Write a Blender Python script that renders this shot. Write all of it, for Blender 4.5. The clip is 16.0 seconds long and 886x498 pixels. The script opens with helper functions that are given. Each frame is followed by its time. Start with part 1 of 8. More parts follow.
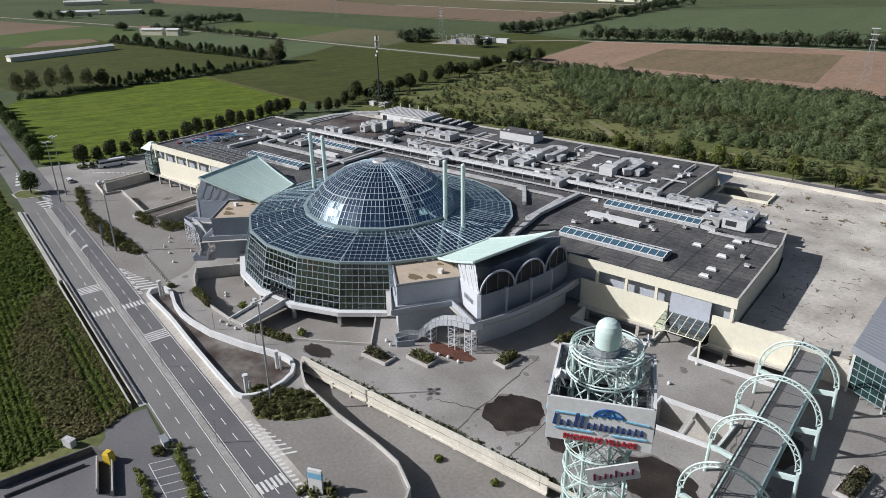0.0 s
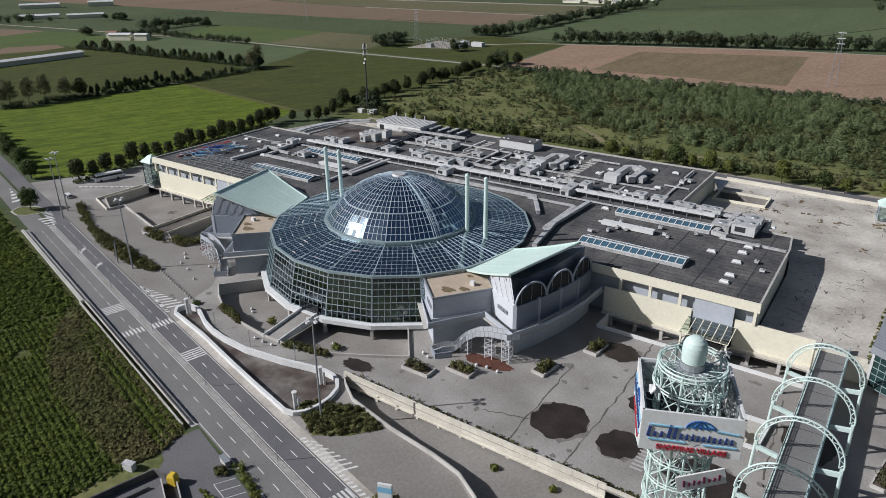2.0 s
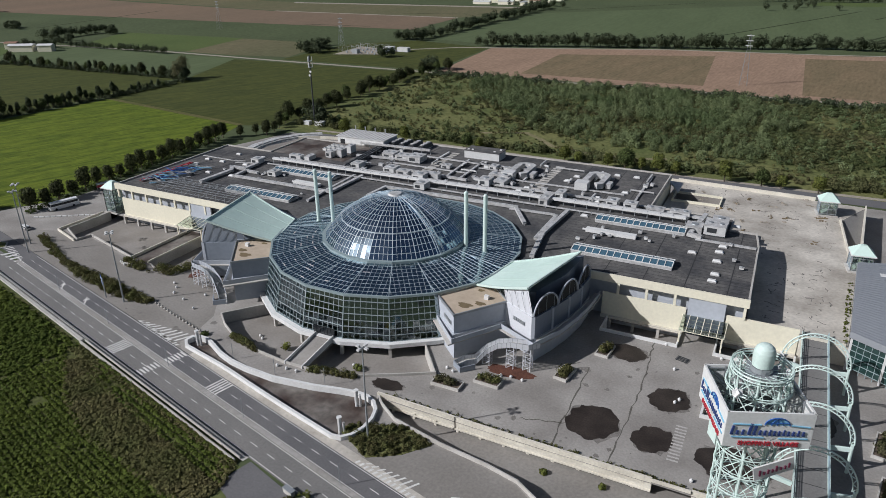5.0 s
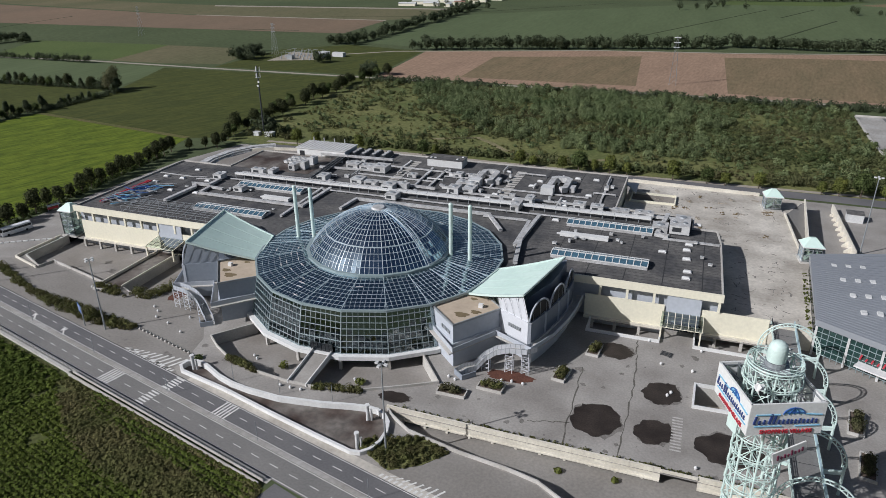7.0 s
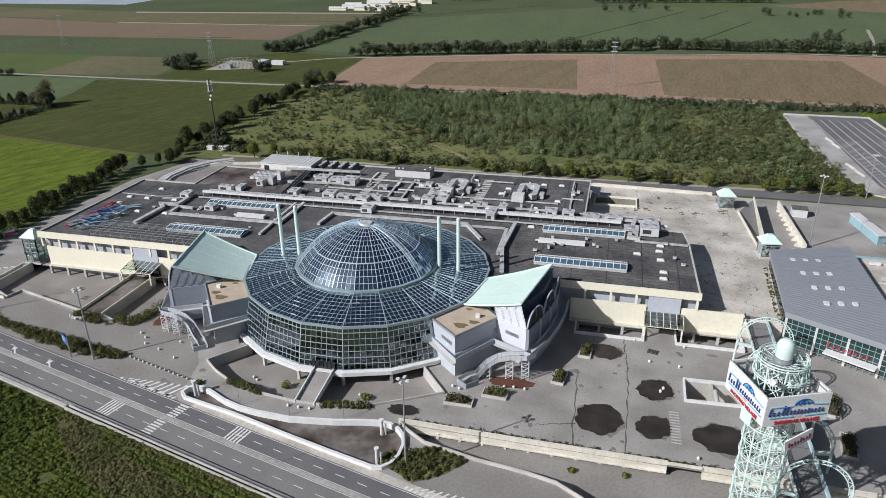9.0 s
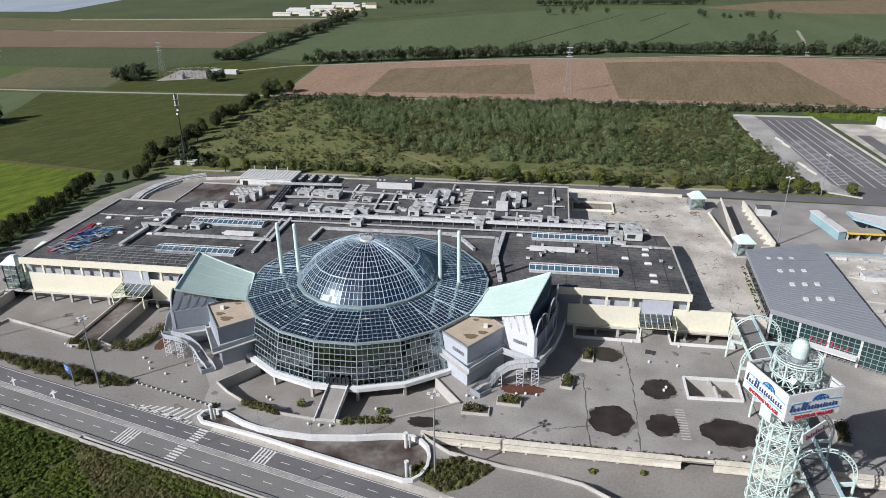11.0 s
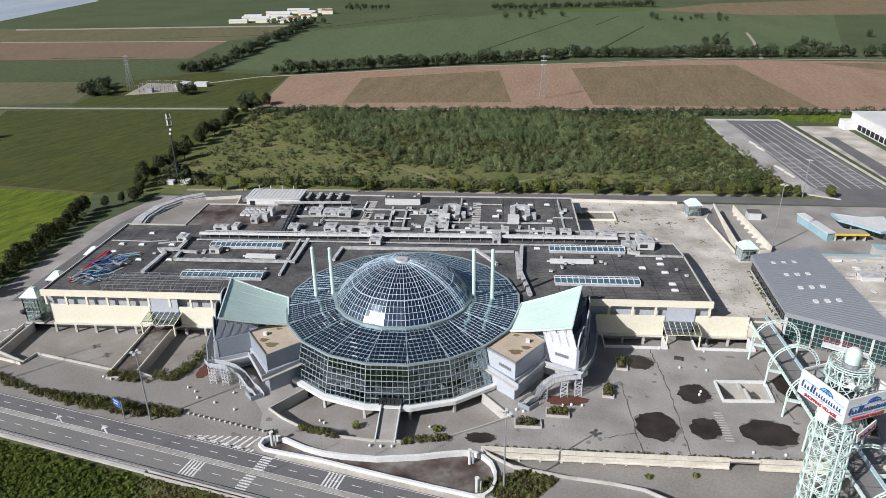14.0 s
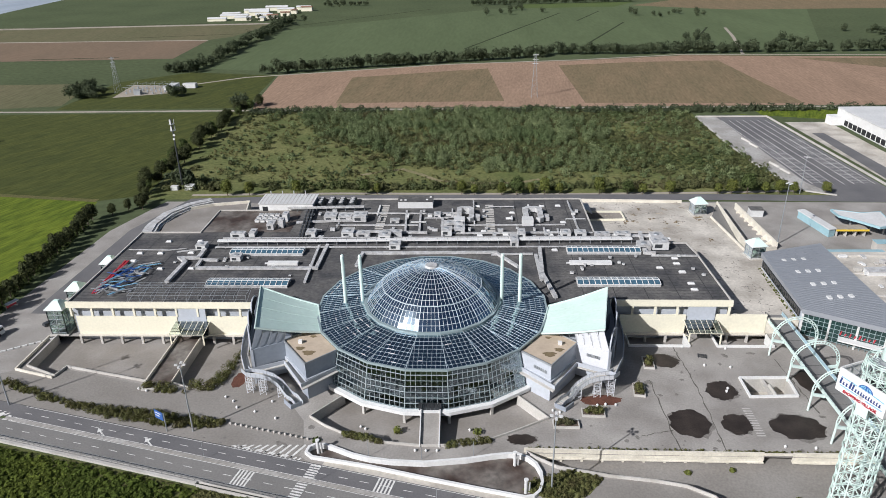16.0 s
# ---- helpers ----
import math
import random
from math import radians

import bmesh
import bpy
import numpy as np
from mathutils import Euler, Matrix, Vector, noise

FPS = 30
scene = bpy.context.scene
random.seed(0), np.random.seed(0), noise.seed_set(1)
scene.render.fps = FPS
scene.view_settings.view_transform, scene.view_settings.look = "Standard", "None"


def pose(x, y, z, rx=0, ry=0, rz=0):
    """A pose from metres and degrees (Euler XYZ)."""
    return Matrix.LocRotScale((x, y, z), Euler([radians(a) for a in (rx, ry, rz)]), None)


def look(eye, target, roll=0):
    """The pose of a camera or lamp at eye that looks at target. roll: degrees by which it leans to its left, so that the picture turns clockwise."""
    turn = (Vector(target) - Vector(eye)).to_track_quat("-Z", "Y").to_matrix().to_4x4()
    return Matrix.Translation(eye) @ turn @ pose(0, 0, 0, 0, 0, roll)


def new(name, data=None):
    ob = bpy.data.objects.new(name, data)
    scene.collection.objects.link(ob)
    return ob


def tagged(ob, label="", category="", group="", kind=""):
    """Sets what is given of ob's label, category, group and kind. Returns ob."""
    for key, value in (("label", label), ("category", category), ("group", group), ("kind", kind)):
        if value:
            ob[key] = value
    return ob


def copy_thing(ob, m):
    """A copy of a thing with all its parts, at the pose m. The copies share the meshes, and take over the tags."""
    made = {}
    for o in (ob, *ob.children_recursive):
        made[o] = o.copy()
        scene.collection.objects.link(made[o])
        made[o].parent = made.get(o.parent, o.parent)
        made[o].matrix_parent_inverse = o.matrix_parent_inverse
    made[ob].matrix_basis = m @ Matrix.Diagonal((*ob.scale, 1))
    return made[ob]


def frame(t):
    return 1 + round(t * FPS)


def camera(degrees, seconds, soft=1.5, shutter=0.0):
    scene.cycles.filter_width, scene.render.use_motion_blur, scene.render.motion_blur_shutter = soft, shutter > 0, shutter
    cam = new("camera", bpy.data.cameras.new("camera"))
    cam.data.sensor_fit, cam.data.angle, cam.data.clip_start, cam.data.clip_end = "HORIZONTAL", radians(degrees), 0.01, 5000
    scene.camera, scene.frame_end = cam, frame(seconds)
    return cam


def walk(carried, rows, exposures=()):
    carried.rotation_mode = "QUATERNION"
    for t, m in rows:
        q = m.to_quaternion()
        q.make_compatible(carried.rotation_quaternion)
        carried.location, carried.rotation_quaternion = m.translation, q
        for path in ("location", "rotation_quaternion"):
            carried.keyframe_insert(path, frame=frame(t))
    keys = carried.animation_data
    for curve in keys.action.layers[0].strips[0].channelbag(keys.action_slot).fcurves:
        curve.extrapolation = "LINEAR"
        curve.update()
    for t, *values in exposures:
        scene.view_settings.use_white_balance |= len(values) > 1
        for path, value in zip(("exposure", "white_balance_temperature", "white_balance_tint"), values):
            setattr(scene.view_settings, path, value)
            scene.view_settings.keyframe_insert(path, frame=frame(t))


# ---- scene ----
cam = camera(65.0, 16.0, soft=0.8)
METRES, EYE, TILT, LEAN, TURN = 150.0, 85.5, 0.0, 0.0, 38.5
ROWS = [
    (0.0, 0.0, 0.0, 0.0, -0.3, -23.48, 0.69),
    (0.5, -0.028, -0.0041, 0.0088, -1.08, -23.51, 0.67),
    (1.0, -0.0564, -0.0081, 0.0175, -1.94, -23.55, 0.64),
    (1.5, -0.0852, -0.0114, 0.0262, -2.79, -23.58, 0.62),
    (2.0, -0.1143, -0.0143, 0.0348, -3.66, -23.6, 0.61),
    (2.5, -0.1436, -0.0168, 0.0436, -4.56, -23.63, 0.6),
    (3.0, -0.1731, -0.0189, 0.0526, -5.58, -23.66, 0.58),
    (3.5, -0.2029, -0.0205, 0.0615, -6.91, -23.71, 0.59),
    (4.0, -0.2328, -0.0216, 0.0705, -8.48, -23.77, 0.59),
    (6.5, -0.384, -0.0162, 0.1166, -16.71, -24.0, 0.53),
    (7.0, -0.4138, -0.0128, 0.126, -18.36, -24.04, 0.52),
    (7.5, -0.4434, -0.0085, 0.1357, -20.03, -24.06, 0.51),
    (8.0, -0.4736, -0.0035, 0.1449, -21.7, -24.05, 0.5),
    (8.5, -0.5028, 0.0024, 0.1541, -23.2, -24.06, 0.52),
    (9.0, -0.5321, 0.009, 0.1635, -24.57, -24.05, 0.52),
    (11.5, -0.6756, 0.0549, 0.2106, -30.73, -24.03, 0.59),
    (12.0, -0.7036, 0.0662, 0.2206, -31.71, -24.05, 0.62),
    (12.5, -0.7303, 0.0777, 0.23, -32.62, -24.06, 0.65),
    (13.0, -0.7577, 0.0901, 0.2395, -33.45, -24.05, 0.68),
    (13.5, -0.7853, 0.1036, 0.2488, -33.91, -24.06, 0.7),
    (14.0, -0.8121, 0.1171, 0.2582, -34.18, -24.05, 0.75),
    (14.5, -0.8385, 0.1309, 0.2672, -34.49, -24.05, 0.78),
    (15.0, -0.8644, 0.1449, 0.2761, -34.95, -24.09, 0.82),
    (15.5, -0.8906, 0.1595, 0.2848, -35.71, -24.21, 0.85),
    (16.0, -0.9168, 0.1745, 0.2938, -36.53, -24.57, 0.87),
]
EXPOSE = [(0.0, 0.04, 5980, 12.5), (1.5, -0.09, 5980, 12.5), (3.5, -0.24, 5980, 12.5), (7.5, -0.15, 5980, 12.5), (9.0, 0.04, 5980, 12.5), (11.5, 0.12, 6000, 12.5), (13.0, 0.14, 6050, 12.5), (16.0, 0.17, 6050, 12.5)]
walk(cam, [(t, pose(135.7, -139.0, EYE, TILT, LEAN, TURN) @ pose(METRES * x, METRES * y, METRES * z, 90 + pitch, roll, yaw)) for t, x, y, z, yaw, pitch, roll in ROWS], EXPOSE)

# ---- world, sun and exposure ----
SUN_EL, SUN_AZ = 34.0, 228.2
world = bpy.data.worlds.new("world")
scene.world = world
world.use_nodes = True
wn = world.node_tree
sky = wn.nodes.new("ShaderNodeTexSky")
sky.sky_type, sky.sun_disc = "NISHITA", False
sky.sun_elevation, sky.sun_rotation = radians(SUN_EL), radians(SUN_AZ)
sky.air_density, sky.dust_density = 1.0, 2.5
wn.nodes["Background"].inputs[1].default_value = 0.046
wn.links.new(sky.outputs[0], wn.nodes["Background"].inputs[0])
sun = new("sun", bpy.data.lights.new("sun", "SUN"))
sun.data.energy, sun.data.angle, sun.data.color = 5.0, radians(0.53), (1.0, 0.97, 0.93)
away = Vector((math.sin(radians(SUN_AZ)) * math.cos(radians(SUN_EL)), math.cos(radians(SUN_AZ)) * math.cos(radians(SUN_EL)), math.sin(radians(SUN_EL))))
sun.matrix_world = look(away * 300, (0, 0, 0))


# ---- materials ----
def mat(name, base, rough=0.8, metal=0.0, var=0.2, scale=0.4, fine=6.0, bump=0.15, second=None, amount=0.5, stretch=(1, 1, 1), turn=0.0, island=0.0, each=0.0, spec=0.4, leaf=0.0, rows=None):
    """A rough painted, mineral or vegetal surface: two scales of noise, an optional second colour in patches, fine relief."""
    m = bpy.data.materials.new(name)
    m.use_nodes = True
    t = m.node_tree
    b = t.nodes["Principled BSDF"]
    b.inputs["Roughness"].default_value, b.inputs["Metallic"].default_value = rough, metal
    b.inputs["Specular IOR Level"].default_value = spec
    geo = t.nodes.new("ShaderNodeNewGeometry")
    mp = t.nodes.new("ShaderNodeMapping")
    mp.inputs["Scale"].default_value = stretch
    mp.inputs["Rotation"].default_value = (0, 0, radians(turn))
    if rows is not None:
        # long swathes that run at this angle
        mp.vector_type = "TEXTURE"
        mp.inputs["Rotation"].default_value = (0, 0, radians(rows))
        mp.inputs["Scale"].default_value = (5.0, 1.0, 1.0)
    t.links.new(geo.outputs["Position"], mp.inputs[0])
    n1, n2 = t.nodes.new("ShaderNodeTexNoise"), t.nodes.new("ShaderNodeTexNoise")
    n1.inputs["Scale"].default_value, n1.inputs["Detail"].default_value = scale, 6
    n2.inputs["Scale"].default_value, n2.inputs["Detail"].default_value = fine, 4
    for n in (n1, n2):
        t.links.new(mp.outputs[0], n.inputs["Vector"])
    ramp = t.nodes.new("ShaderNodeValToRGB")
    lo, hi = 0.5 - 0.22 * (1.2 - amount), 0.5 + 0.22 * (1.2 - amount)
    ramp.color_ramp.elements[0].position, ramp.color_ramp.elements[1].position = lo, hi
    two = second or [c * (1 - var) for c in base]
    ramp.color_ramp.elements[0].color = (*two, 1)
    ramp.color_ramp.elements[1].color = (*base, 1)
    t.links.new(n1.outputs[0], ramp.inputs[0])
    scl = t.nodes.new("ShaderNodeMapRange")
    scl.inputs[1].default_value, scl.inputs[2].default_value = 0.25, 0.75
    scl.inputs[3].default_value, scl.inputs[4].default_value = 1 - var, 1 + var
    t.links.new(n2.outputs[0], scl.inputs[0])
    value = scl.outputs[0]
    for width, socket in ((island, geo.outputs["Random Per Island"]), (each, None)):
        if width:
            if socket is None:
                socket = t.nodes.new("ShaderNodeObjectInfo").outputs["Random"]
            r = t.nodes.new("ShaderNodeMapRange")
            r.inputs[3].default_value, r.inputs[4].default_value = 1 - width, 1 + width
            t.links.new(socket, r.inputs[0])
            mul = t.nodes.new("ShaderNodeMath")
            mul.operation = "MULTIPLY"
            t.links.new(value, mul.inputs[0])
            t.links.new(r.outputs[0], mul.inputs[1])
            value = mul.outputs[0]
    mix = t.nodes.new("ShaderNodeVectorMath")
    mix.operation = "SCALE"
    t.links.new(ramp.outputs[0], mix.inputs[0])
    t.links.new(value, mix.inputs["Scale"])
    t.links.new(mix.outputs[0], b.inputs["Base Color"])
    if bump:
        bp = t.nodes.new("ShaderNodeBump")
        bp.inputs["Strength"].default_value, bp.inputs["Distance"].default_value = bump, 0.1
        t.links.new(n2.outputs[0], bp.inputs["Height"])
        t.links.new(bp.outputs[0], b.inputs["Normal"])
    if leaf:
        tl, mx = t.nodes.new("ShaderNodeBsdfTranslucent"), t.nodes.new("ShaderNodeMixShader")
        mx.inputs[0].default_value = leaf
        t.links.new(mix.outputs[0], tl.inputs[0])
        t.links.new(b.outputs[0], mx.inputs[1])
        t.links.new(tl.outputs[0], mx.inputs[2])
        t.links.new(mx.outputs[0], t.nodes["Material Output"].inputs[0])
    return m


def glass(name, tint, gloss=0.06, each=0.0, lift=1.0, slope=0.035, coat=(0.82, 0.93, 1.0)):
    """Thin tinted glazing: what lies behind shows through the tint, gloss follows Fresnel; panes differ a little in slope."""
    m = bpy.data.materials.new(name)
    m.use_nodes = True
    t = m.node_tree
    t.nodes.remove(t.nodes["Principled BSDF"])
    out = t.nodes["Material Output"]
    tr, gl, mx = t.nodes.new("ShaderNodeBsdfTransparent"), t.nodes.new("ShaderNodeBsdfGlossy"), t.nodes.new("ShaderNodeMixShader")
    tr.inputs[0].default_value = (*tint, 1)
    gl.inputs["Roughness"].default_value = gloss
    gl.inputs["Color"].default_value = (*coat, 1)
    fr = t.nodes.new("ShaderNodeFresnel")
    fr.inputs[0].default_value = 1.9 * lift
    t.links.new(fr.outputs[0], mx.inputs[0])
    t.links.new(tr.outputs[0], mx.inputs[1])
    t.links.new(gl.outputs[0], mx.inputs[2])
    t.links.new(mx.outputs[0], out.inputs[0])
    geo = t.nodes.new("ShaderNodeNewGeometry")
    wn = t.nodes.new("ShaderNodeTexWhiteNoise")
    wn.noise_dimensions = "1D"
    src = geo.outputs["Random Per Island"]
    if each:
        src = t.nodes.new("ShaderNodeObjectInfo").outputs["Random"]
    t.links.new(src, wn.inputs["W"])
    sub = t.nodes.new("ShaderNodeVectorMath")
    sub.operation = "SUBTRACT"
    sub.inputs[1].default_value = (0.5, 0.5, 0.5)
    t.links.new(wn.outputs["Color"], sub.inputs[0])
    sc = t.nodes.new("ShaderNodeVectorMath")
    sc.operation = "SCALE"
    sc.inputs["Scale"].default_value = slope
    t.links.new(sub.outputs[0], sc.inputs[0])
    add = t.nodes.new("ShaderNodeVectorMath")
    t.links.new(geo.outputs["Normal"], add.inputs[0])
    t.links.new(sc.outputs[0], add.inputs[1])
    nm = t.nodes.new("ShaderNodeVectorMath")
    nm.operation = "NORMALIZE"
    t.links.new(add.outputs[0], nm.inputs[0])
    t.links.new(nm.outputs[0], gl.inputs["Normal"])
    return m


M_ASPHALT = mat("asphalt", (0.165, 0.16, 0.15), 0.9, var=0.15, scale=0.06, fine=2.0, second=(0.205, 0.197, 0.183), amount=0.4)
M_ASPHALT_DARK = mat("asphalt_dark", (0.115, 0.113, 0.116), 0.9, var=0.12, scale=0.07, fine=2.0, second=(0.155, 0.15, 0.148), amount=0.4)
M_PLAZA = mat("worn_paving", (0.350, 0.330, 0.300), 0.9, var=0.15, scale=0.07, fine=1.8, second=(0.22, 0.203, 0.182), amount=0.35)
M_DRIVE = mat("drive_asphalt", (0.262, 0.245, 0.22), 0.9, var=0.15, scale=0.06, fine=1.5, second=(0.205, 0.188, 0.165), amount=0.35)
M_DECK = mat("dusty_paving", (0.57, 0.53, 0.46), 0.9, var=0.16, scale=0.08, fine=1.0, second=(0.33, 0.30, 0.255), amount=0.45)
M_COURT = mat("court_paving", (0.29, 0.27, 0.245), 0.9, var=0.10, scale=0.08, fine=1.5, second=(0.20, 0.18, 0.155), amount=0.3)
M_MUD = mat("wet_mud", (0.055, 0.036, 0.028), 0.6, var=0.35, scale=0.09, fine=0.6, second=(0.19, 0.172, 0.15), amount=0.6)
M_STAIN_SOFT = mat("faded_stain", (0.15, 0.138, 0.122), 0.85, var=0.3, scale=0.5, fine=2.5, second=(0.21, 0.195, 0.175), amount=0.4)
M_SIGNWALL = mat("white_clad_wall", (0.60, 0.61, 0.63), 0.6, var=0.05, scale=0.3, fine=2.0, bump=0.03)
M_PANEL = mat("pale_blue_panel", (0.36, 0.50, 0.56), 0.3, var=0.12, scale=0.3, fine=2.0, bump=0.0)
M_TURQ = mat("faded_turquoise", (0.30, 0.46, 0.50), 0.5, var=0.12, bump=0.0)
M_STAIN = mat("oil_stain", (0.024, 0.018, 0.014), 0.5, second=(0.046, 0.036, 0.029), amount=0.4, var=0.35, scale=0.25, fine=2.5, bump=0.3)
M_CONCRETE = mat("concrete", (0.52, 0.50, 0.46), 0.85, var=0.12, scale=0.15, fine=2.0, second=(0.38, 0.36, 0.32), amount=0.2)
M_CREAM = mat("cream_render", (0.79, 0.745, 0.585), 0.8, var=0.06, scale=0.1, fine=1.2, second=(0.73, 0.69, 0.54), amount=0.25, bump=0.05)
M_PANELWALL = mat("parapet_panel", (0.68, 0.64, 0.53), 0.85, var=0.10, scale=0.25, fine=2.0, second=(0.55, 0.51, 0.42), amount=0.3, each=0.05)
M_PARAPET = mat("parapet_plaster", (0.70, 0.66, 0.56), 0.85, var=0.10, scale=0.2, fine=2.0, second=(0.56, 0.52, 0.43), amount=0.3)
M_WHITE = mat("white_paint", (0.72, 0.72, 0.695), 0.6, var=0.08, scale=0.3, fine=2.0, second=(0.62, 0.615, 0.59), amount=0.2, bump=0.05)
M_MINT = mat("mint_steel", (0.60, 0.72, 0.66), 0.45, var=0.06, scale=0.5, fine=3.0, bump=0.03)
M_MINT_ROOF = mat("mint_canopy", (0.62, 0.76, 0.68), 0.55, var=0.05, scale=0.12, fine=0.8, bump=0.03, second=(0.56, 0.71, 0.63), amount=0.3)
M_TAR = mat("bitumen_roof", (0.055, 0.055, 0.057), 0.85, var=0.35, scale=0.12, fine=0.9, second=(0.13, 0.124, 0.115), amount=0.45)
M_TAR_LINE = mat("bitumen_seam", (0.035, 0.035, 0.036), 0.8, var=0.2)
M_GALV = mat("galvanised_duct", (0.62, 0.62, 0.61), 0.55, 0.15, var=0.2, scale=0.5, fine=3.0, second=(0.38, 0.37, 0.35), amount=0.3)
M_UNIT = mat("unit_sheet", (0.64, 0.64, 0.62), 0.6, 0.1, var=0.1, scale=0.5, fine=3.0)
# near black for dark doors, and for deep shade painted into recesses
M_DARK = mat("dark_and_shade", (0.02, 0.021, 0.023), 0.7, var=0.2)
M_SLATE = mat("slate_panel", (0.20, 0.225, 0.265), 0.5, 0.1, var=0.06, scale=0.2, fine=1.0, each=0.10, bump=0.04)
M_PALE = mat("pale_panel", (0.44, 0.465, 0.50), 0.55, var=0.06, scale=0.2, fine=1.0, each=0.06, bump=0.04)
# mid slate; on the left pavilion it is pale cladding painted as shaded
M_SLATE_AND_SHADED = mat("slate_and_shaded_panel", (0.29, 0.32, 0.36), 0.5, 0.1, var=0.06, scale=0.2, fine=1.0, each=0.06, bump=0.04)
M_TAN = mat("tan_roof", (0.50, 0.41, 0.31), 0.9, var=0.08, scale=0.15, fine=1.0, second=(0.42, 0.34, 0.25), amount=0.2)
M_HALL = mat("hall_sheet_roof", (0.30, 0.315, 0.335), 0.5, 0.2, var=0.04, scale=0.1, fine=1.0, bump=0.03)
M_FRAME = mat("mullion", (0.31, 0.385, 0.39), 0.45, 0.2, var=0.08, scale=0.6, fine=4.0, bump=0.0)
M_BAR = mat("roof_bar", (0.43, 0.53, 0.56), 0.45, 0.2, var=0.15, scale=0.6, fine=4.0, bump=0.0)
M_RIB = mat("dome_rib", (0.52, 0.60, 0.64), 0.4, 0.2, var=0.08, scale=0.6, fine=4.0, bump=0.0)
# the hall's indoor dimness is set by this base colour
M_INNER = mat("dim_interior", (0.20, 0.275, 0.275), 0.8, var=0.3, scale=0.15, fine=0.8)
M_LINE = mat("road_paint", (0.70, 0.69, 0.65), 0.8, var=0.18, scale=0.8, fine=5.0, bump=0.05)
M_FAINT = mat("worn_paint", (0.50, 0.48, 0.45), 0.85, var=0.25, scale=0.5, fine=3.0, second=(0.36, 0.34, 0.31), amount=0.5)
M_STEEL = mat("grey_steel", (0.36, 0.38, 0.39), 0.5, 0.4, var=0.1, bump=0.0)
M_DARKSTEEL = mat("dark_steel", (0.07, 0.075, 0.08), 0.5, 0.4, var=0.15, bump=0.0)
M_RAIL = mat("guard_rail", (0.30, 0.30, 0.29), 0.55, 0.5, var=0.2, scale=0.5, fine=3.0)
M_RED = mat("red_paint", (0.42, 0.035, 0.05), 0.5, var=0.1, bump=0.0)
M_BLUE = mat("blue_paint", (0.03, 0.10, 0.32), 0.5, var=0.1, bump=0.0)
M_PLUM = mat("plum_letter", (0.13, 0.02, 0.05), 0.5, var=0.1, bump=0.0)
M_NAVY = mat("navy_letter", (0.035, 0.06, 0.19), 0.45, var=0.1, bump=0.0)
M_SKYBLUE = mat("pale_blue_paint", (0.22, 0.46, 0.62), 0.5, var=0.1, bump=0.0)
M_YELLOW = mat("yellow_paint", (0.75, 0.52, 0.05), 0.5, var=0.1, bump=0.0)
M_BUS = mat("bus_white", (0.75, 0.76, 0.76), 0.3, var=0.03, bump=0.0)
M_WINDOW = mat("dark_window", (0.02, 0.024, 0.028), 0.12, var=0.2, bump=0.0, spec=0.6)
M_HALLGLASS = mat("green_window", (0.025, 0.055, 0.05), 0.15, var=0.3, scale=0.3, fine=1.0, bump=0.0, spec=0.6)
M_RUBBER = mat("rubber", (0.02, 0.02, 0.02), 0.8, var=0.1)
M_RUST = mat("red_earth", (0.12, 0.048, 0.03), 0.85, var=0.3, scale=0.4, fine=2.0)
M_BARK = mat("bark", (0.13, 0.10, 0.075), 0.9, var=0.25, scale=1.0, fine=6.0)
M_HEDGE = mat("hedge_leaf", (0.125, 0.135, 0.045), 0.8, var=0.3, scale=0.3, fine=2.0, bump=0, second=(0.10, 0.09, 0.04), amount=0.3, island=0.4, leaf=0.25, spec=0.12)
M_THATCH = mat("dry_shrub", (0.10, 0.09, 0.05), 0.85, var=0.3, scale=0.4, fine=2.0, bump=0, second=(0.075, 0.082, 0.035), amount=0.3, island=0.3, leaf=0.2, spec=0.12)
M_JOINT = mat("paving_joint", (0.13, 0.12, 0.10), 0.9, var=0.3)
M_LEAF = mat("leaf_green", (0.105, 0.135, 0.045), 0.75, var=0.25, scale=0.25, fine=2.0, bump=0, second=(0.065, 0.088, 0.03), amount=0.2, island=0.35, each=0.2, leaf=0.3, spec=0.12)
M_LEAF_DARK = mat("leaf_dark", (0.070, 0.080, 0.032), 0.75, var=0.25, scale=0.2, fine=2.0, bump=0, second=(0.05, 0.058, 0.026), amount=0.2, island=0.3, each=0.15, leaf=0.3, spec=0.12)
# greyed leaf green; distance haze is mixed into the colour
M_LEAF_FAR = mat("hazy_field_tree_leaf", (0.092, 0.112, 0.06), 0.8, var=0.3, scale=0.05, fine=0.25, bump=0, second=(0.064, 0.08, 0.044), amount=0.2, island=0.2, leaf=0.35, spec=0.12)
M_LEAF_THIN = mat("thin_autumn_leaf", (0.16, 0.155, 0.08), 0.8, var=0.25, scale=0.15, fine=1.5, bump=0, second=(0.12, 0.13, 0.066), amount=0.2, island=0.25, each=0.15, leaf=0.4, spec=0.12)
M_LEAF_YELLOW = mat("leaf_yellowing", (0.17, 0.18, 0.045), 0.75, var=0.25, scale=0.3, fine=2.0, bump=0, second=(0.11, 0.135, 0.035), amount=0.2, island=0.3, each=0.2, leaf=0.3, spec=0.12)
M_SCRUB_DARK = mat("scrub_leaf_dark", (0.080, 0.108, 0.040), 0.8, var=0.45, scale=0.022, fine=0.12, bump=0, second=(0.125, 0.118, 0.055), amount=0.35, island=0.04, leaf=0.3, spec=0.12)
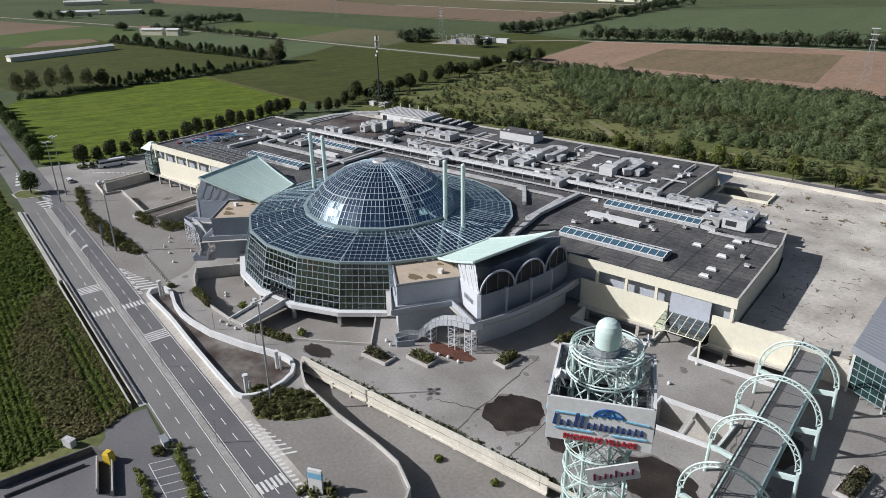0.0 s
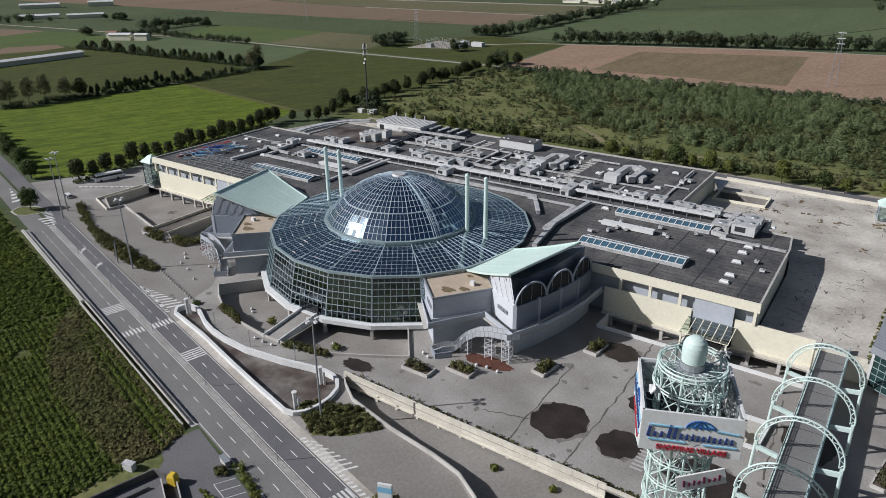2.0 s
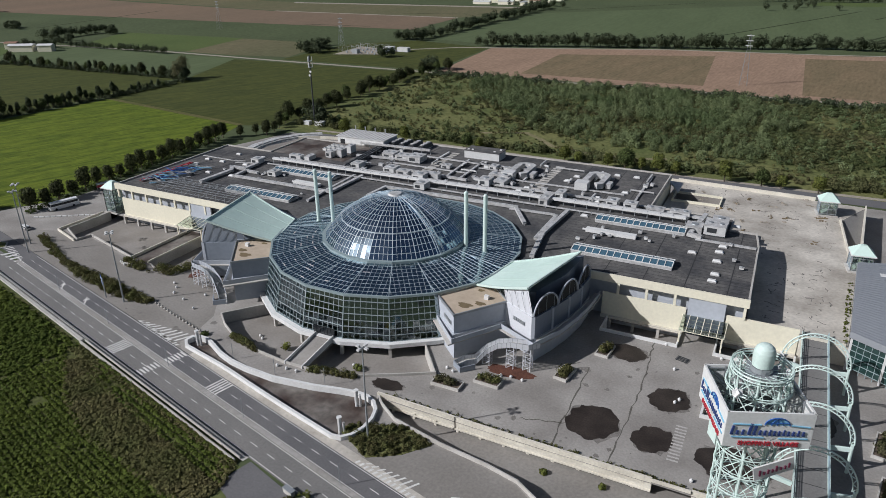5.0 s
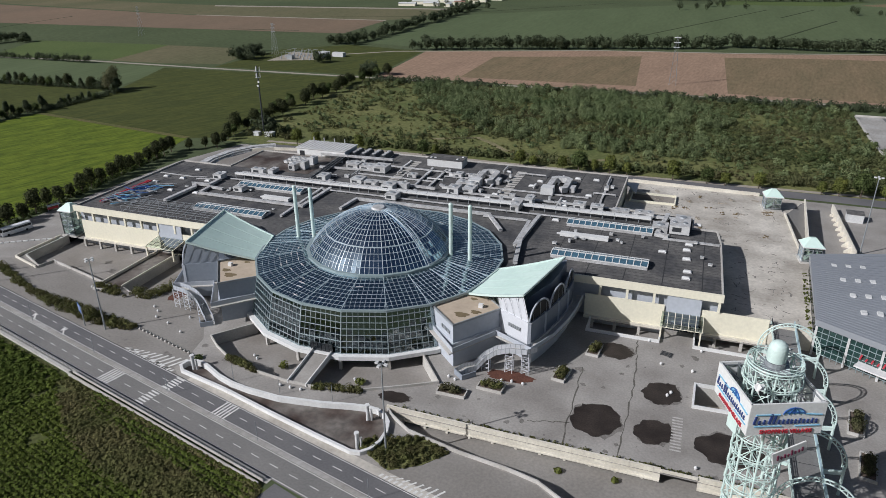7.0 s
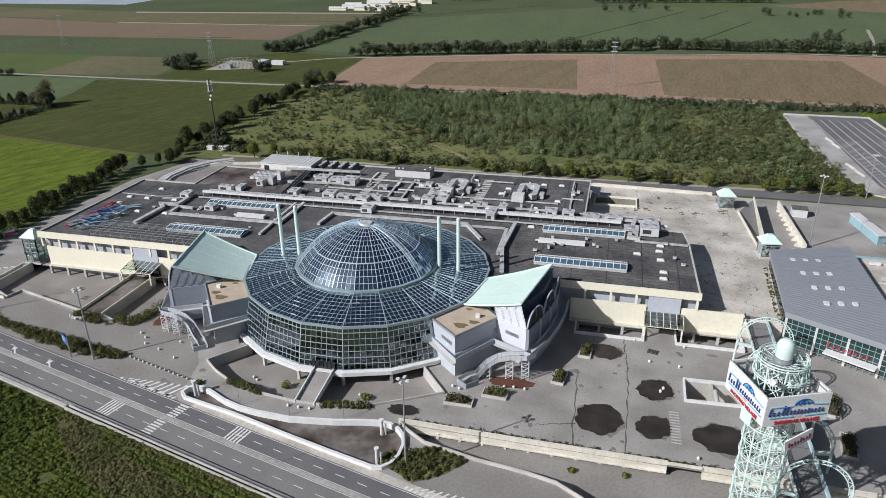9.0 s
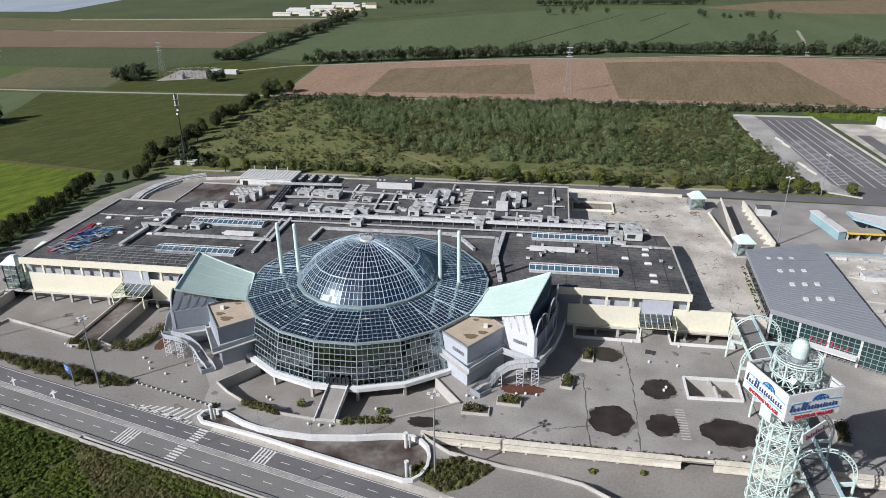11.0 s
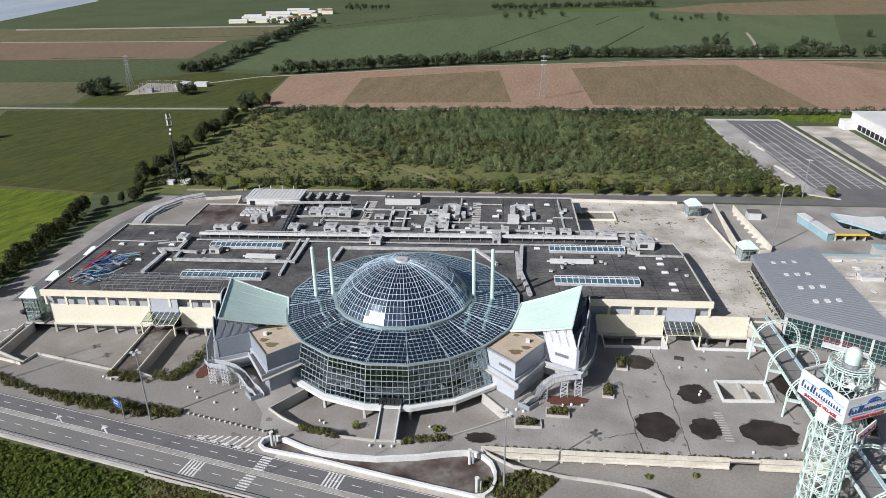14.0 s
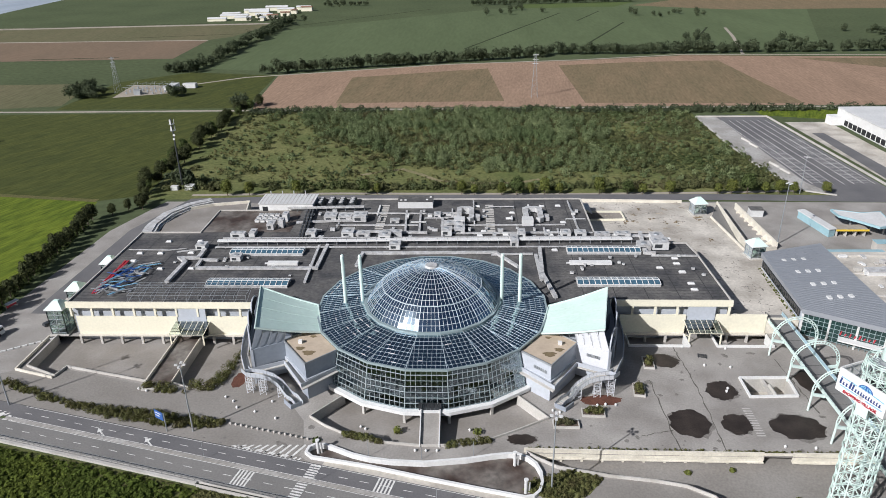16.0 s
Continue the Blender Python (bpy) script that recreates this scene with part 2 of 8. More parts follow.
M_SCRUB = mat("scrub_leaf", (0.205, 0.24, 0.115), 0.8, var=0.45, scale=0.03, fine=0.12, bump=0, second=(0.12, 0.16, 0.07), amount=0.35, island=0.04, leaf=0.35, spec=0.12)
M_DRY = mat("rough_grass", (0.165, 0.165, 0.065), 0.9, var=0.35, scale=0.035, fine=0.5, second=(0.095, 0.115, 0.04), amount=0.3, bump=0.4, spec=0.12)
M_CROP = mat("rank_crop", (0.130, 0.160, 0.030), 0.85, var=0.35, scale=0.05, fine=0.7, second=(0.088, 0.122, 0.025), amount=0.3, bump=0.6, island=0.3, leaf=0.4, spec=0.12)
M_CROP_SOIL = mat("crop_soil", (0.080, 0.100, 0.030), 0.95, var=0.35, scale=0.05, fine=0.9, second=(0.105, 0.100, 0.042), amount=0.3, bump=0.6, spec=0.12)
M_WITHERED = mat("withered_weeds", (0.165, 0.145, 0.066), 0.9, var=0.3, scale=0.08, fine=0.6, bump=0, second=(0.12, 0.128, 0.045), amount=0.35, island=0.25, leaf=0.3, spec=0.12)
M_BRIGHT = mat("bright_crop", (0.122, 0.156, 0.018), 0.9, var=0.35, scale=0.2, fine=0.8, second=(0.078, 0.110, 0.014), amount=0.75, bump=1.0, spec=0.12, rows=66)
M_OLIVE = mat("olive_crop", (0.072, 0.081, 0.022), 0.9, var=0.35, scale=0.13, fine=0.6, second=(0.054, 0.064, 0.019), amount=0.65, bump=0.8, spec=0.12, rows=60)
M_GREEN2 = mat("far_green_crop", (0.088, 0.108, 0.052), 0.9, var=0.2, scale=0.009, fine=0.2, second=(0.07, 0.088, 0.042), amount=0.4, bump=0.3, spec=0.12)
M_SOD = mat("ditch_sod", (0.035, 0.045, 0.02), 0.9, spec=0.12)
M_OLIVE2 = mat("furrowed_crop", (0.108, 0.136, 0.066), 0.9, var=0.12, scale=0.02, fine=0.25, second=(0.088, 0.113, 0.054), amount=0.3, stretch=(1, 0.15, 1), turn=-25, bump=0.2, spec=0.12)
M_RED_SOIL = mat("ploughed_soil", (0.312, 0.213, 0.146), 0.95, var=0.2, scale=0.05, fine=0.5, second=(0.255, 0.175, 0.12), amount=0.3, bump=0.4, spec=0.12, rows=84)
M_STUBBLE = mat("stubble_soil", (0.205, 0.152, 0.090), 0.95, var=0.25, scale=0.08, fine=0.5, second=(0.155, 0.125, 0.072), amount=0.2, bump=0.4, spec=0.12, rows=84)
M_RED_SOIL2 = mat("brown_soil", (0.205, 0.145, 0.098), 0.95, var=0.16, scale=0.012, fine=0.5, second=(0.165, 0.125, 0.085), amount=0.3, stretch=(1.0, 0.12, 1), turn=-12, bump=0.3, spec=0.12)
M_STUBBLE2 = mat("pale_stubble", (0.15, 0.132, 0.075), 0.95, var=0.2, scale=0.012, fine=0.4, second=(0.112, 0.112, 0.058), amount=0.4, stretch=(1.0, 0.15, 1), turn=-12, bump=0.3, spec=0.12)
M_MEADOW = mat("fresh_meadow", (0.098, 0.128, 0.042), 0.9, var=0.2, scale=0.02, fine=0.4, second=(0.078, 0.108, 0.036), amount=0.3, bump=0.3, spec=0.12)
M_PLASTIC = mat("crop_film", (0.42, 0.46, 0.50), 0.5, var=0.15, scale=0.008, fine=0.1, second=(0.30, 0.35, 0.40), amount=0.4, stretch=(1, 0.1, 1), bump=0)
M_GRAVEL = mat("pale_gravel", (0.40, 0.385, 0.36), 0.95, var=0.25, scale=0.06, fine=0.8, second=(0.26, 0.245, 0.215), amount=0.4)
M_TRACK = mat("trodden_earth", (0.25, 0.215, 0.13), 0.95, var=0.3, scale=0.15, fine=1.0, second=(0.15, 0.145, 0.065), amount=0.35, spec=0.12)
M_DIRT = mat("dirt_track", (0.36, 0.32, 0.26), 0.95, var=0.15, scale=0.1, fine=1.0, spec=0.12)
M_ROOFTILE = mat("pale_roof", (0.62, 0.62, 0.60), 0.7, var=0.1, scale=0.1, fine=1.0)
M_TERRACOTTA = mat("terracotta_roof", (0.26, 0.15, 0.10), 0.85, var=0.15, scale=0.2, fine=1.0)
G_WALL = glass("curtain_glass", (0.62, 0.86, 0.82), each=1.0, lift=1.85, slope=0.025)
G_WALL_REST = glass("curtain_glass_rest", (0.62, 0.86, 0.82), lift=1.85, slope=0.025)
G_ROOF = glass("roof_glass", (0.54, 0.80, 0.93), lift=2.1, slope=0.06, coat=(0.75, 0.9, 1.0))
G_DOME = glass("dome_glass", (0.15, 0.30, 0.55), gloss=0.1, lift=2.6, slope=0.09, coat=(0.62, 0.82, 1.0))
G_CLEAR = glass("clear_glass", (0.72, 0.82, 0.76), lift=1.25)


# ---- mesh helpers ----
class Mesh:
    def __init__(self):
        self.v, self.f = [], []

    def face(self, *pts):
        n = len(self.v)
        self.v += [tuple(p) for p in pts]
        self.f.append(tuple(range(n, n + len(pts))))
        return self

    def prism(self, poly, z0, z1, top=None):
        """A solid on a plan; z1 may be a list of heights."""
        k, n = len(poly), len(self.v)
        zs = z1 if isinstance(z1, (list, tuple)) else [z1] * k
        up = top or poly
        self.v += [(x, y, z0) for x, y in poly] + [(x, y, z) for (x, y), z in zip(up, zs)]
        self.f += [tuple(range(n + k - 1, n - 1, -1)), tuple(range(n + k, n + 2 * k))]
        self.f += [(n + i, n + (i + 1) % k, n + k + (i + 1) % k, n + k + i) for i in range(k)]
        return self

    def box(self, x0, y0, z0, x1, y1, z1):
        return self.prism([(x0, y0), (x1, y0), (x1, y1), (x0, y1)], z0, z1)

    def obox(self, x, y, z0, z1, lx, ly, angle=0.0):
        c, s = math.cos(radians(angle)), math.sin(radians(angle))
        return self.prism([(x + a * lx / 2 * c - b * ly / 2 * s, y + a * lx / 2 * s + b * ly / 2 * c) for a, b in ((-1, -1), (1, -1), (1, 1), (-1, 1))], z0, z1)

    def beam(self, p, q, w, h=None):
        """A square bar from p to q."""
        h = h or w
        p, q = Vector(p), Vector(q)
        d = (q - p).normalized()
        side = d.cross(Vector((0, 0, 1)))
        side = Vector((1, 0, 0)) if side.length < 1e-4 else side.normalized()
        up = side.cross(d).normalized()
        n = len(self.v)
        for o in (p, q):
            for a, b in ((-1, -1), (1, -1), (1, 1), (-1, 1)):
                self.v.append(tuple(o + side * (a * w / 2) + up * (b * h / 2)))
        self.f += [(n + 3, n + 2, n + 1, n), (n + 4, n + 5, n + 6, n + 7)] + [(n + i, n + (i + 1) % 4, n + 4 + (i + 1) % 4, n + 4 + i) for i in range(4)]
        return self

    def tube(self, p, q, r, sides=8, r2=None, caps=True):
        p, q = Vector(p), Vector(q)
        d = (q - p).normalized()
        side = d.cross(Vector((0, 0, 1)))
        side = Vector((1, 0, 0)) if side.length < 1e-4 else side.normalized()
        up = side.cross(d).normalized()
        n = len(self.v)
        for o, rr in ((p, r), (q, r if r2 is None else r2)):
            for i in range(sides):
                a = 2 * math.pi * i / sides
                self.v.append(tuple(o + side * (rr * math.cos(a)) + up * (rr * math.sin(a))))
        self.f += [(n + i, n + (i + 1) % sides, n + sides + (i + 1) % sides, n + sides + i) for i in range(sides)]
        if caps:
            self.f += [tuple(range(n + sides - 1, n - 1, -1)), tuple(range(n + sides, n + 2 * sides))]
        return self

    def path(self, pts, r, sides=6, closed=False):
        """One connected tube swept along a line."""
        pts = [Vector(p) for p in pts]
        k, n, side = len(pts), len(self.v), None
        for i, p in enumerate(pts):
            before = pts[i - 1] if (closed or i > 0) else p
            after = pts[(i + 1) % k] if (closed or i < k - 1) else p
            d = (after - before).normalized()
            side = d.cross(Vector((0.02, 0.01, 1))) if side is None else side - d * side.dot(d)
            side.normalize()
            up = side.cross(d)
            for j in range(sides):
                a = 2 * math.pi * j / sides
                self.v.append(tuple(p + side * (r * math.cos(a)) + up * (r * math.sin(a))))
        for i in range(k if closed else k - 1):
            a, b = n + i * sides, n + (i + 1) % k * sides
            self.f += [(a + j, a + (j + 1) % sides, b + (j + 1) % sides, b + j) for j in range(sides)]
        if not closed:
            e = n + (k - 1) * sides
            self.f += [tuple(range(n + sides - 1, n - 1, -1)), tuple(range(e, e + sides))]
        return self

    def wall(self, pts, z0, z1, thick, closed=False):
        """A wall along a plan line, mitred at its bends."""
        pts = [Vector(p) for p in pts]
        k = len(pts)
        left, right = [], []
        for i, p in enumerate(pts):
            a = pts[(i - 1) % k] if (closed or i > 0) else None
            b = pts[(i + 1) % k] if (closed or i < k - 1) else None
            d1 = (p - a).normalized() if a is not None else None
            d2 = (b - p).normalized() if b is not None else None
            d1, d2 = d1 or d2, d2 or d1
            n = Vector((-(d1 + d2).y, (d1 + d2).x)).normalized()
            s = thick / 2 / max(0.4, n.dot(Vector((-d1.y, d1.x))))
            left.append(p + n * s)
            right.append(p - n * s)
        lz = z0 if isinstance(z0, (list, tuple)) else [z0] * k
        hz = z1 if isinstance(z1, (list, tuple)) else [z1] * k
        n = len(self.v)
        for i in range(k):
            self.v += [(*right[i], lz[i]), (*left[i], lz[i]), (*right[i], hz[i]), (*left[i], hz[i])]
        for i in range(k if closed else k - 1):
            a, b = n + 4 * i, n + 4 * ((i + 1) % k)
            self.f += [(a + 1, b + 1, b, a), (a + 2, b + 2, b + 3, a + 3), (a, b, b + 2, a + 2), (b + 1, a + 1, a + 3, b + 3)]
        if not closed:
            e = n + 4 * (k - 1)
            self.f += [(n, n + 2, n + 3, n + 1), (e, e + 1, e + 3, e + 2)]
        return self

    def move(self, m, start=0):
        self.v[start:] = [tuple(m @ Vector(p)) for p in self.v[start:]]
        return self

    def data(self, name, material, smooth=False):
        me = bpy.data.meshes.new(name)
        me.from_pydata(self.v, [], self.f)
        if material:
            me.materials.append(material)
        if smooth:
            me.shade_smooth()
        me.update()
        return me


def cloud(name, verts, material):
    """A mesh of loose quads from an array of shape (n, 4, 3)."""
    me = bpy.data.meshes.new(name)
    n = len(verts)
    me.vertices.add(n * 4)
    me.vertices.foreach_set("co", verts.astype(np.float32).ravel())
    me.loops.add(n * 4)
    me.loops.foreach_set("vertex_index", np.arange(n * 4, dtype=np.int32))
    me.polygons.add(n)
    me.polygons.foreach_set("loop_start", np.arange(0, n * 4, 4, dtype=np.int32))
    me.materials.append(material)
    me.update(calc_edges=True)
    me.validate()
    return me


def thing(name, label, category, x=0.0, y=0.0, z=0.0, rz=0.0, group="", kind=""):
    ob = new(name)
    ob.empty_display_size = 0.5
    ob.matrix_basis = pose(x, y, z, 0, 0, rz)
    return tagged(ob, label, category, group, kind)


def part(name, mesh, material, parent=None, label="", smooth=False):
    ob = new(name, mesh.data(name, material, smooth) if isinstance(mesh, Mesh) else mesh)
    ob.parent = parent
    if label:
        ob["label"] = label
    return ob


def solid(name, mesh, material, label, category="", kind="structure", smooth=False, group=""):
    return tagged(part(name, mesh, material, smooth=smooth), label, category, group, kind)


def inside(p, poly):
    hit = False
    for (x1, y1), (x2, y2) in zip(poly, poly[1:] + poly[:1]):
        if (y1 > p[1]) != (y2 > p[1]) and p[0] < (x2 - x1) * (p[1] - y1) / (y2 - y1) + x1:
            hit = not hit
    return hit


def sheet(outer, holes, z):
    """A flat sheet with holes."""
    from mathutils.geometry import delaunay_2d_cdt
    pts, edges = [], []
    for loop in (outer, *holes):
        n = len(pts)
        pts += [Vector(p) for p in loop]
        edges += [(n + i, n + (i + 1) % len(loop)) for i in range(len(loop))]
    v, _, f, *_ = delaunay_2d_cdt(pts, edges, [], 0, 1e-4)
    m = Mesh()
    m.v = [(p.x, p.y, z) for p in v]
    for tri in f:
        c = sum((v[i] for i in tri), Vector((0, 0))) / 3
        if inside(c, outer) and not any(inside(c, h) for h in holes):
            a, b, d = (v[i] for i in tri)
            m.f.append(tuple(tri) if (b - a).cross(d - a) > 0 else tuple(reversed(tri)))
    return m


def arc(x, y, r, a0, a1, n):
    return [(x + r * math.cos(radians(a0 + (a1 - a0) * i / n)), y + r * math.sin(radians(a0 + (a1 - a0) * i / n))) for i in range(n + 1)]


# the main road runs at a slant; s along it, d across it towards the shops
RU, RN = Vector((0.9692, -0.2463)), Vector((0.2463, 0.9692))


def road(s, d):
    p = Vector((0.0, -73.6)) + RU * s + RN * d
    return (p.x, p.y)


# ---- ground ----
LOW = -2.8
CX, CY = -0.7, 3.5
MOAT = [(-26.5, -29.6), (-34.9, -40.1), (-30.0, -44.0), (-23.9, -47.5), (-18.0, -49.7), (-11.5, -51.1), (-1.8, -52.3), (5.1, -52.1), (12.0, -51.0), (18.0, -49.3), (25.9, -45.1), (34.9, -39.8), (26.5, -29.2), (14.0, -26.0), (-14.0, -26.0)]
PIT = [(-32.7, -55.8), (-32.3, -53.7), (-30.7, -52.6), (-28.4, -52.6), (-26.0, -53.4), (-20.1, -56.3), (-15.0, -57.9), (-9.5, -58.8), (-0.3, -59.3), (11.0, -57.8), (18.0, -56.2), (22.4, -55.5), (25.2, -55.7), (27.6, -56.9), (29.6, -59.2), (30.6, -62.5), (30.6, -66.0), (29.6, -69.2), (28.0, -70.9), (25.8, -71.3), (15.3, -68.8), (2.2, -65.5), (-14.9, -60.9), (-30.8, -57.6)]
COURT_A = [(-134.9, 4.0), (-134.9, -15.0), (-122.5, -20.6), (-121.2, -15.4), (-91.4, -23.1), (-91.2, 4.0)]
COURT_B = [(-82.5, 4.0), (-82.5, -23.5), (-75.1, -26.5), (-68.3, -26.5), (-67.0, -14.7), (-63.0, 4.0)]
COURT_C = [(66.2, 6.4), (66.2, -0.8), (86.5, -0.8), (86.5, 6.4)]
COURT_D = [(95.8, 6.4), (95.8, -0.8), (114.6, -0.8), (114.6, 6.4)]
WELL = [(96.8, -19.0), (96.6, -28.8), (111.0, -28.2), (111.6, -18.6)]
DRIVE = [(27.3, -54.4), (56.2, -54.8), (92.5, -55.0), (160.0, -55.6), (160.0, -125.0), (84.0, -125.0), (76.5, -90.0), (75.0, -74.0), (73.0, -70.2), (67.1, -66.6), (59.8, -64.9), (48.4, -63.3), (35.1, -60.2), (29.7, -56.6)]
HOLES = [MOAT, PIT, COURT_A, COURT_B, COURT_C, COURT_D, WELL, DRIVE]
SITE = [road(-190, 6.4), road(-60, 6.4), road(60, 6.4), road(170, 6.4), (160.0, -135.0), (230.0, -120.0), (245.0, 136.0), (150.0, 138.0), (-150.0, 140.0), (-162.0, 100.0), (-166.0, 10.0)]
FAR = 4200.0

g = sheet([(-FAR, -900), (FAR, -900), (FAR, FAR), (-FAR, FAR)], [SITE], -0.06)
solid("ground", g, M_GREEN2, "flat farmland reaching to the horizon", "ground")
solid("pavement", sheet(SITE, HOLES, 0.0), M_PLAZA, "worn pale grey paved forecourt around the shopping centre", "pavement")

# sunken floors
floors = Mesh()
for poly in (MOAT, COURT_A, COURT_B, COURT_C, COURT_D):
    xs, ys = [p[0] for p in poly], [p[1] for p in poly]
    floors.face(*[(x, y, LOW) for x, y in ((min(xs) - 1, min(ys) - 1), (max(xs) + 1, min(ys) - 1), (max(xs) + 1, max(ys) + 14), (min(xs) - 1, max(ys) + 14))])
solid("floor_lower", floors, M_COURT, "dusty grey floor of the sunken courts", "floor")
solid("floor_drive", sheet([(26, -48), (161, -48), (161, -126), (60, -126), (26, -70)], [], LOW + 0.02), M_DRIVE, "grey asphalt of the sunken service drive", "floor")
solid("floor_basin", sheet(PIT, [], -0.6), M_MUD, "muddy wet floor of the disused basin", "floor")
# retaining walls with parapets round the sunken courts
def rim(name, pts, z0, z1, thick, material, label, closed=False, drop=0.0):
    w = Mesh().wall(pts, z0, z1, thick, closed)
    return solid(name, w, material, label, "wall")


rim("wall_moat", MOAT[:12] + [MOAT[12]], LOW, 0.75, 0.35, M_CONCRETE, "stained concrete parapet round the sunken moat")
rim("wall_basin", PIT, -0.7, 0.95, 0.75, M_WHITE, "white painted parapet looping round the basin", True)
rim("wall_court_a", COURT_A, LOW, 0.8, 0.4, M_CONCRETE, "weathered white parapet of the sunken court")
rim("wall_court_b", COURT_B[:5], LOW, 0.3, 0.4, M_CONCRETE, "concrete edge of the planted sunken court")
rim("wall_court_c", COURT_C, LOW, 0.9, 0.4, M_WHITE, "white parapet of the light well by the facade", False)
rim("wall_court_d", COURT_D, LOW, 0.9, 0.4, M_WHITE, "white parapet of the light well by the facade", False)
solid("floor_well", Mesh().face((95, -31, -5.0), (113, -31, -5.0), (113, -17, -5.0), (95, -17, -5.0)), M_DECK, "dusty floor of the light well", "floor")
rim("wall_well_shaft", WELL, -5.1, -0.1, 0.34, M_CONCRETE, "stained concrete shaft of the light well", True)
rim("wall_well", WELL, -0.1, 0.8, 0.5, M_WHITE, "white parapet of the square light well", True)
rim("wall_guard", [DRIVE[0]] + DRIVE[:4:-1], LOW, 0.9, 0.35, M_CONCRETE, "low concrete guard wall beside the sunken drive")
terrace = Mesh().wall([(26.8, -53.7), (56.2, -54.3), (91.0, -54.49)], -2.0, 1.1, 0.5).wall([(98.6, -54.55), (160, -55.1)], -2.0, 1.1, 0.5).wall([(26.8, -54.2), (91.0, -54.87)], -2.1, -1.75, 0.5).wall([(98.6, -54.95), (160, -55.6)], -2.1, -1.75, 0.5)
for i in range(22):
    x = 31 + i * 5.6
    if not 92 < x < 99:
        terrace.box(x, -54.5, LOW, x + 0.6, -53.9, -1.4)
terrace_wall = solid("wall_terrace", terrace, M_PARAPET, "cream plastered parapet on stub columns along the terrace edge", "wall")
panel = Mesh().box(0.03, -0.06, -0.95, 2.47, 0.06, 1.16).data("panel", M_PANELWALL)
for i in range(52):
    x = 27.0 + i * 2.5
    if 88.6 < x < 98.5:
        continue
    ob = new("panel", panel)
    ob.parent = terrace_wall
    y = -53.98 - (x - 26.8) * 0.0204 if x < 56.2 else -54.58 - (x - 56.2) * 0.0055 if x < 92.5 else -54.78 - (x - 92.5) * 0.0089
    ob.matrix_basis = pose(x, y, 0)
# black wall paints the shadow under the terrace
solid("wall_drive_back", Mesh().wall([(24, -49.0), (161, -49.0)], LOW, -0.3, 0.3), M_DARK, "back wall of the drive, terrace shade put in its black colour", "wall")
lip = Mesh().box(91, -56.6, LOW, 98.5, -55.4, -2.9).box(91, -55.1, 0.5, 98.5, -54.7, 1.15)
solid("trim_stair_head", lip, M_PARAPET, "pale slab at the stair opening under the terrace", "trim")
well_beam = Mesh().box(103.4, -28.4, -0.9, 104.2, -18.9, 0.1).tube((104.6, -28.0, 0.2), (104.6, -22.5, 0.2), 0.55, 10)
solid("trim_well_beam", well_beam, M_CONCRETE, "concrete beam across the light well", "trim")

# ---- main road ----
def strip(s0, s1, d0, d1, z=0.02):
    m = Mesh()
    n = max(1, int(abs(s1 - s0) / 60))
    for i in range(n):
        a, b = s0 + (s1 - s0) * i / n, s0 + (s1 - s0) * (i + 1) / n
        m.face((*road(a, d0), z), (*road(b, d0), z), (*road(b, d1), z), (*road(a, d1), z))
    return m


solid("road_near", strip(-480, 260, -7.0, -0.55), M_ASPHALT, "worn grey asphalt carriageway with dashed lines", "road")
solid("road_far", strip(-480, 260, 0.55, 6.3), M_ASPHALT_DARK, "darker asphalt carriageway with dashed lines", "road")
solid("kerb_median", Mesh().prism([road(-130, -0.55), road(250, -0.55), road(250, 0.55), road(-130, 0.55)], -0.05, 0.16), M_GRAVEL, "weedy raised median between the carriageways", "kerb")
# dark strip deepens the kerb's shadow band by colour
solid("shade_strip_verge", strip(-58, 15, -9.55, -8.3, 0.012), M_SOD, "dark soil strip painted as shadow beside the road edge", "ditch")
solid("pavement_verge", strip(-130, 16, -8.4, -7.0, 0.03), M_CONCRETE, "concrete verge with a guard rail along the road", "pavement")
solid("pavement_side", strip(-30, 80, 6.3, 8.6, 0.03), M_DECK, "narrow pale footway between road and ramp wall", "pavement")
solid("pavement_apron", sheet([road(30, 6.45), road(76, 6.45), (75.4, -83.5), (74.4, -74.4), (72.5, -70.7), (67.0, -67.1), (59.8, -65.5), (48.4, -63.9), (46.6, -63.8), (42.2, -69.5), (35.9, -73.5)], [], 0.006), M_DRIVE, "brownish grey asphalt apron between road and drive wall", "pavement")
solid("pavement_west", sheet([road(-150, 6.45), road(-34, 6.45), (-34.6, -56.4), (-34.2, -52.0), (-36.6, -41.5), (-42, -34), (-52, -22), (-59.5, -10), (-62, -4), (-65.2, -14.4), (-66.6, -27.2), (-75.2, -27.3), (-82.5, -24.6), (-91.3, -24.6), (-121.4, -16.2), (-122.6, -21.9), (-137.9, -17.5), (-148, -21)], [], 0.004), M_DRIVE, "grey asphalt forecourt west of the rotunda", "pavement")
lot = [(15, -85), (11.5, -97.5), (13, -125), (70, -125), (70, -101), (20, -86.5)]
solid("pavement_lot", sheet(lot, [], 0.0), M_ASPHALT_DARK, "grey paved car park entrance by the road", "pavement")

lines = Mesh()
for s0, s1 in ((-128, 90),):
    for d in (-6.55, -0.85, 0.85, 5.95):
        m = strip(s0, s1, d - 0.08, d + 0.08, 0.035)
        n = len(lines.v)
        lines.v += m.v
        lines.f += [tuple(i + n for i in f) for f in m.f]
for d in (-3.75, 3.35):
    for i in range(36):
        a = -126 + i * 6.0
        lines.face(*[(*road(s, dd), 0.035) for s, dd in ((a, d - 0.09), (a + 2.6, d - 0.09), (a + 2.6, d + 0.09), (a, d + 0.09))])
